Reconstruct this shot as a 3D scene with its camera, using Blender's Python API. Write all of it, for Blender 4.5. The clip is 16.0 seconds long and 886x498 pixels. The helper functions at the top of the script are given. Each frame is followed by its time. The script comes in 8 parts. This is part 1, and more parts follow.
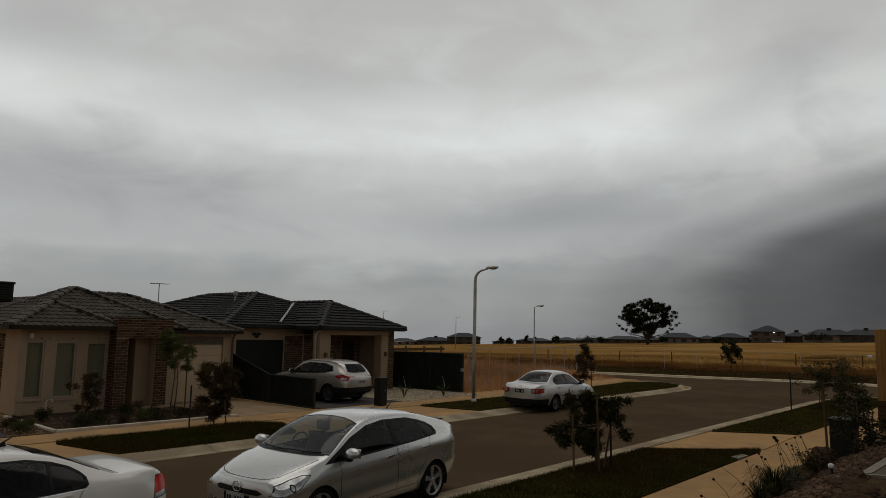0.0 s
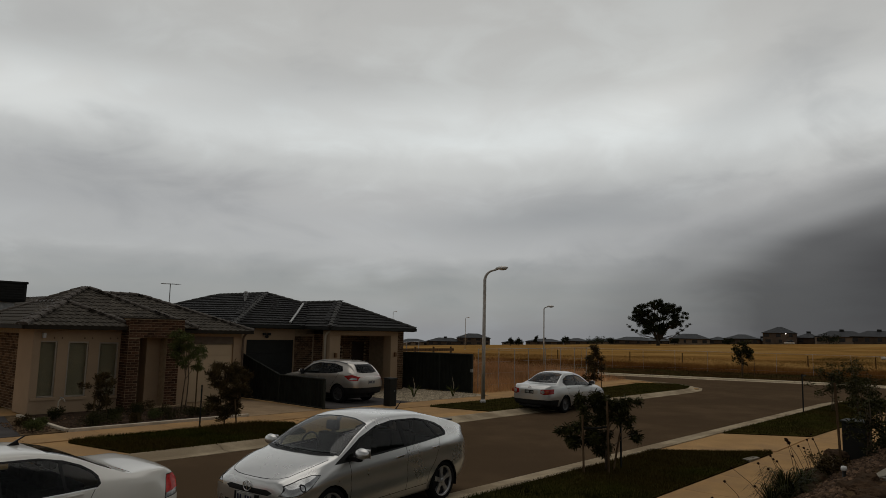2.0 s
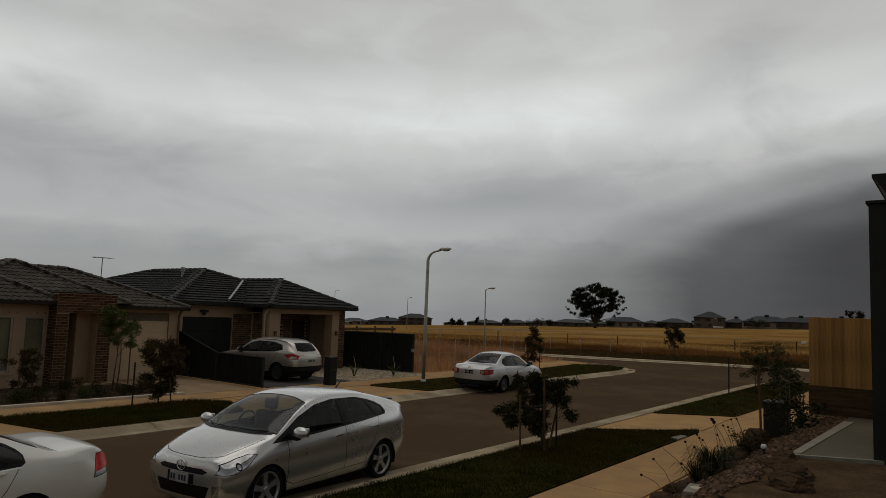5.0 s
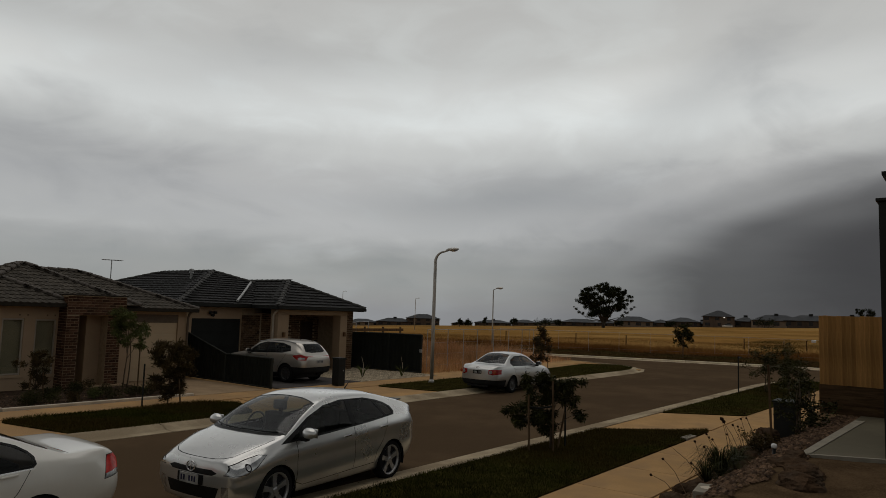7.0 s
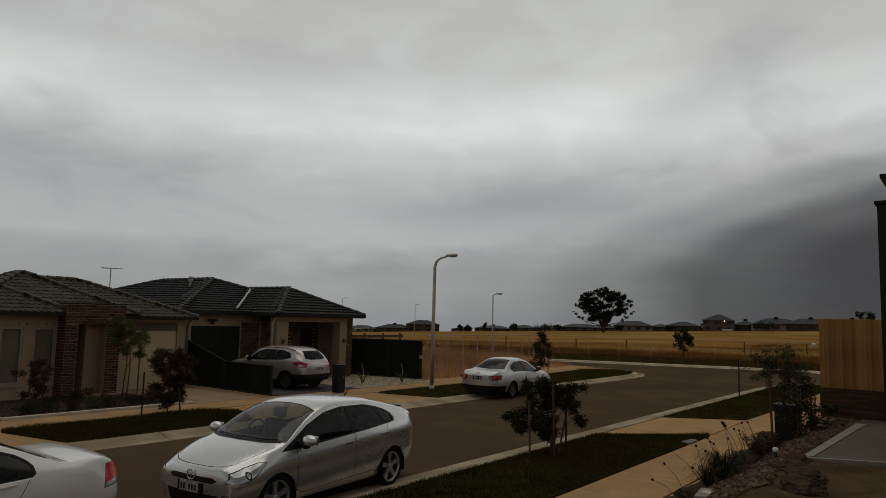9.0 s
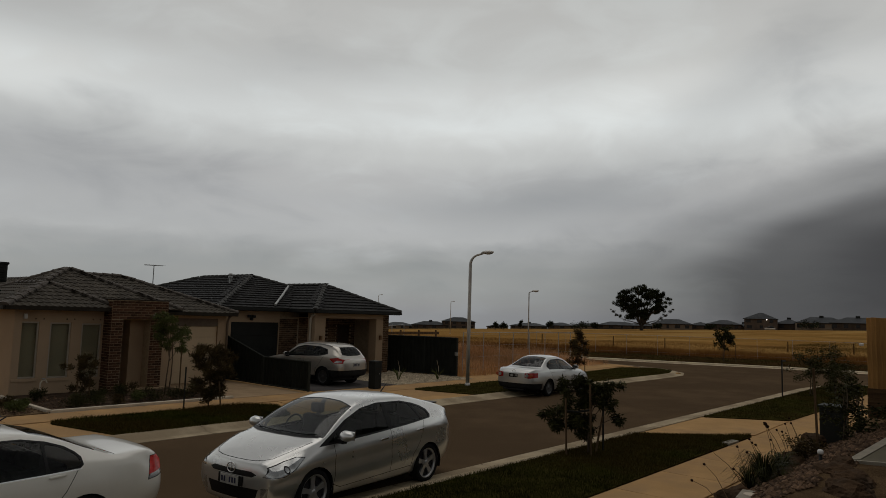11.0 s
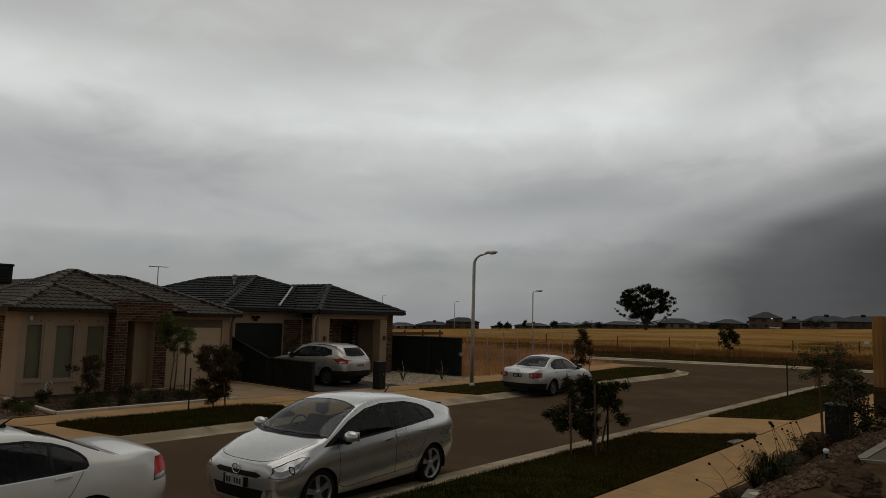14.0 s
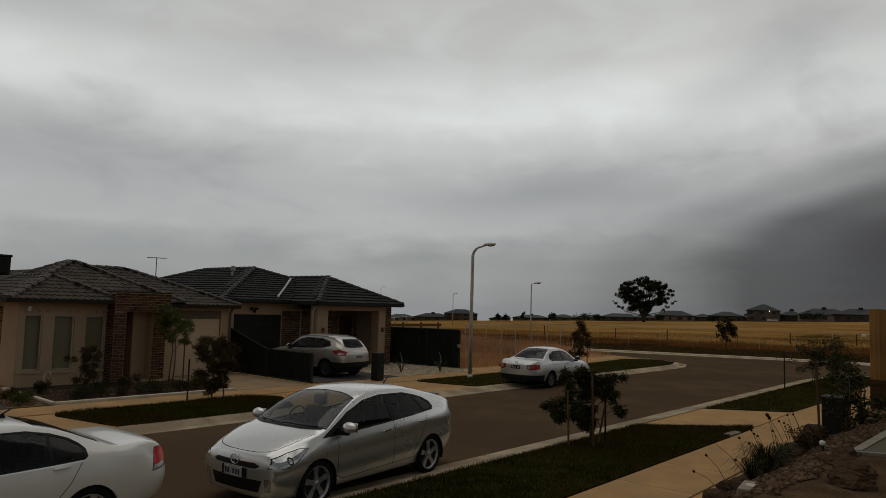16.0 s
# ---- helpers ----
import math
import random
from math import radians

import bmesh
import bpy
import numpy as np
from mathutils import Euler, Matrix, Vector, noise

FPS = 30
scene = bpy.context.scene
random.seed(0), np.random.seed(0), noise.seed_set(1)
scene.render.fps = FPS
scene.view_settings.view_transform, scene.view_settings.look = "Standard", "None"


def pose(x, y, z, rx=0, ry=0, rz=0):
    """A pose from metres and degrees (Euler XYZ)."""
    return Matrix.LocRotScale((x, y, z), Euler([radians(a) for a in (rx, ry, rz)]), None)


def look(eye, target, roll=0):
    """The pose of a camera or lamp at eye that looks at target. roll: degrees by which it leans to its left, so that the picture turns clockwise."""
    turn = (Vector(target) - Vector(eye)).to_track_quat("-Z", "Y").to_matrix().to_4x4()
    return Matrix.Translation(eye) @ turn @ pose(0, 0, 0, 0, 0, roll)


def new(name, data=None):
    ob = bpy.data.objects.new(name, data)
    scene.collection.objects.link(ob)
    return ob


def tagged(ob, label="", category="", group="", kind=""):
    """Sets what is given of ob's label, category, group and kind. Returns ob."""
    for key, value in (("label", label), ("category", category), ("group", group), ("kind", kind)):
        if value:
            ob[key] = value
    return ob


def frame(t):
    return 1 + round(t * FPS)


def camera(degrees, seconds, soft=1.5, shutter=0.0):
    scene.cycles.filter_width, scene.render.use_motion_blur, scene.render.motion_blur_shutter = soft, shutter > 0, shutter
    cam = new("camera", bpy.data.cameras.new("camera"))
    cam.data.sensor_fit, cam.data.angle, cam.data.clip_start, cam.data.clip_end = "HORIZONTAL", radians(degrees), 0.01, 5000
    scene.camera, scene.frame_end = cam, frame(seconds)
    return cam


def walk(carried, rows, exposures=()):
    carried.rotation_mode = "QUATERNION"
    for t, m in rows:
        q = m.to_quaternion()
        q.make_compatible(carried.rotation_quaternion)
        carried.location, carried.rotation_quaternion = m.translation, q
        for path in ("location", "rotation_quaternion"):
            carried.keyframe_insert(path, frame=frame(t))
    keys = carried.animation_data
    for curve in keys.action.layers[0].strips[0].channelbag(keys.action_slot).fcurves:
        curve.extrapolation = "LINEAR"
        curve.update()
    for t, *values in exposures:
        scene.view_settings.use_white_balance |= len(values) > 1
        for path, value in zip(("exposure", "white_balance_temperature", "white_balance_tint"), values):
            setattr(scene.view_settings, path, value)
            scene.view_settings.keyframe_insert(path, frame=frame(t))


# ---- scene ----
# ---------------------------------------------------------------- camera and walk
EYE = 2.9
cam = camera(66.0, 16.0, soft=0.5)
PATH = [
    (0.0, pose(0, 0, EYE, 96.83, -1.16, -48.78)),
    (0.5, pose(0, 0, EYE, 96.83, -1.26, -48.52)),
    (1.0, pose(0, 0, EYE, 96.76, -1.23, -47.82)),
    (1.5, pose(0, 0, EYE, 96.87, -1.16, -47.54)),
    (2.0, pose(0, 0, EYE, 96.86, -1.28, -47.99)),
    (2.5, pose(0, 0, EYE, 96.66, -1.51, -48.43)),
    (3.0, pose(0, 0, EYE, 96.14, -1.69, -49.42)),
    (3.5, pose(0, 0, EYE, 95.68, -1.87, -50.52)),
    (4.0, pose(0, 0, EYE, 95.35, -2.17, -52.84)),
    (6.5, pose(0, 0, EYE, 95.36, -1.93, -52.60)),
    (7.0, pose(0, 0, EYE, 95.36, -1.86, -52.18)),
    (7.5, pose(0, 0, EYE, 95.85, -1.39, -52.60)),
    (8.0, pose(0, 0, EYE, 96.08, -1.31, -52.84)),
    (8.5, pose(0, 0, EYE, 96.01, -1.40, -52.76)),
    (9.0, pose(0, 0, EYE, 95.85, -1.44, -52.20)),
    (11.5, pose(0, 0, EYE, 95.59, -1.60, -48.73)),
    (12.0, pose(0, 0, EYE, 95.70, -1.46, -48.48)),
    (12.5, pose(0, 0, EYE, 95.74, -1.49, -48.42)),
    (13.0, pose(0, 0, EYE, 95.84, -1.51, -48.59)),
    (13.5, pose(0, 0, EYE, 95.82, -1.26, -48.65)),
    (14.0, pose(0, 0, EYE, 95.54, -1.47, -48.89)),
    (14.5, pose(0, 0, EYE, 95.42, -1.40, -48.83)),
    (15.0, pose(0, 0, EYE, 95.29, -1.42, -48.80)),
    (15.5, pose(0, 0, EYE, 95.05, -1.39, -48.83)),
    (16.0, pose(0, 0, EYE, 94.86, -1.61, -49.02)),
]
walk(cam, PATH)

# ---------------------------------------------------------------- world, sun, exposure
def link(nt, a, b):
    nt.links.new(a, b)


def math_node(nt, op, a, b=0.0, c=0.0, clamp=False):
    n = nt.nodes.new("ShaderNodeMath")
    n.operation, n.use_clamp = op, clamp
    for i, v in enumerate((a, b, c)):
        if isinstance(v, (int, float)):
            n.inputs[i].default_value = v
        else:
            link(nt, v, n.inputs[i])
    return n.outputs[0]


def ramp_node(nt, fac, stops, smooth=True):
    n = nt.nodes.new("ShaderNodeValToRGB")
    n.color_ramp.interpolation = "EASE" if smooth else "LINEAR"
    els = n.color_ramp.elements
    while len(els) < len(stops):
        els.new(0.5)
    for e, (p, c) in zip(els, stops):
        e.position = p
        e.color = (*c, 1) if len(c) == 3 else c
    link(nt, fac, n.inputs[0])
    return n.outputs[0]


def mix_node(nt, fac, a, b, blend="MIX"):
    n = nt.nodes.new("ShaderNodeMix")
    n.data_type, n.blend_type = "RGBA", blend
    for sock, v in ((n.inputs[0], fac), (n.inputs[6], a), (n.inputs[7], b)):
        if isinstance(v, (int, float)):
            sock.default_value = v
        elif isinstance(v, tuple):
            sock.default_value = (*v, 1) if len(v) == 3 else v
        else:
            link(nt, v, sock)
    return n.outputs[2]


def noise_node(nt, vec, scale, detail=4.0, rough=0.55, distort=0.0):
    n = nt.nodes.new("ShaderNodeTexNoise")
    n.inputs["Scale"].default_value, n.inputs["Detail"].default_value = scale, detail
    n.inputs["Roughness"].default_value, n.inputs["Distortion"].default_value = rough, distort
    if vec is not None:
        link(nt, vec, n.inputs["Vector"])
    return n.outputs[0]


def map_node(nt, vec, loc=(0, 0, 0), rot=(0, 0, 0), scale=(1, 1, 1)):
    n = nt.nodes.new("ShaderNodeMapping")
    n.inputs["Location"].default_value, n.inputs["Scale"].default_value = loc, scale
    n.inputs["Rotation"].default_value = [radians(a) for a in rot]
    link(nt, vec, n.inputs["Vector"])
    return n.outputs[0]


def grey(v):
    return (v, v, v)


world = bpy.data.worlds.new("overcast_sky")
scene.world = world
world.use_nodes = True
nt = world.node_tree
nt.nodes.clear()
out = nt.nodes.new("ShaderNodeOutputWorld")
bg = nt.nodes.new("ShaderNodeBackground")
link(nt, bg.outputs[0], out.inputs[0])
sky = nt.nodes.new("ShaderNodeTexSky")
sky.sky_type, sky.sun_disc = "NISHITA", False
sky.sun_elevation, sky.sun_rotation = radians(79), radians(39)
coord = nt.nodes.new("ShaderNodeTexCoord").outputs["Generated"]
xyz = nt.nodes.new("ShaderNodeSeparateXYZ")
link(nt, coord, xyz.inputs[0])
dx, dy, dz = xyz.outputs
up = math_node(nt, "MAXIMUM", dz, 0.0)
az = math_node(nt, "ARCTAN2", dy, dx)                      # radians, 0 along the street
# the cloud deck, seen in perspective: farther clouds lie flatter
lift = math_node(nt, "ADD", up, 0.16)
flat = nt.nodes.new("ShaderNodeCombineXYZ")
link(nt, math_node(nt, "DIVIDE", dx, lift), flat.inputs[0])
link(nt, math_node(nt, "DIVIDE", dy, lift), flat.inputs[1])
deck = map_node(nt, flat.outputs[0], loc=(1.7, 0.4, 0.0), rot=(0, 0, 43), scale=(0.85, 0.8, 1))
soft_co = map_node(nt, coord, loc=(0.9, 0.35, 0.2), rot=(14, -10, 20), scale=(1, 1, 2.3))
soft_big = noise_node(nt, soft_co, 2.6, 4.0, 0.5, 0.5)
soft_fine = noise_node(nt, map_node(nt, soft_co, loc=(3, 1, 2)), 7.0, 5.0, 0.55, 0.6)
big = math_node(nt, "ADD", math_node(nt, "MULTIPLY", noise_node(nt, deck, 1.0, 3.0, 0.5, 0.35), 0.3), math_node(nt, "MULTIPLY", soft_big, 0.7))
fine = math_node(nt, "ADD", math_node(nt, "MULTIPLY", noise_node(nt, map_node(nt, deck, loc=(4, 2, 1)), 2.6, 4.0, 0.5, 0.4), 0.2), math_node(nt, "MULTIPLY", soft_fine, 0.8))
cloud = math_node(nt, "ADD", math_node(nt, "MULTIPLY", big, 0.62), math_node(nt, "MULTIPLY", fine, 0.38))
# bearing to the right of the street's diagonal, and height, both bent by the noise so that cloud edges fray
wob = math_node(nt, "MULTIPLY", math_node(nt, "SUBTRACT", cloud, 0.5), 0.12)
fray = math_node(nt, "MULTIPLY", math_node(nt, "SUBTRACT", fine, 0.5), 0.16)
height = math_node(nt, "ADD", up, wob)
bear = math_node(nt, "ADD", math_node(nt, "SUBTRACT", radians(42.5), az), fray)


def cloud_patch(a0, e0, sa, se, tilt=0.0):
    """How much a point of the sky lies in a soft oval cloud."""
    da, de = math_node(nt, "SUBTRACT", bear, a0), math_node(nt, "SUBTRACT", height, e0)
    c, q = math.cos(tilt), math.sin(tilt)
    p = math_node(nt, "ADD", math_node(nt, "MULTIPLY", da, c / sa), math_node(nt, "MULTIPLY", de, q / sa))
    r = math_node(nt, "ADD", math_node(nt, "MULTIPLY", da, -q / se), math_node(nt, "MULTIPLY", de, c / se))
    d2 = math_node(nt, "ADD", math_node(nt, "MULTIPLY", p, p), math_node(nt, "MULTIPLY", r, r))
    return math_node(nt, "POWER", 2.718, math_node(nt, "MULTIPLY", d2, -1.0))


# above 0.45, overhead and unseen, the deck is darkened to dim the ground
base = ramp_node(nt, height, [(0.0, (0.213, 0.232, 0.276)), (0.03, (0.217, 0.235, 0.274)), (0.06, (0.246, 0.254, 0.283)), (0.085, (0.295, 0.296, 0.317)),
                              (0.112, (0.374, 0.373, 0.39)), (0.15, (0.414, 0.41, 0.42)), (0.19, (0.438, 0.433, 0.434)), (0.23, (0.51, 0.515, 0.512)),
                              (0.275, (0.61, 0.627, 0.63)), (0.31, (0.59, 0.60, 0.597)), (0.365, (0.487, 0.487, 0.473)), (0.44, (0.455, 0.452, 0.435)),
                              (0.6, (0.27, 0.265, 0.25)), (1.0, (0.16, 0.157, 0.15))])
shade = ramp_node(nt, cloud, [(0.34, (0.80, 0.79, 0.78)), (0.5, (0.985, 0.98, 0.972)), (0.64, (1.10, 1.12, 1.13))])
deck_col = mix_node(nt, 1.0, base, shade, "MULTIPLY")
# darker and brighter rolls of the cloud deck: bearing, height, half-sizes, tilt, how dark or bright
ROLLS = ((-0.50, 0.185, 0.26, 0.055, 0.0, -0.20), (-0.56, 0.36, 0.22, 0.05, 0.1, -0.13), (-0.56, 0.285, 0.10, 0.045, 0.0, 0.10), (0.20, 0.172, 0.25, 0.040, 0.10, -0.32),
         (-0.06, 0.122, 0.12, 0.018, 0.0, 0.12), (-0.05, 0.072, 0.24, 0.018, 0.0, -0.16), (0.24, 0.118, 0.12, 0.02, 0.05, 0.08), (0.33, 0.33, 0.12, 0.06, 0.3, 0.10),
         (0.46, 0.31, 0.12, 0.04, 0.25, -0.14), (0.52, 0.215, 0.16, 0.025, 0.25, 0.16), (-0.22, 0.33, 0.20, 0.035, 0.15, -0.12), (0.05, 0.255, 0.16, 0.03, 0.1, 0.06))
roll = None
for a0_, e0_, sa_, se_, t_, k_ in ROLLS:
    term = math_node(nt, "MULTIPLY", cloud_patch(a0_, e0_, sa_, se_, t_), k_)
    roll = math_node(nt, "ADD", 1.0, term) if roll is None else math_node(nt, "ADD", roll, term)
deck_col = mix_node(nt, 1.0, deck_col, roll, "MULTIPLY")
# a little of the clear sky's own colour shows through the cloud
deck_col = mix_node(nt, 0.02, deck_col, sky.outputs[0])
# the dark rain bank low over the end of the street
bank_a = math_node(nt, "MULTIPLY", math_node(nt, "SUBTRACT", bear, 0.70), 1 / 0.37)
bank_e = math_node(nt, "SUBTRACT", math_node(nt, "SUBTRACT", height, 0.095), math_node(nt, "MULTIPLY", math_node(nt, "SUBTRACT", bear, 0.70), 0.13))
bank_v = math_node(nt, "ADD", math_node(nt, "MULTIPLY", math_node(nt, "MAXIMUM", bank_e, 0.0), 1 / 0.10), math_node(nt, "MULTIPLY", math_node(nt, "MINIMUM", bank_e, 0.0), 1 / 0.24))
dist = math_node(nt, "SQRT", math_node(nt, "ADD", math_node(nt, "MULTIPLY", bank_a, bank_a), math_node(nt, "MULTIPLY", bank_v, bank_v)))
bank = ramp_node(nt, math_node(nt, "MULTIPLY", dist, 0.5), [(0.1, grey(0.95)), (0.32, grey(0.82)), (0.52, grey(0.42)), (0.72, grey(0.13)), (0.92, grey(0.0))])
dark_col = mix_node(nt, bank, deck_col, (0.045, 0.046, 0.052))
# the unseen sky away from the bright break is darkened to dim the scene
ahead = math_node(nt, "ADD", math_node(nt, "MULTIPLY", dx, 0.72), math_node(nt, "MULTIPLY", dy, 0.69))
thick = ramp_node(nt, math_node(nt, "ADD", math_node(nt, "MULTIPLY", ahead, 0.5), 0.5), [(0.1, grey(0.42)), (0.42, grey(0.58)), (0.72, grey(1.0))])
sky_mix = mix_node(nt, 1.0, dark_col, thick, "MULTIPLY")
sky_mix = mix_node(nt, 1.0, sky_mix, (0.975, 0.95, 0.893), "MULTIPLY")
link(nt, sky_mix, bg.inputs["Color"])
bg.inputs["Strength"].default_value = 1.0

sun_data = bpy.data.lights.new("sun", "SUN")
sun_data.energy, sun_data.angle, sun_data.color = 0.54, radians(60), (1.0, 0.96, 0.9)
sun = new("sun", sun_data)
sun.matrix_world = look((0, 0, 60), (-7, -9, 0))
scene.view_settings.exposure = 0.0

# ---------------------------------------------------------------- mesh helpers
def mesh_from(name, bm, material, smooth=False):
    me = bpy.data.meshes.new(name)
    bm.to_mesh(me)
    bm.free()
    if material is not None:
        for m in material if isinstance(material, (list, tuple)) else [material]:
            me.materials.append(m)
    if smooth:
        me.polygons.foreach_set("use_smooth", [True] * len(me.polygons))
    return me


def part(name, bm, material, parent=None, label="", smooth=False, m=None):
    """Links a bmesh as one mesh object, under a thing or a part where parent is given."""
    ob = new(name, mesh_from(name, bm, material, smooth))
    if parent is not None:
        ob.parent = parent
    if m is not None:
        ob.matrix_basis = m
    if label:
        tagged(ob, label)
    return ob


def thing(name, label, category, group="", m=None):
    ob = new(name)
    ob.empty_display_size = 0.2
    if m is not None:
        ob.matrix_basis = m
    return tagged(ob, label, category, group)


def box(bm, x0, x1, y0, y1, z0, z1, bevel=0.0, m=None):
    """An upright box, its edges rounded by bevel, with its bottom included."""
    res = bmesh.ops.create_cube(bm, size=1.0)
    vs = res["verts"]
    for v in vs:
        v.co = Vector((x0 + (v.co.x + 0.5) * (x1 - x0), y0 + (v.co.y + 0.5) * (y1 - y0), z0 + (v.co.z + 0.5) * (z1 - z0)))
    if bevel > 0:
        es = list({e for v in vs for e in v.link_edges})
        r = bmesh.ops.bevel(bm, geom=es, offset=bevel, segments=2, affect="EDGES", profile=0.6)
        vs = list({v for f in r["faces"] for v in f.verts} | {v for v in vs if v.is_valid})
    if m is not None:
        for v in vs:
            v.co = m @ v.co
    return bm


def box_bm(*a, **k):
    return box(bmesh.new(), *a, **k)


def prism(bm, pts, z0, z1):
    """A closed plate with the outline pts (x, y)."""
    lo = [bm.verts.new((x, y, z0)) for x, y in pts]
    hi = [bm.verts.new((x, y, z1)) for x, y in pts]
    n = len(pts)
    bm.faces.new(hi)
    bm.faces.new(lo[::-1])
    for i in range(n):
        bm.faces.new((lo[i], lo[(i + 1) % n], hi[(i + 1) % n], hi[i]))
    bmesh.ops.recalc_face_normals(bm, faces=bm.faces[:])
    return bm


def rounded(pts, r, n=5):
    """The polygon pts with its corners rounded by r."""
    res = []
    for i, p in enumerate(pts):
        p = Vector(p)
        a, b = Vector(pts[i - 1]), Vector(pts[(i + 1) % len(pts)])
        ra = min(r, (a - p).length * 0.45)
        rb = min(r, (b - p).length * 0.45)
        p0, p1 = p + (a - p).normalized() * ra, p + (b - p).normalized() * rb
        for k in range(n + 1):
            t = k / n
            q = p0 * (1 - t) ** 2 + p * 2 * t * (1 - t) + p1 * t ** 2
            res.append((q.x, q.y))
    return res


def tube(bm, pts, radii, sides=8, cap=True):
    """A round bar through pts, tapering by radii."""
    pts = [Vector(p) for p in pts]
    if isinstance(radii, (int, float)):
        radii = [radii] * len(pts)
    rings, ref = [], None
    for i, p in enumerate(pts):
        d = (pts[min(i + 1, len(pts) - 1)] - pts[max(i - 1, 0)]).normalized()
        if ref is None:
            ref = d.orthogonal().normalized()
        ref = (ref - d * ref.dot(d)).normalized() if (ref - d * ref.dot(d)).length > 1e-5 else d.orthogonal().normalized()
        bi = d.cross(ref)
        rings.append([bm.verts.new(p + (ref * math.cos(2 * math.pi * k / sides) + bi * math.sin(2 * math.pi * k / sides)) * radii[i]) for k in range(sides)])
    for a, b in zip(rings, rings[1:]):
        for k in range(sides):
            bm.faces.new((a[k], a[(k + 1) % sides], b[(k + 1) % sides], b[k]))
    if cap:
        bm.faces.new(rings[0][::-1])
        bm.faces.new(rings[-1])
    return bm


def lathe(bm, profile, sides=24, m=None, cap=True):
    """A turned shape about z; profile is (radius, z) from below upwards."""
    rings = []
    for r, z in profile:
        ring = []
        for k in range(sides):
            a = 2 * math.pi * k / sides
            co = Vector((r * math.cos(a), r * math.sin(a), z))
            ring.append(bm.verts.new(m @ co if m is not None else co))
        rings.append(ring)
    for a, b in zip(rings, rings[1:]):
        for k in range(sides):
            bm.faces.new((a[k], a[(k + 1) % sides], b[(k + 1) % sides], b[k]))
    if cap:
        bm.faces.new(rings[0][::-1])
        bm.faces.new(rings[-1])
    return bm


def raw(name, verts, faces, material, parent=None, label="", smooth=False):
    me = bpy.data.meshes.new(name)
    me.from_pydata(verts, [], faces)
    me.materials.append(material)
    if smooth:
        me.polygons.foreach_set("use_smooth", [True] * len(me.polygons))
    ob = new(name, me)
    if parent is not None:
        ob.parent = parent
    if label:
        tagged(ob, label)
    return ob


def step(a, b, x):
    t = min(1.0, max(0.0, (x - a) / (b - a)))
    return t * t * (3 - 2 * t)


def root_loc(ob):
    while ob.parent is not None:
        ob = ob.parent
    return ob.matrix_basis.translation.copy()


def wpart(name, bm, material, parent, label="", smooth=False):
    """Like part(), for a bmesh in world coordinates."""
    bmesh.ops.translate(bm, verts=bm.verts[:], vec=-root_loc(parent))
    return part(name, bm, material, parent, label, smooth)


def inside(x, y, poly):
    hit = False
    for i in range(len(poly)):
        (xa, ya), (xb, yb) = poly[i - 1], poly[i]
        if (ya > y) != (yb > y) and x < (xb - xa) * (y - ya) / (yb - ya) + xa:
            hit = not hit
    return hit


def pick(rng, poly):
    xs, ys = [p[0] for p in poly], [p[1] for p in poly]
    while True:
        x, y = rng.uniform(min(xs), max(xs)), rng.uniform(min(ys), max(ys))
        if inside(x, y, poly):
            return x, y


def blades(name, rng, poly, count, height, width, mat, z=0.1, lean=0.5, ground=None, label="", size_far=0.0):
    """Grass as many single blades: one object that nobody could count."""
    vs, fs = [], []
    for _ in range(count):
        x, y = pick(rng, poly)
        zz = ground(x, y) if ground else z
        k = 1 + size_far * math.hypot(x, y)
        h = height * rng.uniform(0.45, 1.25) * (0.55 + 0.9 * noise.noise((x * 0.9, y * 0.9, 3.0)) ** 2 + 0.35 * (noise.noise((x * 0.35, y * 0.35, 8.0)) + 0.5))
        a = rng.uniform(0, 2 * math.pi)
        b = rng.uniform(0, 2 * math.pi)
        l = h * lean * rng.uniform(0.2, 1)
        w = width * k * rng.uniform(0.6, 1.3)
        c, s = math.cos(a) * w, math.sin(a) * w
        mx, my = x + math.cos(b) * l * 0.35, y + math.sin(b) * l * 0.35
        n = len(vs)
        vs += [(x - c, y - s, zz - 0.02), (x + c, y + s, zz - 0.02), (mx + c * 0.7, my + s * 0.7, zz + h * 0.6), (mx - c * 0.7, my - s * 0.7, zz + h * 0.6),
               (x + math.cos(b) * l, y + math.sin(b) * l, zz + h)]
        fs += [(n, n + 1, n + 2, n + 3), (n + 3, n + 2, n + 4)]
    return tagged(raw(name, vs, fs, mat, label=label), label, kind="stuff")

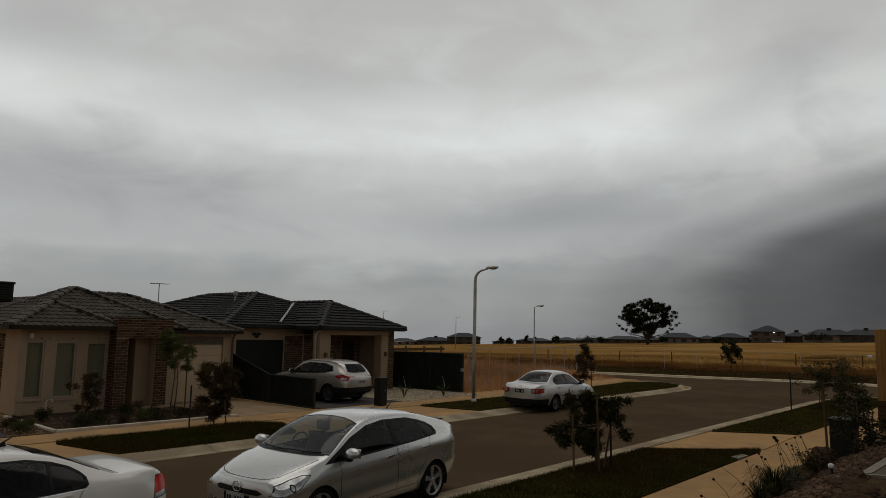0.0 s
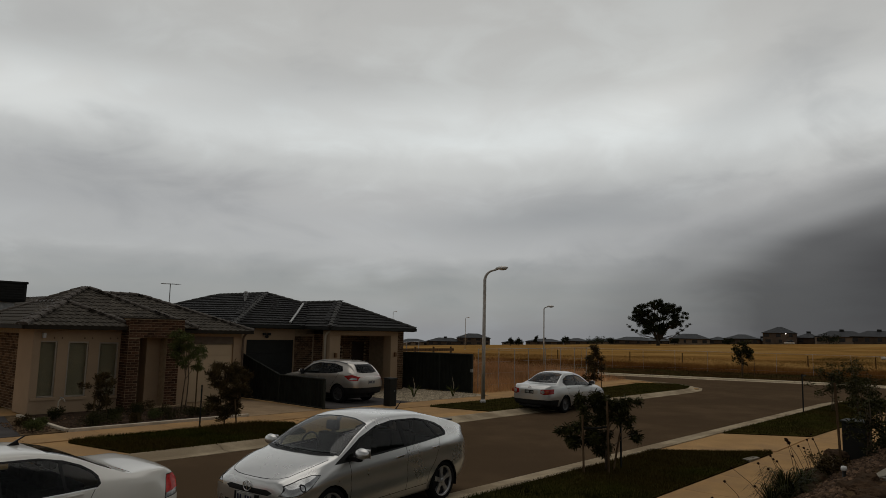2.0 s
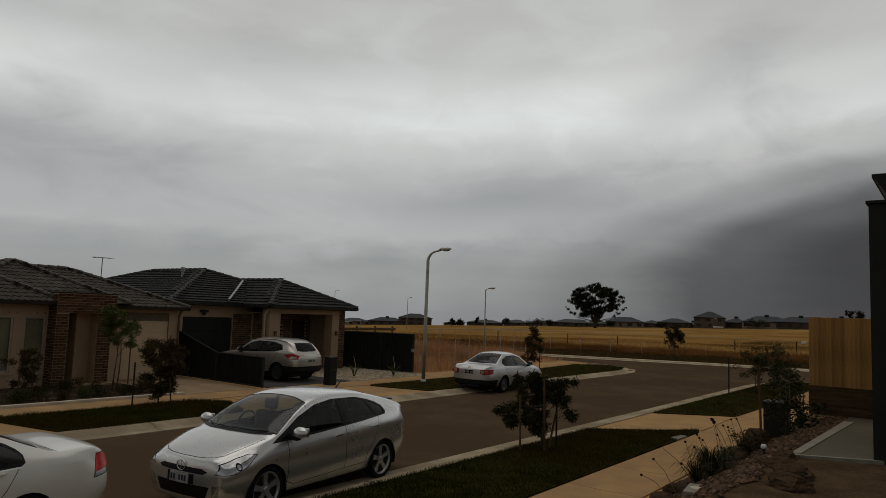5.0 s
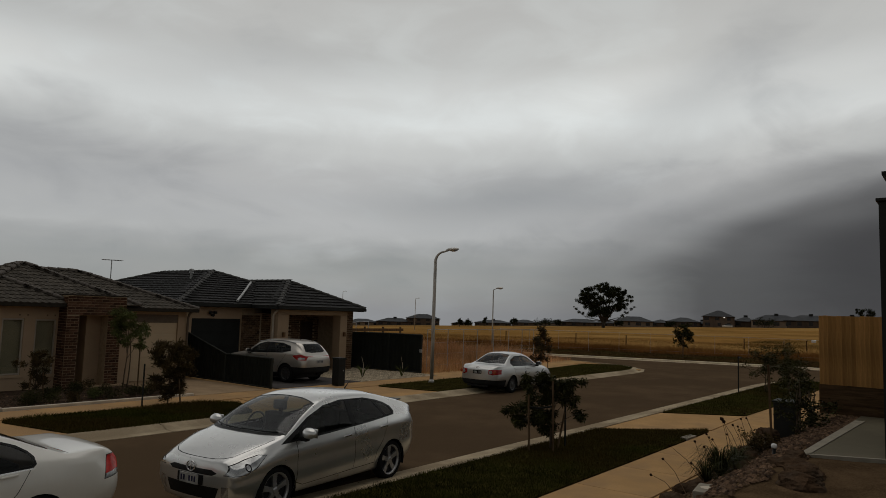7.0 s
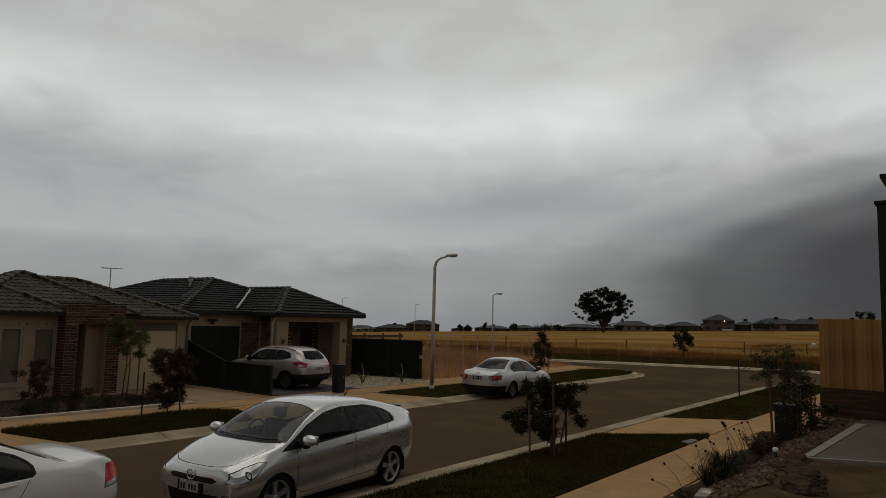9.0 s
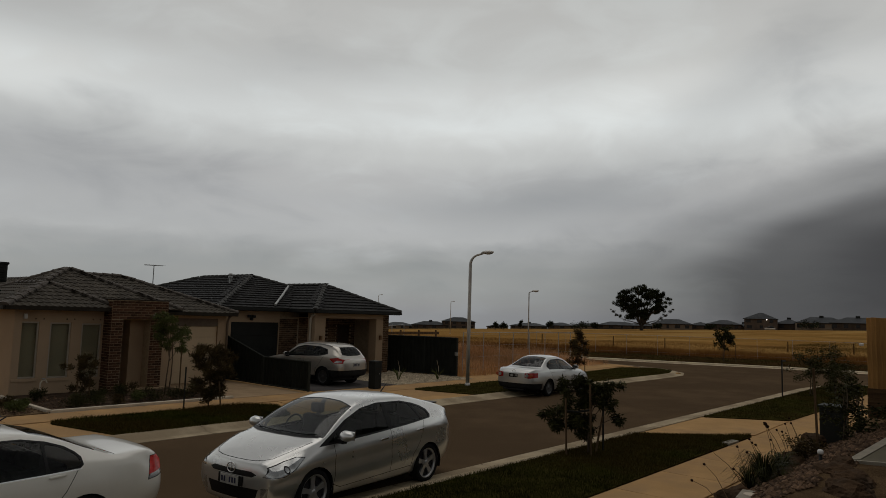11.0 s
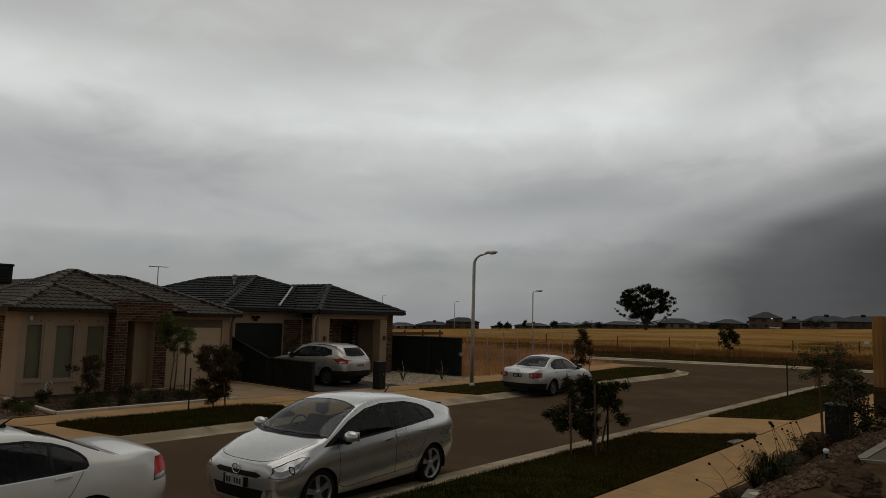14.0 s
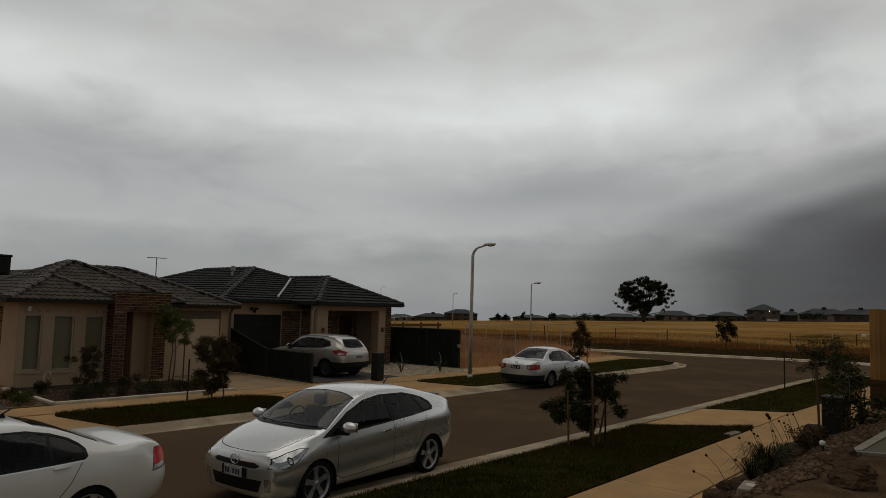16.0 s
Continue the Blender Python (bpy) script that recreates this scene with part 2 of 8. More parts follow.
# ---------------------------------------------------------------- materials
def material(name, base, rough=0.7, metal=0.0, dark=0.75, light=1.2, scale=6.0, grain=0.0, grain_scale=120.0, bump=0.0, bump_scale=60.0,
             rand=0.0, spec=None, tint=None, tint_scale=1.2, coat=0.0, stretch=(1, 1, 1), isle=0.0, rough_var=0.1):
    """A surface whose colour varies at two scales, with fine relief."""
    mt = bpy.data.materials.new(name)
    mt.use_nodes = True
    nt = mt.node_tree
    b = nt.nodes["Principled BSDF"]
    co = nt.nodes.new("ShaderNodeTexCoord").outputs["Object"]
    co = map_node(nt, co, scale=stretch)
    big = noise_node(nt, co, scale, 5.0, 0.6)
    col = mix_node(nt, ramp_node(nt, big, [(0.3, grey(0)), (0.7, grey(1))]), tuple(c * dark for c in base), tuple(min(1, c * light) for c in base))
    if tint is not None:
        soft = noise_node(nt, map_node(nt, co, loc=(7, 3, 5)), tint_scale, 4.0, 0.6)
        col = mix_node(nt, ramp_node(nt, soft, [(0.42, grey(0)), (0.62, grey(1))]), col, tint)
    if grain > 0:
        g = noise_node(nt, co, grain_scale, 2.0, 0.7)
        col = mix_node(nt, 1.0, col, ramp_node(nt, g, [(0.3, grey(1 - grain)), (0.7, grey(1 + grain * 0.6))], False), "MULTIPLY")
    if rand > 0:
        info = nt.nodes.new("ShaderNodeObjectInfo").outputs["Random"]
        col = mix_node(nt, 1.0, col, ramp_node(nt, info, [(0.0, grey(1 - rand)), (1.0, grey(1 + rand * 0.7))], False), "MULTIPLY")
    if isle > 0:
        info = nt.nodes.new("ShaderNodeNewGeometry").outputs["Random Per Island"]
        col = mix_node(nt, 1.0, col, ramp_node(nt, info, [(0.0, grey(1 - isle)), (1.0, grey(1 + isle * 0.7))], False), "MULTIPLY")
    link(nt, col, b.inputs["Base Color"])
    b.inputs["Metallic"].default_value = metal
    b.inputs["Specular IOR Level"].default_value = spec if spec is not None else (0.0 if rough >= 0.84 else 0.08 if rough >= 0.6 else 0.2 if rough >= 0.5 else 0.5)
    b.inputs["Coat Weight"].default_value = coat
    b.inputs["Coat Roughness"].default_value = 0.05
    r = math_node(nt, "ADD", rough - rough_var * 0.5, math_node(nt, "MULTIPLY", big, rough_var), clamp=True)
    link(nt, r, b.inputs["Roughness"])
    if bump > 0:
        bn = nt.nodes.new("ShaderNodeBump")
        bn.inputs["Strength"].default_value, bn.inputs["Distance"].default_value = bump, 0.02
        link(nt, noise_node(nt, co, bump_scale, 4.0, 0.65), bn.inputs["Height"])
        link(nt, bn.outputs[0], b.inputs["Normal"])
    return mt


def glass(name, tint, base=0.02, ior=1.5):
    """Clear tinted glass: it lets tinted light through and mirrors more at grazing angles."""
    mt = bpy.data.materials.new(name)
    mt.use_nodes = True
    nt = mt.node_tree
    nt.nodes.clear()
    o = nt.nodes.new("ShaderNodeOutputMaterial")
    tr = nt.nodes.new("ShaderNodeBsdfTransparent")
    tr.inputs[0].default_value = (*tint, 1)
    gl = nt.nodes.new("ShaderNodeBsdfGlossy")
    gl.inputs["Roughness"].default_value = base
    fr = nt.nodes.new("ShaderNodeLayerWeight")
    fr.inputs[0].default_value = 0.5
    f0 = ((ior - 1) / (ior + 1)) ** 2
    mx = nt.nodes.new("ShaderNodeMixShader")
    link(nt, math_node(nt, "MULTIPLY_ADD", math_node(nt, "POWER", fr.outputs["Facing"], 5.0), 1 - f0, f0), mx.inputs[0])
    link(nt, tr.outputs[0], mx.inputs[1])
    link(nt, gl.outputs[0], mx.inputs[2])
    link(nt, mx.outputs[0], o.inputs[0])
    return mt


def glow(name, colour, strength):
    mt = bpy.data.materials.new(name)
    mt.use_nodes = True
    b = mt.node_tree.nodes["Principled BSDF"]
    b.inputs["Base Color"].default_value = (*colour, 1)
    b.inputs["Emission Color"].default_value = (*colour, 1)
    b.inputs["Emission Strength"].default_value = strength
    return mt


ASPHALT = material("asphalt", (0.108, 0.073, 0.044), 0.85, dark=0.85, light=1.12, scale=0.7, grain=0.25, grain_scale=90, bump=0.3, bump_scale=140, tint=(0.090, 0.061, 0.037), tint_scale=0.25)
CONCRETE = material("sandy_concrete", (0.45, 0.278, 0.128), 0.85, dark=0.88, light=1.1, scale=0.8, grain=0.15, grain_scale=70, bump=0.15, bump_scale=90, tint=(0.37, 0.235, 0.12), tint_scale=0.5)
KERB = material("kerb_concrete", (0.42, 0.34, 0.23), 0.85, dark=0.8, light=1.12, scale=1.5, grain=0.15, grain_scale=60, bump=0.2, bump_scale=80, tint=(0.28, 0.22, 0.145), tint_scale=0.7)
DRIVE = material("grey_concrete", (0.33, 0.235, 0.145), 0.85, dark=0.85, light=1.12, scale=1.0, grain=0.2, grain_scale=80, bump=0.15, bump_scale=90)
DARK_DRIVE = material("charcoal_concrete", (0.085, 0.078, 0.075), 0.85, dark=0.85, light=1.15, scale=1.0, grain=0.2, grain_scale=80)
SLAB = material("new_concrete", (0.135, 0.118, 0.08), 0.8, dark=0.85, light=1.1, scale=0.9, grain=0.1, grain_scale=60, tint=(0.115, 0.10, 0.068), tint_scale=0.6)
TURF = material("turf_soil", (0.040, 0.034, 0.010), 0.95, dark=0.6, light=1.4, scale=3.0, grain=0.4, grain_scale=60, bump=0.6, bump_scale=40)
SOIL = material("garden_soil", (0.06, 0.042, 0.03), 0.95, dark=0.6, light=1.5, scale=4.0, grain=0.4, grain_scale=50, bump=0.7, bump_scale=30)
MULCH = material("dry_mulch", (0.16, 0.11, 0.065), 0.95, dark=0.5, light=1.4, scale=5.0, grain=0.5, grain_scale=45, bump=0.8, bump_scale=40)
EARTH = material("field_earth", (0.275, 0.147, 0.043), 0.95, dark=0.7, light=1.2, scale=0.10, grain=0.22, grain_scale=2.5, bump=0.4, bump_scale=4, tint=(0.35, 0.208, 0.07), tint_scale=0.035)
GRASS = material("green_grass", (0.036, 0.038, 0.006), 0.9, dark=0.6, light=1.6, scale=0.8, isle=0.35, spec=0.0, tint=(0.06, 0.042, 0.011), tint_scale=0.35)
DARK_EARTH = material("dark_verge_earth", (0.05, 0.028, 0.012), 0.95, dark=0.5, light=1.5, scale=1.2, grain=0.4, grain_scale=30, bump=0.6, bump_scale=20, tint=(0.04, 0.032, 0.010), tint_scale=0.4)
OLIVE_WEED = material("olive_field_weed", (0.12, 0.085, 0.028), 0.9, dark=0.6, light=1.4, scale=0.1, isle=0.25, spec=0.0)
DARK_WEED = material("dark_verge_weed", (0.042, 0.026, 0.009), 0.9, dark=0.6, light=1.4, scale=0.6, isle=0.3, spec=0.0)
DRY_GRASS = material("golden_dry_grass", (0.33, 0.185, 0.062), 0.9, dark=0.7, light=1.2, scale=0.12, isle=0.10, spec=0.0, tint=(0.40, 0.25, 0.098), tint_scale=0.05)
LOT_GRASS = material("tan_dead_grass", (0.64, 0.385, 0.20), 0.9, dark=0.6, light=1.25, scale=0.25, isle=0.25, spec=0.0, tint=(0.50, 0.27, 0.125), tint_scale=0.2)
RED_GRASS = material("rusty_dead_grass", (0.21, 0.095, 0.03), 0.9, dark=0.55, light=1.35, scale=0.25, isle=0.25, spec=0.0, tint=(0.27, 0.14, 0.045), tint_scale=0.08)
RENDER = material("beige_render", (0.43, 0.31, 0.205), 0.85, dark=0.93, light=1.05, scale=0.8, grain=0.06, grain_scale=120, bump=0.08, bump_scale=150)
GARAGE = material("cream_garage_panel", (0.60, 0.46, 0.30), 0.55, dark=0.95, light=1.04, scale=0.9)
BRICK = material("brown_brick", (0.092, 0.048, 0.030), 0.85, dark=0.65, light=1.35, scale=9.0, rand=0.5, isle=0.0, grain=0.2, grain_scale=60, bump=0.2)
BRICK_REST = material("brown_brick_rest", (0.092, 0.048, 0.030), 0.85, dark=0.65, light=1.35, scale=9.0, isle=0.5, grain=0.2, grain_scale=60)
DARK_BRICK = material("tan_dark_brick", (0.13, 0.08, 0.048), 0.85, dark=0.6, light=1.3, scale=7.0, isle=0.5, grain=0.2, grain_scale=60)
MORTAR = material("mortar", (0.42, 0.32, 0.21), 0.95, dark=0.85, light=1.1, scale=8, grain=0.2)
DARK_MORTAR = material("dark_mortar", (0.36, 0.28, 0.19), 0.95, dark=0.85, light=1.1, scale=8)
TILE = material("brown_roof_tile", (0.080, 0.069, 0.055), 0.75, dark=0.75, light=1.25, scale=3.0, rand=0.22, grain=0.15, bump=0.1)
TILE_REST = material("brown_roof_tile_rest", (0.080, 0.069, 0.055), 0.75, dark=0.75, light=1.25, scale=3.0, isle=0.22, grain=0.15)
TILE_DARK = material("charcoal_roof_tile", (0.030, 0.029, 0.028), 0.7, dark=0.75, light=1.25, scale=3.0, isle=0.2, grain=0.15)
UNDERLAY = material("roof_underlay", (0.02, 0.018, 0.016), 0.9)
CAP = material("ridge_cap_brown", (0.10, 0.085, 0.072), 0.6, isle=0.15, dark=0.8, light=1.2)
CAP_DARK = material("ridge_cap_charcoal", (0.068, 0.066, 0.062), 0.7, isle=0.15, dark=0.8, light=1.2)
GUTTER = material("dark_gutter", (0.03, 0.025, 0.019), 0.65, dark=0.85, light=1.15)
FENCE = material("charcoal_fence_paint", (0.030, 0.033, 0.028), 0.6, dark=0.85, light=1.15, scale=1.5)
BLACK = material("charcoal_steel", (0.015, 0.016, 0.014), 0.55, dark=0.85, light=1.2, scale=2)
FASCIA = material("taupe_fascia", (0.16, 0.125, 0.095), 0.7, dark=0.9, light=1.1)
ZINC = material("galvanised_steel", (0.42, 0.42, 0.41), 0.5, metal=0.6, dark=0.75, light=1.15, scale=8)
POLE = material("weathered_galvanised_pole", (0.55, 0.53, 0.49), 0.42, metal=0.45, dark=0.7, light=1.2, scale=5, stretch=(1, 1, 0.3))
BRONZE = material("bronze_fitting", (0.16, 0.085, 0.035), 0.45, metal=0.4)
WHITE = material("white_paint", (0.7, 0.69, 0.66), 0.5, dark=0.9, light=1.05)
FRAME = material("pale_window_frame", (0.40, 0.34, 0.27), 0.4, metal=0.2, dark=0.92, light=1.05)
BLIND = material("grey_blind", (0.36, 0.30, 0.215), 0.9, dark=0.93, light=1.05, scale=1.5)
PANE = glass("window_glass", (0.9, 0.92, 0.9))
DOOR = material("dark_timber_door", (0.045, 0.03, 0.022), 0.5, stretch=(8, 8, 0.6), dark=0.7, light=1.3)
TIMBER = material("new_pine_paling", (0.43, 0.225, 0.075), 0.75, dark=0.72, light=1.2, scale=2.5, rand=0.32, stretch=(5, 5, 0.35), grain=0.12, grain_scale=30)
SLEEPER = material("dark_timber_sleeper", (0.105, 0.064, 0.034), 0.85, dark=0.6, light=1.35, scale=3, stretch=(4, 0.4, 4), rand=0.2, grain=0.2)
STAKE = material("hardwood_stake", (0.13, 0.085, 0.05), 0.85, dark=0.65, light=1.3, scale=5, stretch=(5, 5, 0.5))
BARK = material("smooth_bark", (0.14, 0.105, 0.075), 0.9, dark=0.55, light=1.3, scale=7, stretch=(3, 3, 0.6), bump=0.4)
GUM_BARK = material("gum_bark", (0.09, 0.075, 0.06), 0.9, dark=0.5, light=1.4, scale=0.6, stretch=(2, 2, 0.4), bump=0.4, bump_scale=4)
LEAF = material("dark_green_leaf", (0.036, 0.036, 0.011), 0.6, dark=0.6, light=1.5, scale=2.0, isle=0.45, spec=0.05)
LEAF_BROWN = material("bronze_leaf", (0.062, 0.043, 0.017), 0.65, dark=0.6, light=1.5, scale=2.0, isle=0.45, spec=0.05)
LEAF_LIGHT = material("fresh_green_leaf", (0.085, 0.095, 0.03), 0.6, dark=0.6, light=1.4, scale=2.0, isle=0.4, spec=0.05)
GUM_LEAF = material("gum_leaf", (0.028, 0.033, 0.014), 0.7, dark=0.55, light=1.5, scale=0.25, isle=0.25, spec=0.05)
ROCK = material("brown_boulder", (0.066, 0.041, 0.025), 0.9, dark=0.5, light=1.45, scale=3.0, grain=0.25, grain_scale=30, bump=0.7, bump_scale=12, tint=(0.085, 0.062, 0.045))
PEBBLE = material("river_pebble", (0.108, 0.066, 0.040), 0.8, dark=0.6, light=1.4, scale=3.0, isle=0.7)
WHITE_PEBBLE = material("pale_pebble", (0.42, 0.35, 0.25), 0.85, dark=0.75, light=1.2, scale=3.0, isle=0.35)
AGGREGATE = material("crushed_gravel", (0.100, 0.065, 0.036), 0.95, dark=0.75, light=1.25, scale=2.0, grain=0.5, grain_scale=45, bump=0.6, bump_scale=60)
KERB_PALE = material("pale_kerb_concrete", (0.62, 0.52, 0.37), 0.85, dark=0.85, light=1.1, scale=1.5, grain=0.1)
EDGING = material("pale_edging", (0.60, 0.52, 0.41), 0.8, dark=0.8, light=1.1, scale=2, grain=0.1)
COVER = material("pit_cover", (0.28, 0.25, 0.195), 0.8, dark=0.85, light=1.1, scale=3, grain=0.15)
FAR_WALL = material("far_brick_wall", (0.125, 0.098, 0.078), 0.9, dark=0.8, light=1.2, scale=0.4, rand=0.3)
FAR_WALL_PALE = material("far_pale_wall", (0.30, 0.24, 0.18), 0.9, dark=0.85, light=1.15, scale=0.4, rand=0.25)
FAR_ROOF = material("far_grey_roof", (0.05, 0.052, 0.055), 0.6, dark=0.85, light=1.15, scale=0.6, rand=0.3)
FAR_GLASS = material("far_window", (0.02, 0.022, 0.025), 0.2)

# ---------------------------------------------------------------- ground, road, kerbs, paths, lawns
def far_height(x, y):
    """The plain: level round the houses, then falling gently away to one side."""
    r = math.hypot(x, y)
    a = min(50.0, max(0.0, math.degrees(math.atan2(y, x))))
    end = 3.3 - 0.17 * a
    if r > 335:
        return end + (min(end, 1.2) - 2.9) / 330 * (r - 330) * 1.03
    return end * step(54, 330, r) + 0.25 * noise.noise((x * 0.05, y * 0.05, 2.0)) * step(58, 120, r) if r > 54 else 0.0


def structure(ob, label=""):
    return tagged(ob, label, kind="structure")


bmx = bmesh.new()
prev = None
for r in [0, 30, 54, 57, 60, 64, 68, 74, 80, 90, 100, 115, 130, 150, 175, 200, 235, 270, 300, 335, 345, 420, 600, 1000, 2000, 4500]:
    ring = [bmx.verts.new((r * math.cos(radians(a)), r * math.sin(radians(a)), far_height(r * math.cos(radians(a)), r * math.sin(radians(a))) - 0.05)) for a in range(0, 360, 2)] if r else [bmx.verts.new((0, 0, -0.05))]
    for k in range(180):
        if prev and len(prev) == 1:
            bmx.faces.new((prev[0], ring[k], ring[(k + 1) % 180]))
        elif prev:
            bmx.faces.new((prev[k], ring[k], ring[(k + 1) % 180], prev[(k + 1) % 180]))
    prev = ring
structure(part("ground", bmx, EARTH, smooth=True), "dry grassy plain reaching the horizon")

WEST = [(41.3, 60), (41.3, 30), (41.3, 21), (41.0, 18.5), (40.3, 16.6), (39.0, 15.3), (37.2, 14.65), (35.5, 14.5)]
EAST = [(44, 60), (44.6, 40), (45.5, 24.6), (47.5, 18.8), (49.4, 13.3), (50.2, 9.8), (50.5, 0), (50.5, -40)]
NEAR = [(41, -40), (41, 2.5), (40.6, 5), (39.4, 7.1), (37.5, 8.1), (35, 8.35)]
structure(part("road", prism(bmesh.new(), [(-60, 8.35)] + NEAR[::-1] + EAST[::-1] + WEST + [(-60, 14.5)], -0.2, 0), ASPHALT), "worn brown-grey asphalt street")


def sweep(line, profile, side):
    """A kerb along a line; profile is (distance back from the road, height), side is +1 where the back lies to the line's left."""
    bm = bmesh.new()
    rows = []
    for i, p in enumerate(line):
        p = Vector(p)
        d = (Vector(line[min(i + 1, len(line) - 1)]) - Vector(line[max(i - 1, 0)])).normalized()
        n = Vector((-d.y, d.x)) * side
        rows.append([bm.verts.new((p.x + n.x * o, p.y + n.y * o, z)) for o, z in profile])
    for a, b in zip(rows, rows[1:]):
        for k in range(len(profile) - 1):
            bm.faces.new((a[k], a[k + 1], b[k + 1], b[k]))
    bmesh.ops.recalc_face_normals(bm, faces=bm.faces[:])
    if sum(f.normal.z * f.calc_area() for f in bm.faces) < 0:
        bmesh.ops.reverse_faces(bm, faces=bm.faces[:])
    return bm


ROLL = [(-0.02, -0.1), (0.0, 0.012), (0.28, 0.02), (0.42, 0.075), (0.52, 0.105), (0.68, 0.11), (0.70, -0.1)]
UPRIGHT = [(-0.3, 0.008), (0.0, 0.015), (0.03, 0.12), (0.30, 0.135), (0.32, -0.1)]


def kerb_run(line, side, profile=ROLL, length=2.4, gap=0.015):
    """Lays the kerb in lengths with open joints between them."""
    dense = []
    for a, b in zip(line, line[1:]):
        a, b = Vector(a), Vector(b)
        n = max(1, round((b - a).length / length))
        dense += [(a + (b - a) * (k / n)) for k in range(n)]
    dense.append(Vector(line[-1]))
    return dense


def make_kerb(name, line, side, profile, label, mat=KERB):
    pts = kerb_run(line, side)
    root = structure(part(name, sweep([tuple(p) for p in pts], [(o, z - 0.02) for o, z in profile], side), DARK_MORTAR), label)
    for a, b in zip(pts, pts[1:]):
        d = (b - a).normalized() * 0.012
        ob = part("kerbstone", sweep([tuple(a + d), tuple(b - d)], profile, side), mat, root)
    return root


make_kerb("kerb_near", [(-30, 8.35), (35, 8.35)] + NEAR[::-1][1:4], -1, ROLL, "pale concrete roll kerb")
make_kerb("kerb_far", [(-30, 14.5), (35.5, 14.5)] + WEST[::-1][1:], 1, ROLL, "pale concrete roll kerb")
make_kerb("kerb_east", EAST, 1, UPRIGHT, "pale upright concrete kerb of the cross street", KERB_PALE)


def paving(name, pts, mat, top, label, drop=0.3):
    return structure(part(name, prism(bmesh.new(), pts, top - drop, top), mat), label)


def path_slabs(root, x0, x1, y0, y1, top, mat, length=1.5, gap=0.012):
    x, protos = x0, {}
    n = round((x1 - x0) / length)
    w = (x1 - x0) / n
    bm = box_bm(gap / 2, w - gap / 2, y0, y1, -0.08, 0, bevel=0.008)
    me = mesh_from("slab", bm, mat)
    for k in range(n):
        ob = new("slab", me)
        ob.parent = root
        ob.location = (x0 + k * w, 0, top)


# far side, from the kerb to the house fronts
far_pave = paving("pavement_far", [(-40, 15.1), (38, 15.1), (40.5, 19.5), (40.5, 20.5), (24, 20.3), (24, 26), (-40, 26)], CONCRETE, 0.07, "sandy concrete verge and footpath")
path_slabs(far_pave, -9, 38.7, 17.95, 19.2, 0.095, CONCRETE, 1.8)
paving("driveway_0", [(-9, 19.25), (5.9, 19.25), (7.0, 23.5), (-9, 23.5)], DARK_DRIVE, 0.1, "charcoal concrete driveway")
paving("driveway_1", [(12.2, 19.22), (15.0, 19.22), (15.0, 24.2), (12.2, 24.2)], DRIVE, 0.1, "plain concrete driveway")
paving("driveway_2", [(15.6, 19.22), (19.6, 19.22), (19.6, 26), (15.6, 26)], DARK_DRIVE, 0.1, "charcoal concrete driveway")
paving("crossover_0", [(-3, 15.12), (6.3, 15.12), (5.9, 17.9), (-3, 17.9)], CONCRETE, 0.085, "sandy concrete driveway crossing")
paving("crossover_1", [(12.6, 15.12), (19.3, 15.12), (19.0, 17.9), (13.0, 17.9)], CONCRETE, 0.085, "sandy concrete driveway crossing")
LAWN_A = rounded([(6.95, 15.12), (6.35, 17.85), (11.6, 17.9), (12.5, 17.2), (11.5, 15.12)], 0.4)
LAWN_B = rounded([(19.75, 15.12), (19.0, 17.95), (30, 18.05), (38.4, 18.9), (40.1, 17.2), (38.9, 15.9), (36.5, 15.2)], 0.5)
LAWN_N = rounded([(-14, 7.7), (-14, 5.45), (18.6, 5.5), (16.4, 7.7)], 0.3)
LAWN_P = rounded([(20.9, 7.7), (22.3, 5.62), (26.3, 5.5), (39.2, 5.5), (38.2, 7.2), (36.8, 7.6)], 0.3)
rng = random.Random(5)
near_pave = paving("pavement_near", [(-14, 4.0), (24, 4.0), (40, 3.2), (40.2, 5), (39, 7.0), (37, 7.65), (-14, 7.68)], CONCRETE, 0.07, "sandy concrete verge and footpath")
path_slabs(near_pave, -6, 39, 4.15, 5.45, 0.095, CONCRETE, 1.9)
paving("crossover_2", [(16.6, 7.66), (20.8, 7.66), (22.2, 5.6), (18.7, 5.52)], CONCRETE, 0.09, "sandy concrete driveway crossing")
for nm, poly, cnt in (("lawn_1", LAWN_A, 34000), ("lawn_2", LAWN_B, 22000), ("lawn_3", LAWN_N, 90000), ("lawn_4", LAWN_P, 22000)):
    structure(part(nm, prism(bmesh.new(), poly, -0.1, 0.105), TURF), "patchy turf verge")
    vis = [(max(x, 2.0), y) for x, y in poly] if nm == "lawn_3" else poly
    blades("verge_grass", rng, vis, cnt, 0.065 if nm != "lawn_1" else 0.085, 0.0035 if nm == "lawn_3" else 0.0045, GRASS, 0.105, 0.9, label="short dark green grass on the verge")
paving("pit_cover", [(16.6, 5.47), (17.2, 5.44), (17.3, 5.62), (16.7, 5.66)], COVER, 0.135, "pale concrete service pit cover")
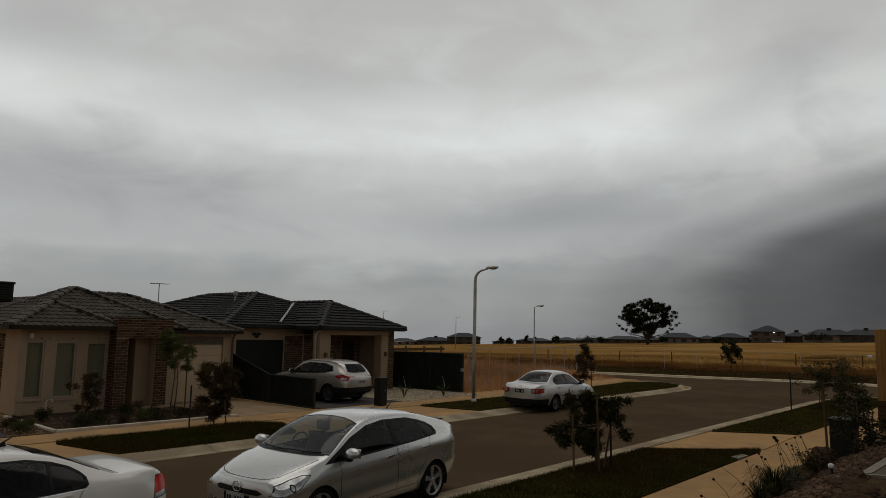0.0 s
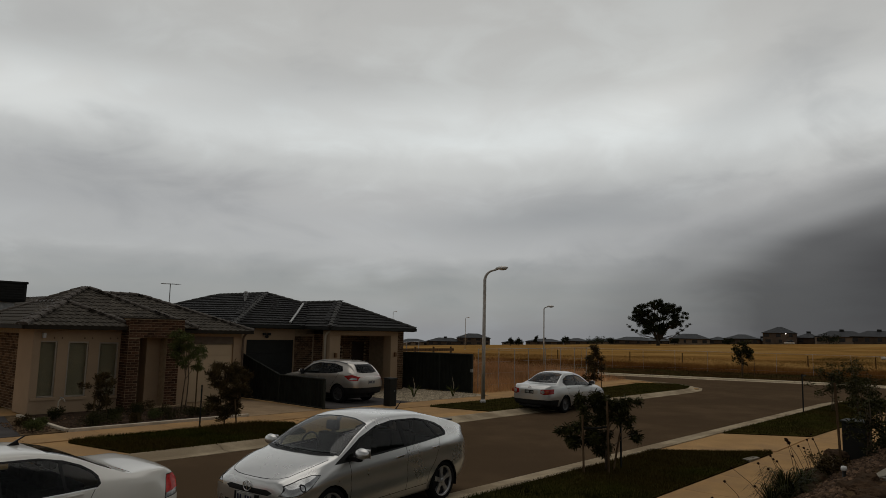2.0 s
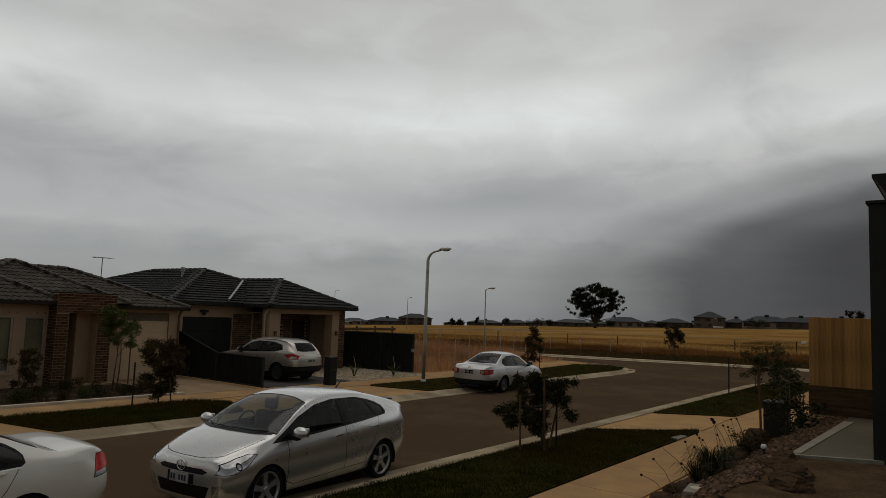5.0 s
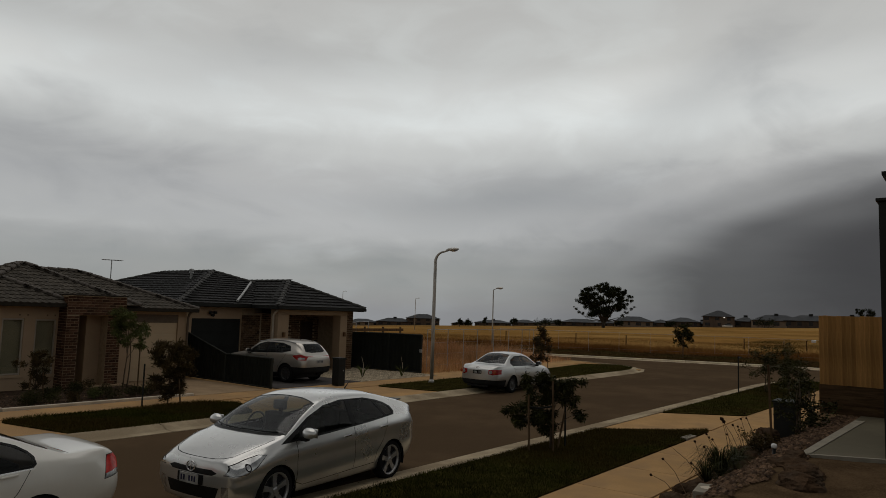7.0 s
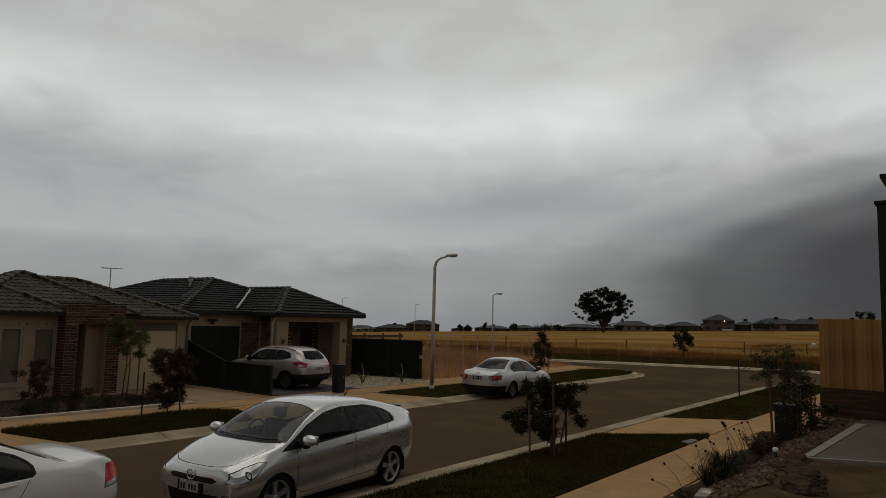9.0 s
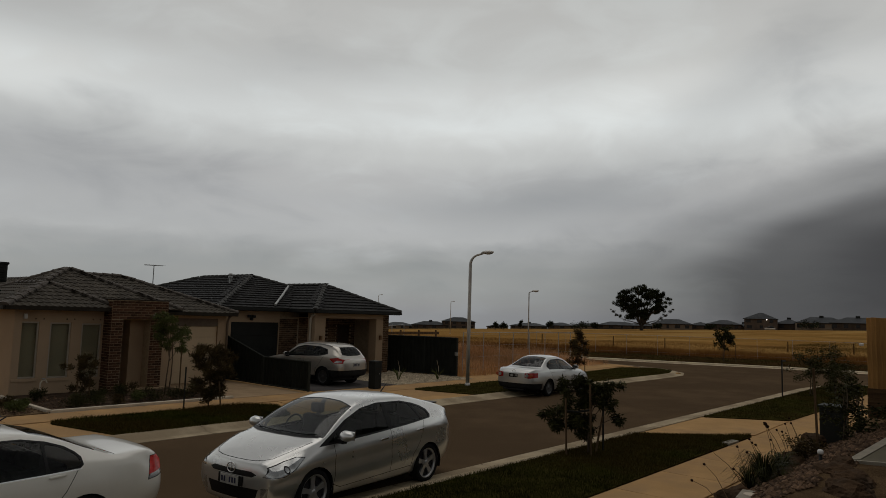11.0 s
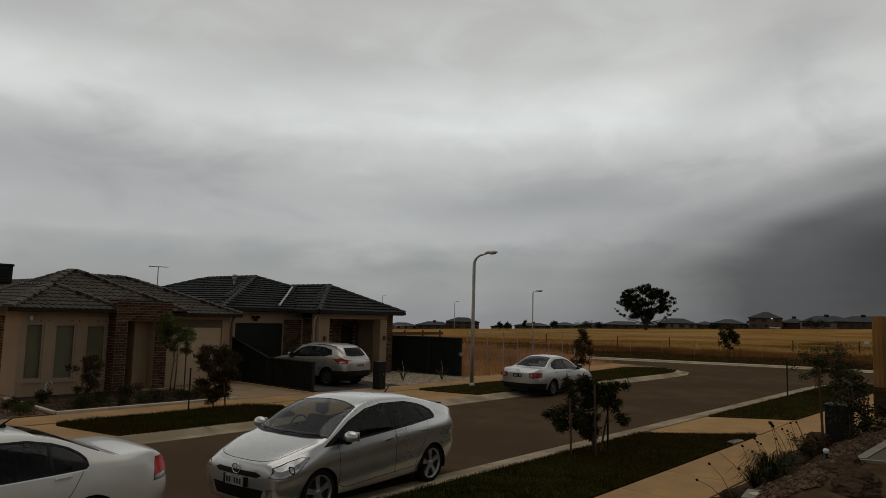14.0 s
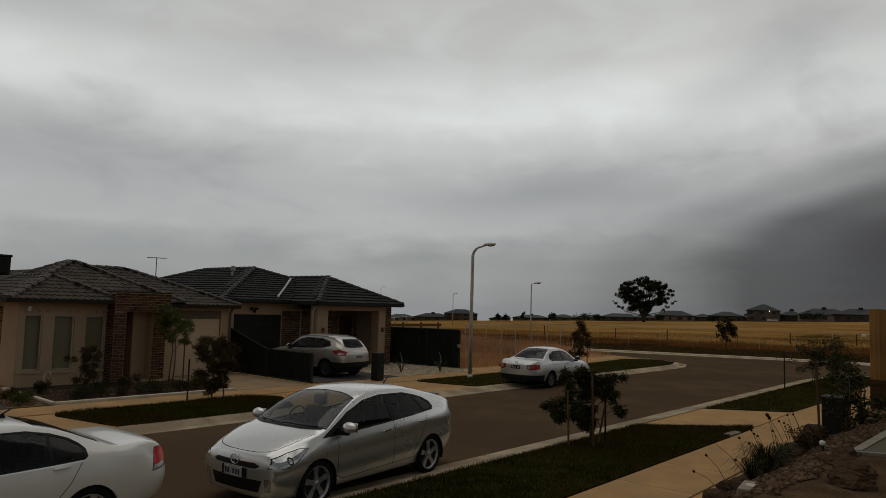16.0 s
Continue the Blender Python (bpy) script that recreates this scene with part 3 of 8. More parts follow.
# earth verge and dead grass beyond the cross street, then the golden field
paving("east_verge", [(50.75, -40), (50.75, 0), (50.4, 9.8), (49.65, 13.3), (47.7, 18.9), (45.7, 24.7), (44.8, 40), (50, 52), (58, 32), (62, 10), (62, -40)], DARK_EARTH, 0.09, "dark weedy verge along the cross street")
blades("verge_weeds", rng, [(50.9, 0), (50.5, 9.8), (49.8, 13.3), (47.9, 18.9), (45.9, 24.7), (56, 31), (60, 18), (61.5, 0)], 9000, 0.12, 0.010, DARK_WEED, 0.09, 0.9, label="low dark weeds on the verge")
def sector(a0, a1, r0, r1, n=12):
    return [(r0 * math.cos(radians(a0 + (a1 - a0) * k / n)), r0 * math.sin(radians(a0 + (a1 - a0) * k / n))) for k in range(n + 1)] + \
           [(r1 * math.cos(radians(a1 - (a1 - a0) * k / n)), r1 * math.sin(radians(a1 - (a1 - a0) * k / n))) for k in range(n + 1)]
ground_at = lambda x, y: far_height(x, y) - 0.05
blades("dead_grass", rng, sector(-4, 50, 60.5, 74), 84000, 0.50, 0.007, RED_GRASS, 0, 0.6, ground_at, "tall rusty dead grass", 0.006)
blades("dead_grass", rng, [(24.9, 19.9), (40.3, 20.6), (40.8, 45), (26, 45)], 42000, 0.55, 0.007, LOT_GRASS, 0.0, 0.6, None, "tall rusty dead grass on the vacant lot", 0.006)
blades("dead_grass", rng, [(32, 22), (39.9, 21.8), (40.6, 34), (40.6, 50), (32, 50)], 46000, 1.05, 0.007, LOT_GRASS, 0.0, 0.55, None, "tallest rusty dead grass along the lot edge", 0.006)
blades("field_grass", rng, sector(-4, 50, 70, 105), 60000, 0.24, 0.007, DRY_GRASS, 0, 0.8, ground_at, "golden dry field grass", 0.005)
for k in range(14):
    a_, r_ = rng.uniform(5.5, 14.5), rng.uniform(86, 126)
    cx_, cy_, q_ = r_ * math.cos(radians(a_)), r_ * math.sin(radians(a_)), rng.uniform(3, 7)
    blades("field_weeds", rng, [(cx_ + q_ * 1.6 * math.cos(b), cy_ + q_ * math.sin(b)) for b in (0, 0.8, 1.7, 2.4, 3.3, 4.1, 4.9, 5.7)], 700, 0.22, 0.009, OLIVE_WEED, 0, 0.9, ground_at, "patch of olive weeds in the dry field", 0.006)
paving("vacant_lot", [(24.2, 20.35), (40.6, 20.6), (41.1, 60), (24.2, 60)], EARTH, 0.02, "bare dry earth of the vacant lot")
paving("side_path", [(33, 19.15), (40.4, 19.4), (40.9, 22), (40.9, 40), (39.7, 40), (39.6, 22), (36, 20.4), (33, 20.3)], CONCRETE, 0.1, "sandy concrete path turning the corner")

# ---------------------------------------------------------------- houses
def wall_bm(x0, x1, z0, z1, y0, y1, holes=()):
    """A wall along x, y0 to y1 thick, with openings (xa, xb, za, zb) right through it."""
    xs = sorted({x0, x1, *[h[0] for h in holes], *[h[1] for h in holes]})
    bm = bmesh.new()
    for a, b in zip(xs, xs[1:]):
        cut = sorted((h[2], h[3]) for h in holes if h[0] <= a + 1e-6 and h[1] >= b - 1e-6)
        z = z0
        for c, d in cut + [(z1, z1)]:
            if c - z > 1e-4:
                box(bm, a, b, y0, y1, z, c)
            z = max(z, d)
    bmesh.ops.remove_doubles(bm, verts=bm.verts[:], dist=1e-5)
    return bm


BRICKS = {}


def brick_mesh(w, mat):
    key = (round(w, 3), mat.name)
    if key not in BRICKS:
        BRICKS[key] = mesh_from("brick", box_bm(0.006, w - 0.006, -0.008, 0.05, 0.006, 0.080), mat)
    return BRICKS[key]


def bricks(parent, x0, y0, ang, length, z0, z1, mat, rest, singles, holes=()):
    """Courses of bricks on a wall face from (x0, y0) along ang degrees; the first ones are pieces of their own, the others one joined part."""
    base = root_loc(parent)
    rot = pose(0, 0, 0, 0, 0, ang)
    left = singles
    vs, fs = [], []
    for c in range(int((z1 - z0) / 0.086 + 0.01)):
        z = z0 + c * 0.086
        u = -0.12 * (c % 2)
        while u < length - 0.02:
            a, b = max(u, 0), min(u + 0.24, length)
            u += 0.24
            if b - a < 0.04 or any(h[0] < (a + b) / 2 < h[1] and h[2] < z + 0.04 < h[3] for h in holes):
                continue
            m = Matrix.Translation((x0, y0, z)) @ rot @ Matrix.Translation((a, 0, 0))
            if left > 0:
                left -= 1
                ob = new("brick", brick_mesh(b - a, mat))
                ob.parent = parent
                ob.matrix_basis = Matrix.Translation(-base) @ m
            else:
                n = len(vs)
                w = b - a
                for vx, vy, vz in ((0.005, 0.05, 0.005), (w - 0.005, 0.05, 0.005), (w - 0.005, -0.008, 0.005), (0.005, -0.008, 0.005), (0.005, 0.05, 0.081), (w - 0.005, 0.05, 0.081), (w - 0.005, -0.008, 0.081), (0.005, -0.008, 0.081)):
                    vs.append(tuple(m @ Vector((vx, vy, vz)) - base))
                fs += [(n + 3, n + 2, n + 6, n + 7), (n + 7, n + 6, n + 5, n + 4), (n, n + 3, n + 7, n + 4), (n + 2, n + 1, n + 5, n + 6), (n, n + 1, n + 2, n + 3)]
    if vs:
        tagged(raw("brickwork", vs, fs, rest, parent), kind="stuff")
    return left


class Hip:
    """A hipped roof over a rectangle of eaves; ridge runs along 'x', along 'y' or is a point."""

    def __init__(self, x0, x1, y0, y1, ze, tan):
        self.r, self.ze, self.tan = (x0, x1, y0, y1), ze, tan
        h = min(x1 - x0, y1 - y0) / 2
        self.zr = ze + h * tan
        if x1 - x0 > y1 - y0:
            self.a, self.b = Vector((x0 + h, y0 + h, self.zr)), Vector((x1 - h, y0 + h, self.zr))
        else:
            self.a, self.b = Vector((x0 + h, y0 + h, self.zr)), Vector((x0 + h, y1 - h, self.zr))
        c = [Vector((x0, y0, ze)), Vector((x1, y0, ze)), Vector((x1, y1, ze)), Vector((x0, y1, ze))]
        self.c = c
        wide = x1 - x0 > y1 - y0
        self.faces = {"front": [c[0], c[1], self.b, self.a] if wide else [c[0], c[1], self.a],
                      "right": [c[1], c[2], self.b] if wide else [c[1], c[2], self.b, self.a],
                      "back": [c[2], c[3], self.a, self.b] if wide else [c[2], c[3], self.b],
                      "left": [c[3], c[0], self.a] if wide else [c[3], c[0], self.a, self.b]}
        self.hips = [(c[0], self.a), (c[1], self.b if wide else self.a), (c[2], self.b), (c[3], self.a if wide else self.b)]

    def height(self, x, y):
        x0, x1, y0, y1 = self.r
        d = min(x - x0, x1 - x, y - y0, y1 - y)
        return self.ze + d * self.tan if d > -0.02 else -99


def tile_shape(w, l, roll=1.0, thick=0.024):
    """One interlocking tile with a rolled face and a thick lower edge."""
    vs, fs = [], []
    prof = [(0.0, 0.010), (0.2, 0.030), (0.42, 0.026), (0.62, 0.007), (0.82, 0.003), (1.0, 0.011)]
    for u, h in prof:
        h *= roll
        vs += [(u * w - w / 2, l, 0.0 + h * 0.9), (u * w - w / 2, 0, h + thick), (u * w - w / 2, 0.0, -0.005)]
    for k in range(len(prof) - 1):
        a, b = 3 * k, 3 * k + 3
        fs += [(a + 1, b + 1, b, a), (a + 2, b + 2, b + 1, a + 1)]
    return vs, fs


def roof(parent, hips, mat, mat_rest, cap_mat, singles, sides, w=0.205, l=0.27, roll=1.0, thick=0.024):
    base = root_loc(parent)
    bm = bmesh.new()
    for h in hips:
        for f in h.faces.values():
            bm.faces.new([bm.verts.new(v) for v in f])
        bm.faces.new([bm.verts.new(v) for v in h.c[::-1]])
    deck = wpart("roof", bm, UNDERLAY, parent)
    shape_v, shape_f = tile_shape(w, l + 0.03, roll, thick)
    tile_me = bpy.data.meshes.new("tile")
    tile_me.from_pydata(shape_v, [], shape_f)
    tile_me.materials.append(mat)
    vs, fs = [], []
    left = singles
    for i, h in enumerate(hips):
        for side in sides[i]:
            f = h.faces[side]
            e = (f[1] - f[0]).normalized()
            n = (f[1] - f[0]).cross(f[2] - f[0]).normalized()
            s = n.cross(e)
            poly = [((v - f[0]).dot(e), (v - f[0]).dot(s)) for v in f]
            top = max(p[1] for p in poly)
            length = (f[1] - f[0]).length
            for row in range(int(top / l) + 1):
                v0 = row * l - 0.05
                for k in range(int(length / w) + 1):
                    u = (k + 0.5) * w + (w / 2 if row % 2 else 0) * 0
                    if not (inside(u, max(v0, 0) + l * 0.5, poly) or inside(u - w * 0.4, max(v0, 0) + 0.05, poly) or inside(u + w * 0.4, max(v0, 0) + 0.05, poly)):
                        continue
                    p = f[0] + e * u + s * v0
                    mid = p + s * (l * 0.5)
                    if any(o is not h and o.height(mid.x, mid.y) > mid.z + 0.04 for o in hips):
                        continue
                    m = Matrix((e, s, n)).transposed().to_4x4()
                    m.translation = p + n * 0.012 - base
                    if left > 0:
                        left -= 1
                        ob = new("tile", tile_me)
                        ob.parent, ob.matrix_basis = deck, m
                    else:
                        q = len(vs)
                        vs += [tuple(m @ Vector(v)) for v in shape_v]
                        fs += [tuple(q + j for j in g) for g in shape_f]
    if vs:
        tagged(raw("roof_tiles", vs, fs, mat_rest, deck), kind="stuff")
    # ridge and hip caps: short half-round lengths, lapped
    for i, h in enumerate(hips):
        for a, b in h.hips + [(h.a, h.b)]:
            ln = (b - a).length - (0.1 if (a, b) != (h.a, h.b) else 0)
            if ln < 0.3:
                continue
            d = (b - a).normalized()
            sidev = d.cross(Vector((0, 0, 1))).normalized()
            upv = sidev.cross(d)
            n = max(1, round(ln / 0.38))
            for k in range(n):
                bm = bmesh.new()
                p, q = a + d * (ln * k / n - 0.03), a + d * (ln * (k + 1) / n)
                if any(o is not h and o.height(p.x, p.y) > p.z + 0.1 for o in hips):
                    bm.free()
                    continue
                rows = []
                for pt, rr in ((p, 0.135), (q, 0.105)):
                    rows.append([bm.verts.new(pt + sidev * (rr * math.cos(t)) + upv * (rr * 0.75 * math.sin(t) + 0.02)) for t in [math.pi * j / 6 for j in range(7)]])
                for j in range(6):
                    bm.faces.new((rows[0][j], rows[0][j + 1], rows[1][j + 1], rows[1][j]))
                bm.faces.new(rows[0][::-1])
                bm.faces.new(rows[1])
                wpart("ridge_cap", bm, cap_mat, deck)
    return deck


def gutter(parent, x0, x1, y0, y1, z, mat=None):
    mat = mat or GUTTER
    if abs(x1 - x0) > abs(y1 - y0):
        wpart("gutter", box_bm(x0, x1, y0 - 0.06, y0 + 0.06, z - 0.11, z + 0.02, 0.015), mat, parent)
    else:
        wpart("gutter", box_bm(x0 - 0.06, x0 + 0.06, y0, y1, z - 0.11, z + 0.02, 0.015), mat, parent)


def window(parent, x0, x1, z0, z1, y, blind=True):
    """A tall sash set back in its opening: frame, pane and a drawn blind behind."""
    bm = bmesh.new()
    t = 0.05
    box(bm, x0, x0 + t, y + 0.03, y + 0.09, z0, z1, 0.006)
    box(bm, x1 - t, x1, y + 0.03, y + 0.09, z0, z1, 0.006)
    box(bm, x0 + t, x1 - t, y + 0.03, y + 0.09, z0, z0 + t, 0.006)
    box(bm, x0 + t, x1 - t, y + 0.03, y + 0.09, z1 - t, z1, 0.006)
    win = wpart("window", bm, FRAME, parent)
    wpart("pane", box_bm(x0 + t, x1 - t, y + 0.055, y + 0.061, z0 + t, z1 - t), PANE, win)
    wpart("window_blind", box_bm(x0 + 0.02, x1 - 0.02, y + 0.13, y + 0.14, z0 + 0.02, z1 - 0.02), BLIND, win)
    wpart("sill", box_bm(x0 - 0.06, x1 + 0.06, y - 0.05, y + 0.03, z0 - 0.09, z0, 0.01), RENDER, win)


def downpipe(parent, x, y, z0, z1, mat):
    bm = bmesh.new()
    tube(bm, [(x, y, z0), (x, y, z1 - 0.25), (x, y - 0.1, z1 - 0.1), (x, y - 0.28, z1)], 0.045, 10)
    wpart("downpipe", bm, mat, parent, smooth=True)


def garage_door(parent, x0, x1, z0, z1, y, mat, rows=5, name="garage_door"):
    door = wpart(name, box_bm(x0, x1, y + 0.03, y + 0.07, z0, z1), mat, parent)
    h = (z1 - z0) / rows
    for k in range(rows):
        wpart("door_panel", box_bm(x0 + 0.01, x1 - 0.01, y + 0.012, y + 0.032, z0 + k * h + 0.006, z0 + (k + 1) * h - 0.006, 0.006), mat, door)
    return door


# ---- the rendered house with the brick portico
H1 = thing("house", "single-storey beige rendered house with brown tiled hip roof and brick portico", "house", m=pose(7.3, 23.3, 0.1))
WINS = [(7.32, 7.93, 0.60, 2.33), (8.24, 8.86, 0.58, 2.31), (9.18, 9.80, 0.56, 2.29)]
wpart("front_wall", wall_bm(7.3, 9.9, 0.1, 2.72, 23.3, 23.52, WINS), RENDER, H1)
for w_ in WINS:
    window(H1, *w_, 23.3)
wpart("side_wall", box_bm(7.36, 7.55, 23.53, 38, 0.1, 2.72), DARK_MORTAR, H1, "dark brick side wall")
bricks(H1, 7.36, 38, -90, 14.2, 0.12, 2.6, DARK_BRICK, DARK_BRICK, 0)
wpart("corner_pier", box_bm(7.22, 7.44, 23.27, 24.65, 0.1, 2.72, 0.01), RENDER, H1)
# portico
wpart("portico_pier", box_bm(9.86, 10.24, 22.72, 23.9, 0.1, 2.45), MORTAR, H1, "brown brick pier")
wpart("portico_pier", box_bm(11.28, 11.74, 22.95, 23.9, 0.1, 2.45), MORTAR, H1, "brown brick pier")
wpart("portico_beam", box_bm(9.86, 11.76, 22.72, 24.2, 2.46, 3.08), MORTAR, H1, "brown brick parapet beam")
wpart("coping", box_bm(9.83, 11.79, 22.69, 24.2, 3.085, 3.12, 0.008), GUTTER, H1)
n_ = bricks(H1, 9.86, 22.72, 0, 1.90, 2.46, 3.08, BRICK, BRICK_REST, 90)
n_ = bricks(H1, 9.86, 22.72, 0, 0.38, 0.11, 2.46, BRICK, BRICK_REST, 90)
n_ = bricks(H1, 11.28, 22.95, 0, 0.46, 0.11, 2.46, BRICK, BRICK_REST, 90)
bricks(H1, 9.86, 23.3, -90, 0.58, 0.11, 3.08, BRICK, BRICK_REST, 20)
bricks(H1, 11.76, 22.72, 90, 1.2, 2.46, 3.08, BRICK, BRICK_REST, 0)
wpart("entry_wall", box_bm(10.80, 12.4, 23.42, 23.56, 0.1, 2.44), RENDER, H1)
wpart("entry_return", box_bm(10.80, 10.90, 23.565, 24.3, 0.1, 2.44), RENDER, H1)
wpart("entry_side", box_bm(10.24, 10.30, 23.52, 24.3, 0.1, 2.45), DARK_MORTAR, H1)
wpart("front_door", box_bm(10.24, 10.80, 24.12, 24.18, 0.1, 2.44, 0.01), DOOR, H1, "dark timber front door")
wpart("porch_ceiling", box_bm(9.9, 11.7, 22.9, 24.2, 2.44, 2.458), RENDER, H1)
wpart("porch_floor", box_bm(10.2, 11.9, 22.75, 24.1, 0.05, 0.16, 0.01), DRIVE, H1)
# garage
wpart("garage_wall", wall_bm(11.76, 14.74, 0.1, 2.7, 23.9, 24.12, [(12.3, 14.42, 0.1, 2.5)]), RENDER, H1)
wpart("garage_head", box_bm(12.3, 14.42, 23.93, 24.02, 2.205, 2.5), FASCIA, H1, "taupe panel over the garage door")
garage_door(H1, 12.3, 14.42, 0.1, 2.2, 23.95, GARAGE)
wpart("garage_side", box_bm(14.56, 14.72, 24.13, 38, 0.1, 2.7), DARK_MORTAR, H1)
downpipe(H1, 14.80, 23.86, 0.1, 2.66, FASCIA)
bm = box_bm(7.46, 7.55, 23.18, 23.29, 2.42, 2.57, 0.015)
wpart("alarm_box", bm, WHITE, H1, "small white alarm box under the eave")
for x_ in (8.0, 8.9, 9.7):
    wpart("weep_vent", box_bm(x_ + 0.03, x_ + 0.06, 23.285, 23.30, 2.40, 2.44), GUTTER, H1)
    wpart("weep_vent", box_bm(x_ - 0.2, x_ - 0.17, 23.285, 23.30, 2.40, 2.44), GUTTER, H1)
HC = Hip(6.82, 10.15, 22.85, 29.0, 2.80, 0.47)
HA = Hip(6.84, 12.55, 23.3, 29.1, 2.80, 0.478)
HB = Hip(6.90, 14.92, 23.4, 29.7, 2.72, 0.405)
HD = Hip(6.90, 14.90, 28.5, 42, 2.75, 0.30)
for a_ in ((6.82, 9.86, 22.85, 22.85, 2.80), (11.78, 14.92, 23.4, 23.4, 2.72), (6.82, 6.82, 22.85, 38, 2.80), (14.92, 14.92, 23.4, 38, 2.72)):
    gutter(H1, *a_)
wpart("soffit", box_bm(6.85, 10.1, 22.88, 23.3, 2.70, 2.73), FASCIA, H1)
wpart("soffit", box_bm(11.76, 14.9, 23.43, 23.9, 2.62, 2.65), FASCIA, H1)

# ---- the corner house with the charcoal roof
H2 = thing("house", "single-storey house with charcoal tiled roof, brick walls and rendered porch pillars", "house", m=pose(16, 24, 0.1))
wpart("porch_pillar", box_bm(18.74, 19.32, 23.4, 23.9, 0.1, 2.62, 0.012), RENDER, H2)
wpart("porch_pillar", box_bm(22.36, 22.80, 23.4, 23.9, 0.1, 2.62, 0.012), RENDER, H2)
wpart("porch_beam", box_bm(18.74, 22.80, 23.4, 23.9, 2.625, 2.85), RENDER, H2)
wpart("end_wall", box_bm(22.80, 23.2, 23.43, 36, 0.1, 2.85), DARK_MORTAR, H2)
bricks(H2, 22.80, 23.43, 0, 0.4, 0.12, 2.8, DARK_BRICK, DARK_BRICK, 0)
bricks(H2, 23.2, 23.43, 90, 6, 0.12, 2.8, DARK_BRICK, DARK_BRICK, 0)
# porch back wall with two openings
holes_ = [(1.35, 1.85, 0.4, 2.2), (2.45, 3.3, 0.1, 2.3)]
wpart("porch_wall", wall_bm(19.2, 22.85, 0.1, 2.85, 25.4, 25.6, [(19.2 + h[0], 19.2 + h[1], h[2], h[3]) for h in holes_]), DARK_MORTAR, H2)
bricks(H2, 19.2, 25.4, 0, 3.6, 0.12, 2.8, DARK_BRICK, DARK_BRICK, 0, holes_)
window(H2, 20.55, 21.05, 0.4, 2.2, 25.42)
wpart("front_door", box_bm(21.65, 22.5, 25.46, 25.5, 0.1, 2.3, 0.01), DOOR, H2, "dark timber front door")
wpart("porch_ceiling", box_bm(18.8, 22.8, 23.9, 25.4, 2.60, 2.62), RENDER, H2)
wpart("porch_floor", box_bm(18.9, 22.8, 23.3, 25.4, 0.0, 0.17), DRIVE, H2)
# recessed garage with charcoal door
wpart("garage_wall", wall_bm(15.55, 18.2, 0.1, 2.85, 25.2, 25.4, [(15.8, 18.16, 0.1, 2.36)]), RENDER, H2)
garage_door(H2, 15.8, 18.16, 0.1, 2.36, 25.22, BLACK, 4)
wpart("brick_return", box_bm(18.2, 19.25, 25.2, 25.4, 0.1, 2.85), DARK_MORTAR, H2)
bricks(H2, 18.2, 25.2, 0, 0.98, 0.12, 2.55, DARK_BRICK, DARK_BRICK, 0)
wpart("side_wall", box_bm(15.55, 15.75, 25.41, 37, 0.1, 2.85), DARK_MORTAR, H2)
downpipe(H2, 18.66, 23.62, 0.1, 2.8, EDGING)
bm = bmesh.new()
lathe(bm, [(0.05, 0), (0.06, 0.02), (0.05, 0.06), (0.07, 0.1), (0.02, 0.12)], 12, Matrix.Translation((16.7, 25.16, 2.5)) @ pose(0, 0, 0, 90, 0, 0))
box(bm, 16.52, 16.66, 25.05, 25.16, 2.55, 2.66, 0.02)
box(bm, 16.74, 16.88, 25.05, 25.16, 2.55, 2.66, 0.02)
wpart("floodlight", bm, BLACK, H2, "small black twin floodlight")
for x_ in (19.03, 22.6):
    w_ = wpart("wall_lamp", box_bm(x_ - 0.05, x_ + 0.05, 23.28, 23.4, 1.66, 1.86, 0.015), BRONZE, H2, "small bronze wall lamp")
HW = Hip(18.32, 23.45, 22.9, 32.0, 2.95, 0.46)
HM = Hip(14.85, 23.45, 24.7, 38, 2.97, 0.36)
for a_ in ((18.32, 23.5, 22.9, 22.9, 2.95), (14.85, 18.3, 24.7, 24.7, 2.97), (18.32, 18.32, 22.9, 24.7, 2.95), (23.45, 23.45, 22.9, 37, 2.95), (14.85, 14.85, 24.7, 37, 2.97)):
    gutter(H2, *a_, BLACK)
wpart("soffit", box_bm(18.35, 23.42, 22.92, 23.4, 2.82, 2.85), GUTTER, H2)
wpart("soffit", box_bm(14.88, 18.3, 24.72, 25.2, 2.84, 2.87), GUTTER, H2)
bm = bmesh.new()
va, vb = Vector((17.6, 24.75, 3.02)), Vector((19.9, 27.0, 3.95))
tube(bm, [va + Vector((0, 0, 0.1)), va.lerp(vb, 0.5) + Vector((0, 0, 0.08)), vb + Vector((0, 0, 0.1))], 0.05, 6)
wpart("valley_flashing", bm, ZINC, H2, "bright metal valley flashing")
bm = bmesh.new()
lathe(bm, [(0.06, 0), (0.06, 0.35), (0.11, 0.36), (0.11, 0.42), (0.07, 0.46), (0.11, 0.48), (0.10, 0.55), (0.02, 0.58)], 14, Matrix.Translation((18.0, 29.0, 4.02)))
wpart("flue", bm, ZINC, H2, "galvanised roof flue with cowl")

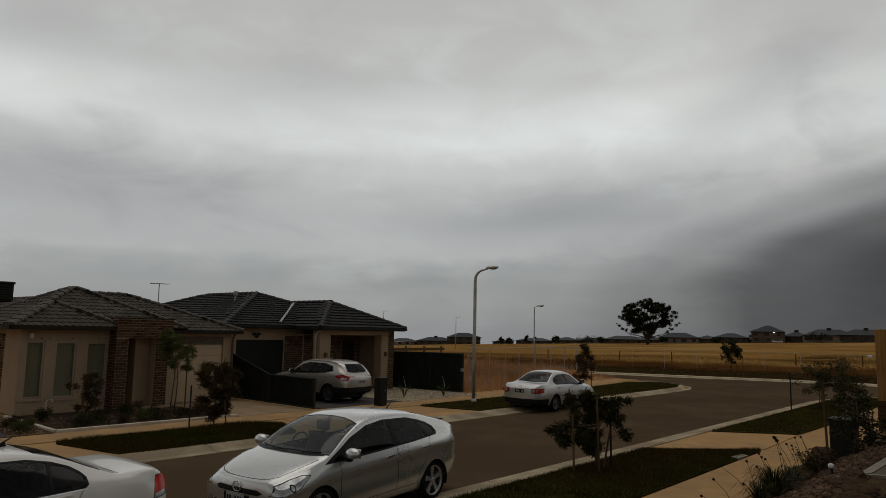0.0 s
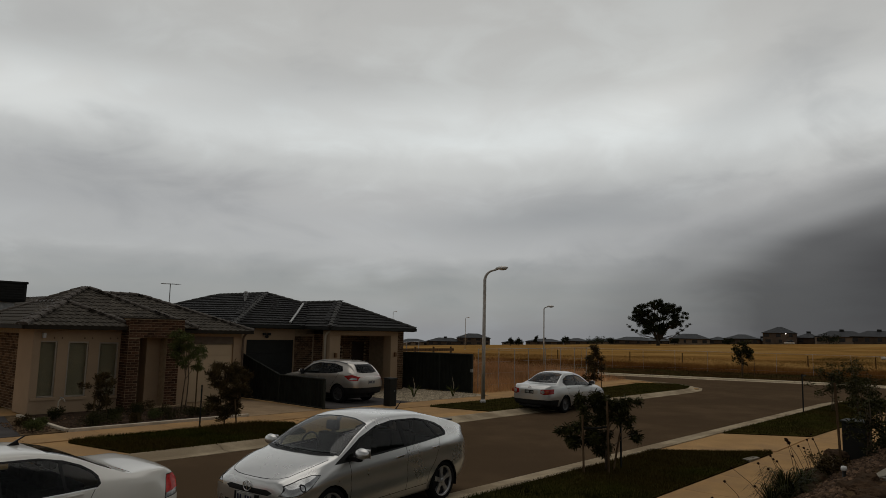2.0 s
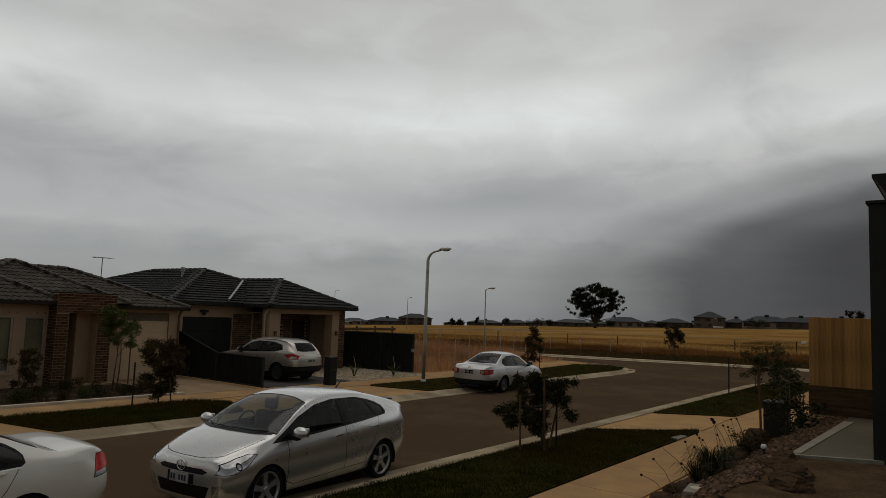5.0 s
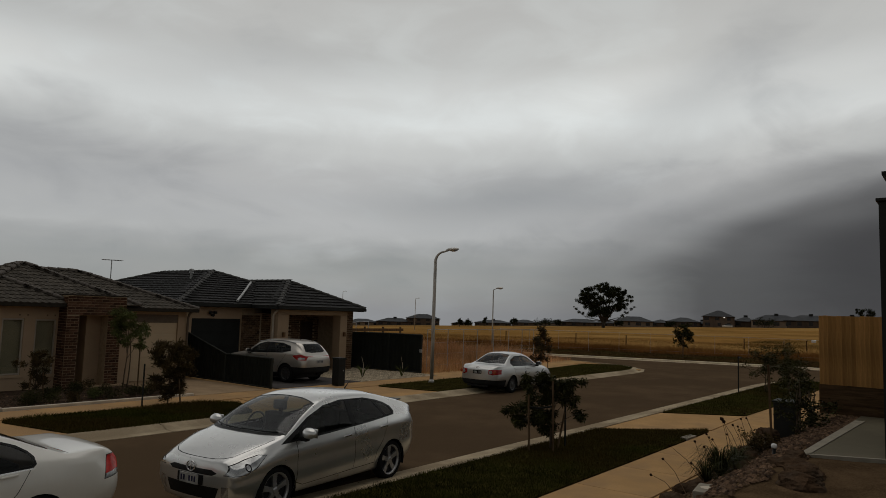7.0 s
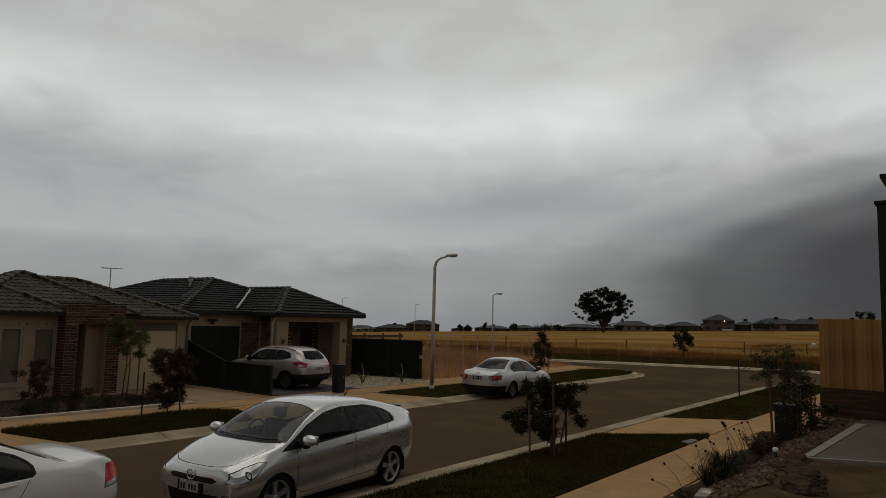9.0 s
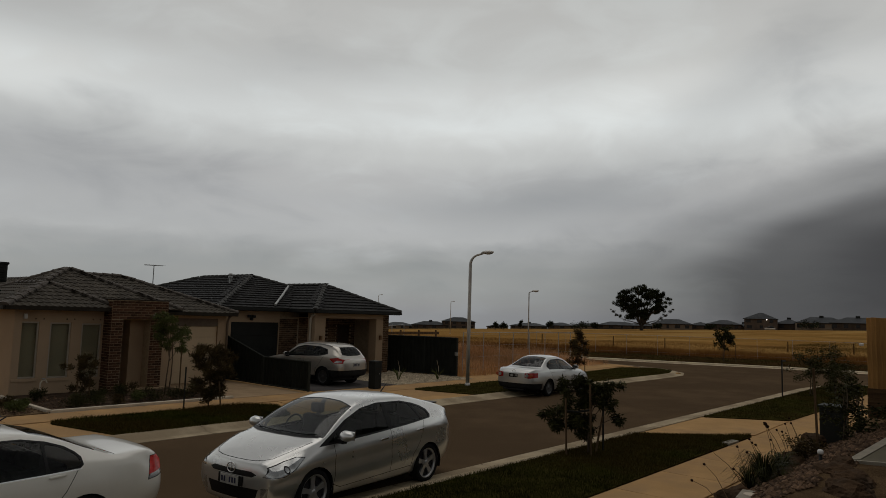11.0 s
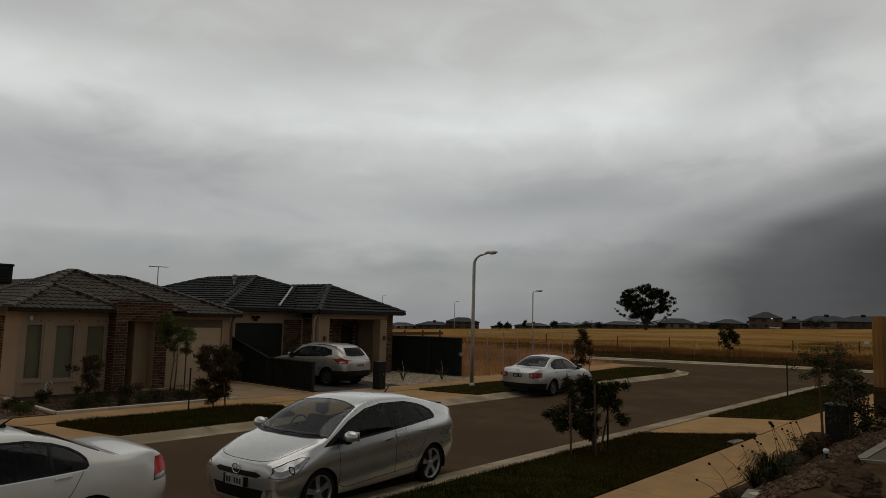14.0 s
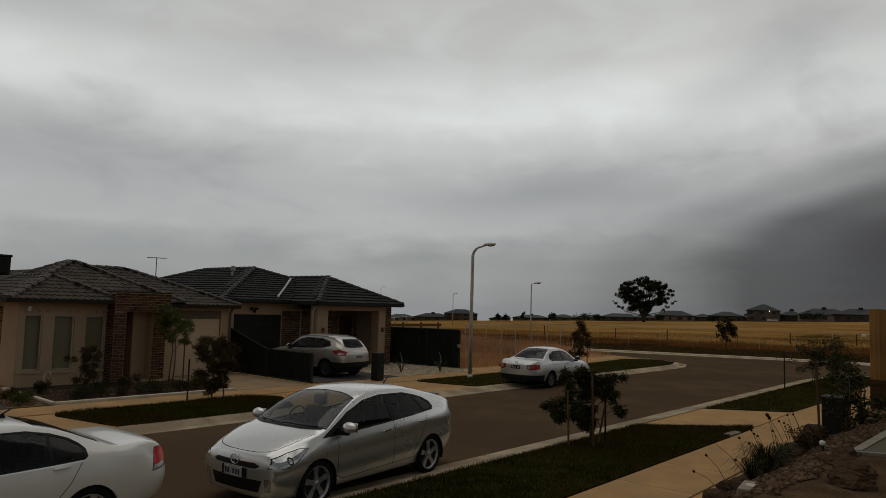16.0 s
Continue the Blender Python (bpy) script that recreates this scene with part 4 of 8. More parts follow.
# ---- rooftop things
def tv_aerial(x, y, z, h):
    a = thing("tv_aerial", "thin metal television aerial on a roof mast", "aerial", m=pose(x, y, z))
    bm = bmesh.new()
    tube(bm, [(0, 0, 0), (0, 0, h)], 0.022, 8)
    part("mast", bm, ZINC, a)
    boom = part("boom", tube(bmesh.new(), [(-0.42, 0.05, h), (0.42, -0.05, h + 0.02)], 0.016, 6), ZINC, a)
    for k in range(9):
        u = -0.4 + k * 0.1
        l = 0.16 + 0.015 * k
        part("element", tube(bmesh.new(), [(u, -l, h + 0.02), (u, l, h + 0.02)], 0.008, 5), ZINC, boom)
    return a


tv_aerial(15.2, 31.0, 3.35, 1.45)
cool = thing("evaporative_cooler", "black box-shaped evaporative cooler on the tiled roof", "air cooler", m=pose(8.72, 32.0, 3.55))
part("casing", box_bm(-0.66, 0.64, -0.6, 0.6, 0.14, 0.92, 0.09), BLACK, cool, smooth=False)
part("lid", box_bm(-0.69, 0.67, -0.63, 0.63, 0.86, 0.97, 0.05), BLACK, cool)
part("duct", box_bm(-0.3, 0.3, -0.3, 0.3, -0.45, 0.16), ZINC, cool)
for k in range(6):
    part("louvre", box_bm(-0.52, 0.5, -0.63, -0.6, 0.24 + k * 0.1, 0.29 + k * 0.1, 0.008), BLACK, cool)

# ---- fences and gate beside the houses
def metal_fence(name, label, pts, cat, mat=FENCE):
    """Sheet-metal panels between posts; pts are (x, y, height of the top)."""
    f = thing(name, label, cat, m=pose(pts[0][0], pts[0][1], 0.1))
    o = Vector((pts[0][0], pts[0][1], 0.1))
    for i, (x, y, h) in enumerate(pts):
        part("post", box_bm(x - o.x - 0.035, x - o.x + 0.035, y - o.y - 0.035, y - o.y + 0.035, 0, h + 0.03, 0.006), mat, f)
    for (xa, ya, ha), (xb, yb, hb) in zip(pts, pts[1:]):
        bm = bmesh.new()
        d = Vector((xb - xa, yb - ya))
        ln = d.length
        d.normalize()
        nrm = Vector((-d.y, d.x))
        n = max(4, int(ln / 0.1))
        lo, hi = [], []
        for k in range(n + 1):
            t = k / n
            off = 0.012 * (1 if k % 2 else -1)
            x, y = xa - o.x + (xb - xa) * t + nrm.x * off, ya - o.y + (yb - ya) * t + nrm.y * off
            lo.append(bm.verts.new((x, y, 0.04)))
            hi.append(bm.verts.new((x, y, ha + (hb - ha) * t)))
        for k in range(n):
            bm.faces.new((lo[k], lo[k + 1], hi[k + 1], hi[k]))
        bmesh.ops.solidify(bm, geom=bm.faces[:], thickness=0.004)
        part("panel", bm, mat, f)
        for z0 in (0.03,):
            part("bottom_rail", tube(bmesh.new(), [(xa - o.x, ya - o.y, z0), (xb - o.x, yb - o.y, z0)], 0.03, 6), mat, f)
        part("top_rail", tube(bmesh.new(), [(xa - o.x, ya - o.y, ha + 0.01), (xb - o.x, yb - o.y, hb + 0.01)], 0.032, 6), mat, f)
    return f


metal_fence("boundary_fence", "charcoal sheet-metal fence stepping down beside the driveway", [(15.3, 24.6, 1.7), (15.3, 22.0, 1.02), (15.3, 19.3, 1.02)], "fence")
metal_fence("side_gate", "tall charcoal sheet-metal double gate beside the house", [(23.9, 24.15, 1.72), (24.3, 22.05, 1.74), (24.55, 20.25, 1.74)], "gate")
part("latch", box_bm(0.60, 0.66, -3.95, -3.80, 0.95, 1.1, 0.01), ZINC, bpy.data.objects["side_gate"])

# ---- garden bed of the rendered house
structure(part("garden_bed", prism(bmesh.new(), [(7.0, 19.32), (12.15, 19.32), (12.15, 23.9), (7.0, 23.28)], -0.1, 0.11), SOIL), "dark garden soil")
structure(part("garden_bed", prism(bmesh.new(), [(5.9, 19.3), (6.95, 19.3), (6.95, 23.5), (6.7, 23.5)], -0.1, 0.105), MULCH), "dry mulch strip")
for nm_, a_ in (("edging", (7.0, 12.3, 19.22, 19.34, 0.0, 0.17)), ("edging", (6.92, 7.04, 19.36, 23.2, 0.0, 0.17))):
    structure(part("edging", box_bm(*a_, bevel=0.02), EDGING), "pale concrete garden edging")
structure(part("gravel_bed", prism(bmesh.new(), [(19.65, 19.25), (24.5, 19.25), (24.5, 20.2), (23.9, 24.2), (19.65, 23.4)], -0.1, 0.1), WHITE_PEBBLE), "pale pebble front yard")

# ---------------------------------------------------------------- cars
def paint(name, base, metal, rough, flake=0.0):
    return material(name, base, rough, metal=metal, dark=0.96, light=1.03, scale=2.0, coat=0.8, rough_var=0.06, grain=flake, grain_scale=900)


SILVER = paint("silver_car_paint", (0.63, 0.63, 0.61), 0.8, 0.28)
SILVER_2 = paint("pale_silver_car_paint", (0.52, 0.52, 0.50), 0.65, 0.33)
SILVER_3 = paint("champagne_car_paint", (0.50, 0.465, 0.415), 0.68, 0.33)
CAR_WHITE = paint("white_car_paint", (0.66, 0.64, 0.58), 0.0, 0.3)
TRIM = material("black_trim", (0.010, 0.010, 0.010), 0.45, dark=0.9, light=1.1, spec=0.15)
SEAM = material("panel_gap", (0.01, 0.01, 0.01), 0.9)
PLASTIC = material("charcoal_bumper_plastic", (0.02, 0.02, 0.02), 0.65, dark=0.85, light=1.15)
CAR_GLASS = glass("tinted_car_glass", (0.40, 0.42, 0.40), ior=1.35)
SCREEN = glass("windscreen_glass", (0.72, 0.79, 0.75), ior=1.62)
CABIN = material("dark_cabin", (0.035, 0.035, 0.036), 0.9, dark=0.8, light=1.2)
SEAT = material("grey_seat_cloth", (0.06, 0.058, 0.054), 0.95, dark=0.8, light=1.2)
TYRE = material("tyre_rubber", (0.016, 0.016, 0.016), 0.85, dark=0.8, light=1.3, scale=12)
ALLOY = material("alloy_rim", (0.42, 0.42, 0.42), 0.35, metal=0.7, dark=0.8, light=1.1, scale=6)
DARK_ALLOY = material("dark_alloy_rim", (0.09, 0.09, 0.09), 0.4, metal=0.6)
# near-black discs: the shade behind the spokes as colour; also headlight bezels
DARK_RIM = material("brake_shadow", (0.03, 0.03, 0.032), 0.7)
CHROME = material("chrome", (0.62, 0.62, 0.62), 0.15, metal=1.0, dark=0.95, light=1.0)
RED_BRIGHT = material("bright_red_lamp_lens", (0.55, 0.02, 0.015), 0.2, dark=0.6, light=1.2, scale=9, coat=0.2, spec=0.3)
RED_LENS = material("red_lamp_lens", (0.36, 0.014, 0.011), 0.25, dark=0.6, light=1.15, scale=9, coat=0.15, spec=0.3)
ORANGE_LENS = material("amber_lamp_lens", (0.42, 0.07, 0.02), 0.15, coat=0.7)
CLEAR_LENS = material("clear_lamp_lens", (0.45, 0.46, 0.46), 0.12, metal=0.75, dark=0.5, light=1.2, scale=5, coat=1.0)
PLATE = material("number_plate_white", (0.34, 0.34, 0.32), 0.5)
INK = material("plate_ink", (0.03, 0.03, 0.06), 0.6)


from mathutils.kdtree import KDTree


def curve(pts):
    """A smooth line through (s, value) pairs."""
    xs, ys = [p[0] for p in pts], [p[1] for p in pts]
    n = len(xs)
    sl = [(ys[i + 1] - ys[i]) / (xs[i + 1] - xs[i]) for i in range(n - 1)]
    tg = [sl[0]] + [0.0 if sl[i - 1] * sl[i] <= 0 else 2 * sl[i - 1] * sl[i] / (sl[i - 1] + sl[i]) for i in range(1, n - 1)] + [sl[-1]]

    def at(x):
        x = min(max(x, xs[0]), xs[-1])
        i = max(k for k in range(n - 1) if xs[k] <= x)
        h = xs[i + 1] - xs[i]
        t = (x - xs[i]) / h
        return (2 * t ** 3 - 3 * t ** 2 + 1) * ys[i] + (t ** 3 - 2 * t ** 2 + t) * h * tg[i] + (3 * t ** 2 - 2 * t ** 3) * ys[i + 1] + (t ** 3 - t ** 2) * h * tg[i + 1]
    return at


def car_shell(c, length, bulge, start=0.0, crease=((0.2, 0.055), (0.4, 0.192), (0.6, 0.399), (0.8, 0.669), (1.0, 1.0))):
    """The outer skin: half sections from sill to roof, mirrored, with bowed front and rear ends."""
    bm = bmesh.new()
    f = {k: curve(v) for k, v in c.items()}
    ns = 84
    ss = [length * (0.5 - 0.5 * math.cos(math.pi * k / ns)) * 0.5 + length * k / ns * 0.5 for k in range(ns + 1)]
    ss = [start + (length - start) * s / length for s in ss]
    rows = []
    for s in ss:
        zb, wb, w, zm, wk, zk, we, ze, zt = (f[k](s) for k in ("zb", "wb", "w", "zm", "wk", "zk", "we", "ze", "zt"))
        pts = [(wb * 0.84, zb), (wb * 0.96, zb + 0.01), (wb, zb + 0.05)]
        for t in (0.2, 0.4, 0.6, 0.8, 1.0):
            pts.append((wb + (w - wb) * math.sin(t * math.pi / 2), zb + 0.05 + (zm - zb - 0.05) * t))
        for t, q in crease:
            pts.append((w + (wk - w) * q, zm + (zk - zm) * t))
        for t in (0.15, 0.32, 0.5, 0.68, 0.85, 1.0):
            pts.append((wk + (we - wk) * (t ** 1.15), zk + (ze - zk) * t))
        for k in range(1, 8):
            a = k / 8 * math.pi / 2
            pts.append((we * math.cos(a) ** 0.9, ze + (zt - ze) * math.sin(a) ** 0.85))
        pts.append((0.0, zt))
        rows.append((s, pts))
    n = len(rows[0][1])
    grid = {}
    for i, (s, pts) in enumerate(rows):
        for j, (y, z) in enumerate(pts):
            for sd in (1, -1):
                if j == n - 1 and sd == -1:
                    grid[i, j, sd] = grid[i, j, 1]
                else:
                    grid[i, j, sd] = bm.verts.new((s, y * sd, z))
    for i in range(ns):
        for j in range(n - 1):
            for sd in (1, -1):
                q = [grid[i, j, sd], grid[i + 1, j, sd], grid[i + 1, j + 1, sd], grid[i, j + 1, sd]]
                bm.faces.new(q if sd == -1 else q[::-1])
    for i, sgn in ((0, -1), (ns, 1)):
        s, pts = rows[i]
        cols = 12
        wmax = max(p[0] for p in pts)
        prev = None
        for j in range(n - 1):
            y0, z = pts[j]
            line = [grid[i, j, -1]]
            for k in range(1, cols):
                y = -y0 + 2 * y0 * k / cols
                line.append(bm.verts.new((s + sgn * bulge * (y0 * y0 - y * y) / (wmax * wmax), y, z)))
            line.append(grid[i, j, 1])
            if prev:
                for k in range(cols):
                    q = [prev[k], prev[k + 1], line[k + 1], line[k]]
                    bm.faces.new(q if sgn == 1 else q[::-1])
            prev = line
        top = grid[i, n - 1, 1]
        for k in range(cols):
            q = [prev[k], prev[k + 1], top]
            bm.faces.new(q if sgn == 1 else q[::-1])
    bmesh.ops.recalc_face_normals(bm, faces=bm.faces[:])
    return bm, f


AXES = {"side": (0, 2, 1), "top": (0, 1, 2), "front": (1, 2, 0), "rear": (1, 2, 0)}


def near_view(fc, view, length):
    c = fc.calc_center_median()
    if view == "side":
        return abs(c.y) > 0.32
    if view == "top":
        return fc.normal.z > 0.12
    if view == "front":
        return c.x < 0.55
    return c.x > length - 0.6


def carve(bm, poly, view, length):
    """Cuts the skin along the outline, so that a region can be lifted out exactly."""
    u, v, w = AXES[view]
    us, vs = [p[0] for p in poly], [p[1] for p in poly]
    for i in range(len(poly)):
        p, q = poly[i - 1], poly[i]
        if math.hypot(p[0] - q[0], p[1] - q[1]) < 1e-4:
            continue
        lo = (min(p[0], q[0]) - 0.09, min(p[1], q[1]) - 0.09)
        hi = (max(p[0], q[0]) + 0.09, max(p[1], q[1]) + 0.09)
        sel = []
        for fc in bm.faces:
            c = fc.calc_center_median()
            if lo[0] < c[u] < hi[0] and lo[1] < c[v] < hi[1] and near_view(fc, view, length):
                sel.append(fc)
        if not sel:
            continue
        geom = list({x for fc in sel for x in (*fc.verts, *fc.edges)}) + sel
        co, no = Vector((0, 0, 0)), Vector((0, 0, 0))
        co[u], co[v] = p
        no[u], no[v] = q[1] - p[1], p[0] - q[0]
        bmesh.ops.bisect_plane(bm, geom=geom, dist=1e-5, plane_co=co, plane_no=no.normalized())


def circle(cs, cz, r, n=26):
    return [(cs + r * math.cos(2 * math.pi * k / n), cz + r * math.sin(2 * math.pi * k / n)) for k in range(n)]


def strip(line, w=0.009):
    """Narrow outlines along a line, one for each straight piece."""
    res = []
    for (a, b), (c, d) in zip(line, line[1:]):
        l = math.hypot(c - a, d - b)
        nx, ny = -(d - b) / l * w / 2, (c - a) / l * w / 2
        res.append([(a + nx, b + ny), (c + nx, d + ny), (c - nx, d - ny), (a - nx, b - ny)])
    return res


def wheel(parent, s, y, r, rim, spokes, outer, mat_rim=None):
    """A wheel with tyre, dished rim and spokes, facing outer (+1 or -1 along y)."""
    w = new("wheel")
    w.parent = parent
    w.empty_display_size = 0.1
    w.matrix_basis = pose(s, y, r, -90 * outer, 0, 0)
    bm = bmesh.new()
    lathe(bm, [(rim * 0.98, -0.09), (r * 0.93, -0.1), (r, -0.075), (r + 0.002, 0.0), (r, 0.075), (r * 0.93, 0.1), (rim * 1.02, 0.095), (rim * 0.97, 0.08)], 36, cap=False)
    part("tyre", bm, TYRE, w, smooth=True)
    bm = bmesh.new()
    lathe(bm, [(rim * 0.96, -0.08), (rim * 0.96, 0.02), (0.05, 0.015), (0.03, 0.016)], 32)
    part("brake_disc", bm, DARK_RIM, w)
    bm = bmesh.new()
    ring = [(rim * 0.9, 0.035), (rim * 0.9, 0.07), (rim * 1.0, 0.09), (rim * 1.02, 0.085), (rim * 1.02, 0.03)]
    n = 36
    rows = [[bm.verts.new((q * math.cos(2 * math.pi * k / n), q * math.sin(2 * math.pi * k / n), z)) for q, z in ring] for k in range(n)]
    for k in range(n):
        for j in range(len(ring)):
            bm.faces.new((rows[k][j], rows[k][(j + 1) % len(ring)], rows[(k + 1) % n][(j + 1) % len(ring)], rows[(k + 1) % n][j]))
    bmesh.ops.recalc_face_normals(bm, faces=bm.faces[:])
    part("rim", bm, mat_rim or ALLOY, w, smooth=True)
    me = None
    for k in range(spokes):
        if me is None:
            bm = bmesh.new()
            for q0, q1, h in ((0.03, 0.5, 0.034), (0.5, 0.95, 0.042)):
                vs = []
                for q, zz in ((q0, 0.072 if q0 < 0.1 else 0.058), (q1, 0.058 if q0 < 0.1 else 0.066)):
                    hw = h * (1.25 if q < 0.1 else 0.85 if q < 0.6 else 1.0)
                    vs += [bm.verts.new((q * rim, -hw, zz)), bm.verts.new((q * rim, hw, zz)), bm.verts.new((q * rim, hw, 0.03)), bm.verts.new((q * rim, -hw, 0.03))]
                for j in range(4):
                    bm.faces.new((vs[j], vs[(j + 1) % 4], vs[4 + (j + 1) % 4], vs[4 + j]))
                bm.faces.new(vs[:4][::-1]), bm.faces.new(vs[4:])
            bmesh.ops.recalc_face_normals(bm, faces=bm.faces[:])
            me = mesh_from("spoke", bm, mat_rim or ALLOY)
        ob = new("spoke", me)
        ob.parent = w
        ob.matrix_basis = pose(0, 0, 0, 0, 0, 360 / spokes * k + 20)
    bm = bmesh.new()
    lathe(bm, [(0.045, 0.03), (0.045, 0.07), (0.038, 0.078), (0.005, 0.08)], 16)
    part("hub_cap", bm, mat_rim or ALLOY, w, smooth=True)
    return w


def screen_pane(f, low, high, n=24):
    """A smooth curved pane between its lower and upper edge, just under the skin's surface."""
    bm = bmesh.new()
    lo_s, hi_s = curve([(y, s) for s, y in low]), curve([(y, s) for s, y in high])
    rows = []
    for j in range(n + 1):
        v = j / n
        row = []
        for i in range(n + 1):
            u = i / n * 2 - 1
            yl, yh = abs(u) * low[-1][1], abs(u) * high[-1][1]
            s = lo_s(yl) * (1 - v) + hi_s(yh) * v
            y = yl * (1 - v) + yh * v
            a = math.acos(min(0.995, y / f["we"](s)) ** (1 / 0.9))
            z = f["ze"](s) + (f["zt"](s) - f["ze"](s)) * math.sin(a) ** 0.85
            row.append(bm.verts.new((s, math.copysign(y, u), z - 0.006)))
        rows.append(row)
    for p, q in zip(rows, rows[1:]):
        for i in range(n):
            bm.faces.new((p[i], q[i], q[i + 1], p[i + 1]))
    bmesh.ops.recalc_face_normals(bm, faces=bm.faces[:])
    return bm


def make_car(name, label, spec, m, body_mat, group=""):
    length = spec["length"]
    bm, f = car_shell(spec["curves"], length, spec.get("bulge", 0.12), spec.get("start", 0.0), spec.get("crease", ((0.2, 0.055), (0.4, 0.192), (0.6, 0.399), (0.8, 0.669), (1.0, 1.0))))
    # the uncut skin's own normals, for clean reflections across the cuts
    bm.normal_update()
    skin_tree = KDTree(len(bm.verts))
    skin_n = [v.normal.copy() for v in bm.verts]
    for k, v in enumerate(bm.verts):
        skin_tree.insert(v.co, k)
    skin_tree.balance()

    def skin_normal(co):
        near = skin_tree.find_n(co, 7)
        n = Vector((0, 0, 0))
        for _, k, d in near:
            n += skin_n[k] / (d * d + 2e-4)
        return n.normalized()

    regions = list(spec["regions"])
    for line in spec.get("seams", ()):
        regions = [("panel_gap", "side", q, SEAM) for q in strip(line)] + regions
    for line in spec.get("top_seams", ()):
        regions = [("panel_gap", "top", q, SEAM) for q in strip(line, 0.010)] + regions
    for _, view, poly, _ in regions:
        carve(bm, poly, view, length)
    axles, r, arch = spec["axles"], spec["wheel_r"], spec["arch_r"]
    for ax in axles:
        carve(bm, circle(ax, r, arch), "side", length)
    bm.faces.ensure_lookup_table()
    groups, gone = {}, []
    for fc in bm.faces:
        c = fc.calc_center_median()
        if abs(c.y) > 0.35 and any(math.hypot(c.x - ax, c.z - r) < arch - 0.001 for ax in axles):
            gone.append(fc)
            continue
        for idx, (nm, view, poly, mat) in enumerate(regions):
            u, v, _ = AXES[view]
            if near_view(fc, view, length) and inside(c[u], c[v], poly):
                sd = 0 if view in ("top",) or nm in ("panel_gap", "grille", "lower_grille", "tailgate", "rear_window", "bonnet", "plate_recess") and not (nm == "rear_bumper" and view == "side") or (nm == "rear_bumper" and view == "rear") else (1 if c.y > 0 else -1)
                key = ("panel_gap", 0) if nm == "panel_gap" else (nm, sd, idx)
                groups.setdefault(key, (mat, []))[1].append(fc)
                break
        else:
            groups.setdefault(("body", 0), (body_mat, []))[1].append(fc)
    root = thing(name, label, "car", group, m)
    # panels cut off from the main body are parts of their own
    left, isles = set(groups["body", 0][1]), []
    while left:
        todo, isle = [left.pop()], []
        while todo:
            fc = todo.pop()
            isle.append(fc)
            for e in fc.edges:
                for g in e.link_faces:
                    if g in left:
                        left.discard(g)
                        todo.append(g)
        isles.append(isle)
    isles.sort(key=len, reverse=True)
    groups["body", 0] = (body_mat, isles[0])
    for k, isle in enumerate(isles[1:]):
        groups["body_panel", k] = (body_mat, isle)
    for key, (mat, faces) in groups.items():
        if key[0] == "windscreen" and "screen" in spec:
            part("windscreen", screen_pane(f, *spec["screen"]), mat, root, smooth=True)
            continue
        nb = bmesh.new()
        remap = {}
        for fc in faces:
            for v in fc.verts:
                if v not in remap:
                    remap[v] = nb.verts.new(v.co - (v.normal * 0.004 if mat in (CAR_GLASS, SCREEN, SEAM) else Vector((0, 0, 0))))
            try:
                nb.faces.new([remap[v] for v in fc.verts])
            except ValueError:
                pass
        normals = [skin_normal(v.co) for v in nb.verts]
        ob = part(key[0], nb, mat, root, smooth=True)
        ob.data.normals_split_custom_set_from_vertices(normals)
    # roof lining, inner pillars and door linings, just inside the painted skin
    s0, s1, zc = spec["cabin"]
    nb = bmesh.new()
    remap = {}
    skin = [(q, zc + 0.03) for k, (mt, fl) in groups.items() if k[0] in ("body", "body_panel", "window_trim") for q in fl]
    skin += [(q, 0.45) for k, (mt, fl) in groups.items() if k[0] in ("front_door", "rear_door") for q in fl]
    for fc, low in skin:
        c = fc.calc_center_median()
        if c.z > low and s0 < c.x < s1 + 0.4:
            for v in fc.verts:
                if v not in remap:
                    remap[v] = nb.verts.new(v.co - v.normal * 0.022)
            try:
                nb.faces.new([remap[v] for v in fc.verts])
            except ValueError:
                pass
    part("cabin_lining", nb, CABIN, root, smooth=True)
    bm.free()
    # underbody and arch liners
    w_in = spec["half"] - 0.24
    part("underbody", box_bm(0.62, length - 0.5, -w_in, w_in, 0.16, 0.34, 0.02), TRIM, root)
    for ax in axles:
        for sd in (1, -1):
            lb = bmesh.new()
            n = 14
            rows = [[lb.verts.new((ax + (arch + 0.005) * math.cos(math.pi * (k / n * 1.2 - 0.1)), sd * y, r + (arch + 0.005) * math.sin(math.pi * (k / n * 1.2 - 0.1)))) for y in (f["w"](ax) - 0.012, spec["half"] - 0.36)] for k in range(n + 1)]
            for a, b in zip(rows, rows[1:]):
                lb.faces.new((a[0], a[1], b[1], b[0]))
            lb.faces.new([q[1] for q in rows])
            part("arch_liner", lb, TRIM, root)
            wheel(root, ax, sd * (f["w"](ax) - 0.125), r, spec["rim"], spec["spokes"], sd, spec.get("rim_mat"))
    # cabin
    s0, s1, zc = spec["cabin"]
    wc = spec["half"] - 0.16
    part("cabin_floor", box_bm(s0, s1, -wc, wc, 0.3, zc - 0.35, 0.03), CABIN, root)
    part("dashboard", box_bm(s0 - 0.15, s0 + 0.32, -wc + 0.04, wc - 0.04, zc - 0.22, zc - 0.03, 0.05), CABIN, root)
    part("parcel_shelf", box_bm(s1 - 0.5, s1 + 0.12, -wc + 0.1, wc - 0.1, zc - 0.12, zc - 0.04, 0.02), CABIN, root)
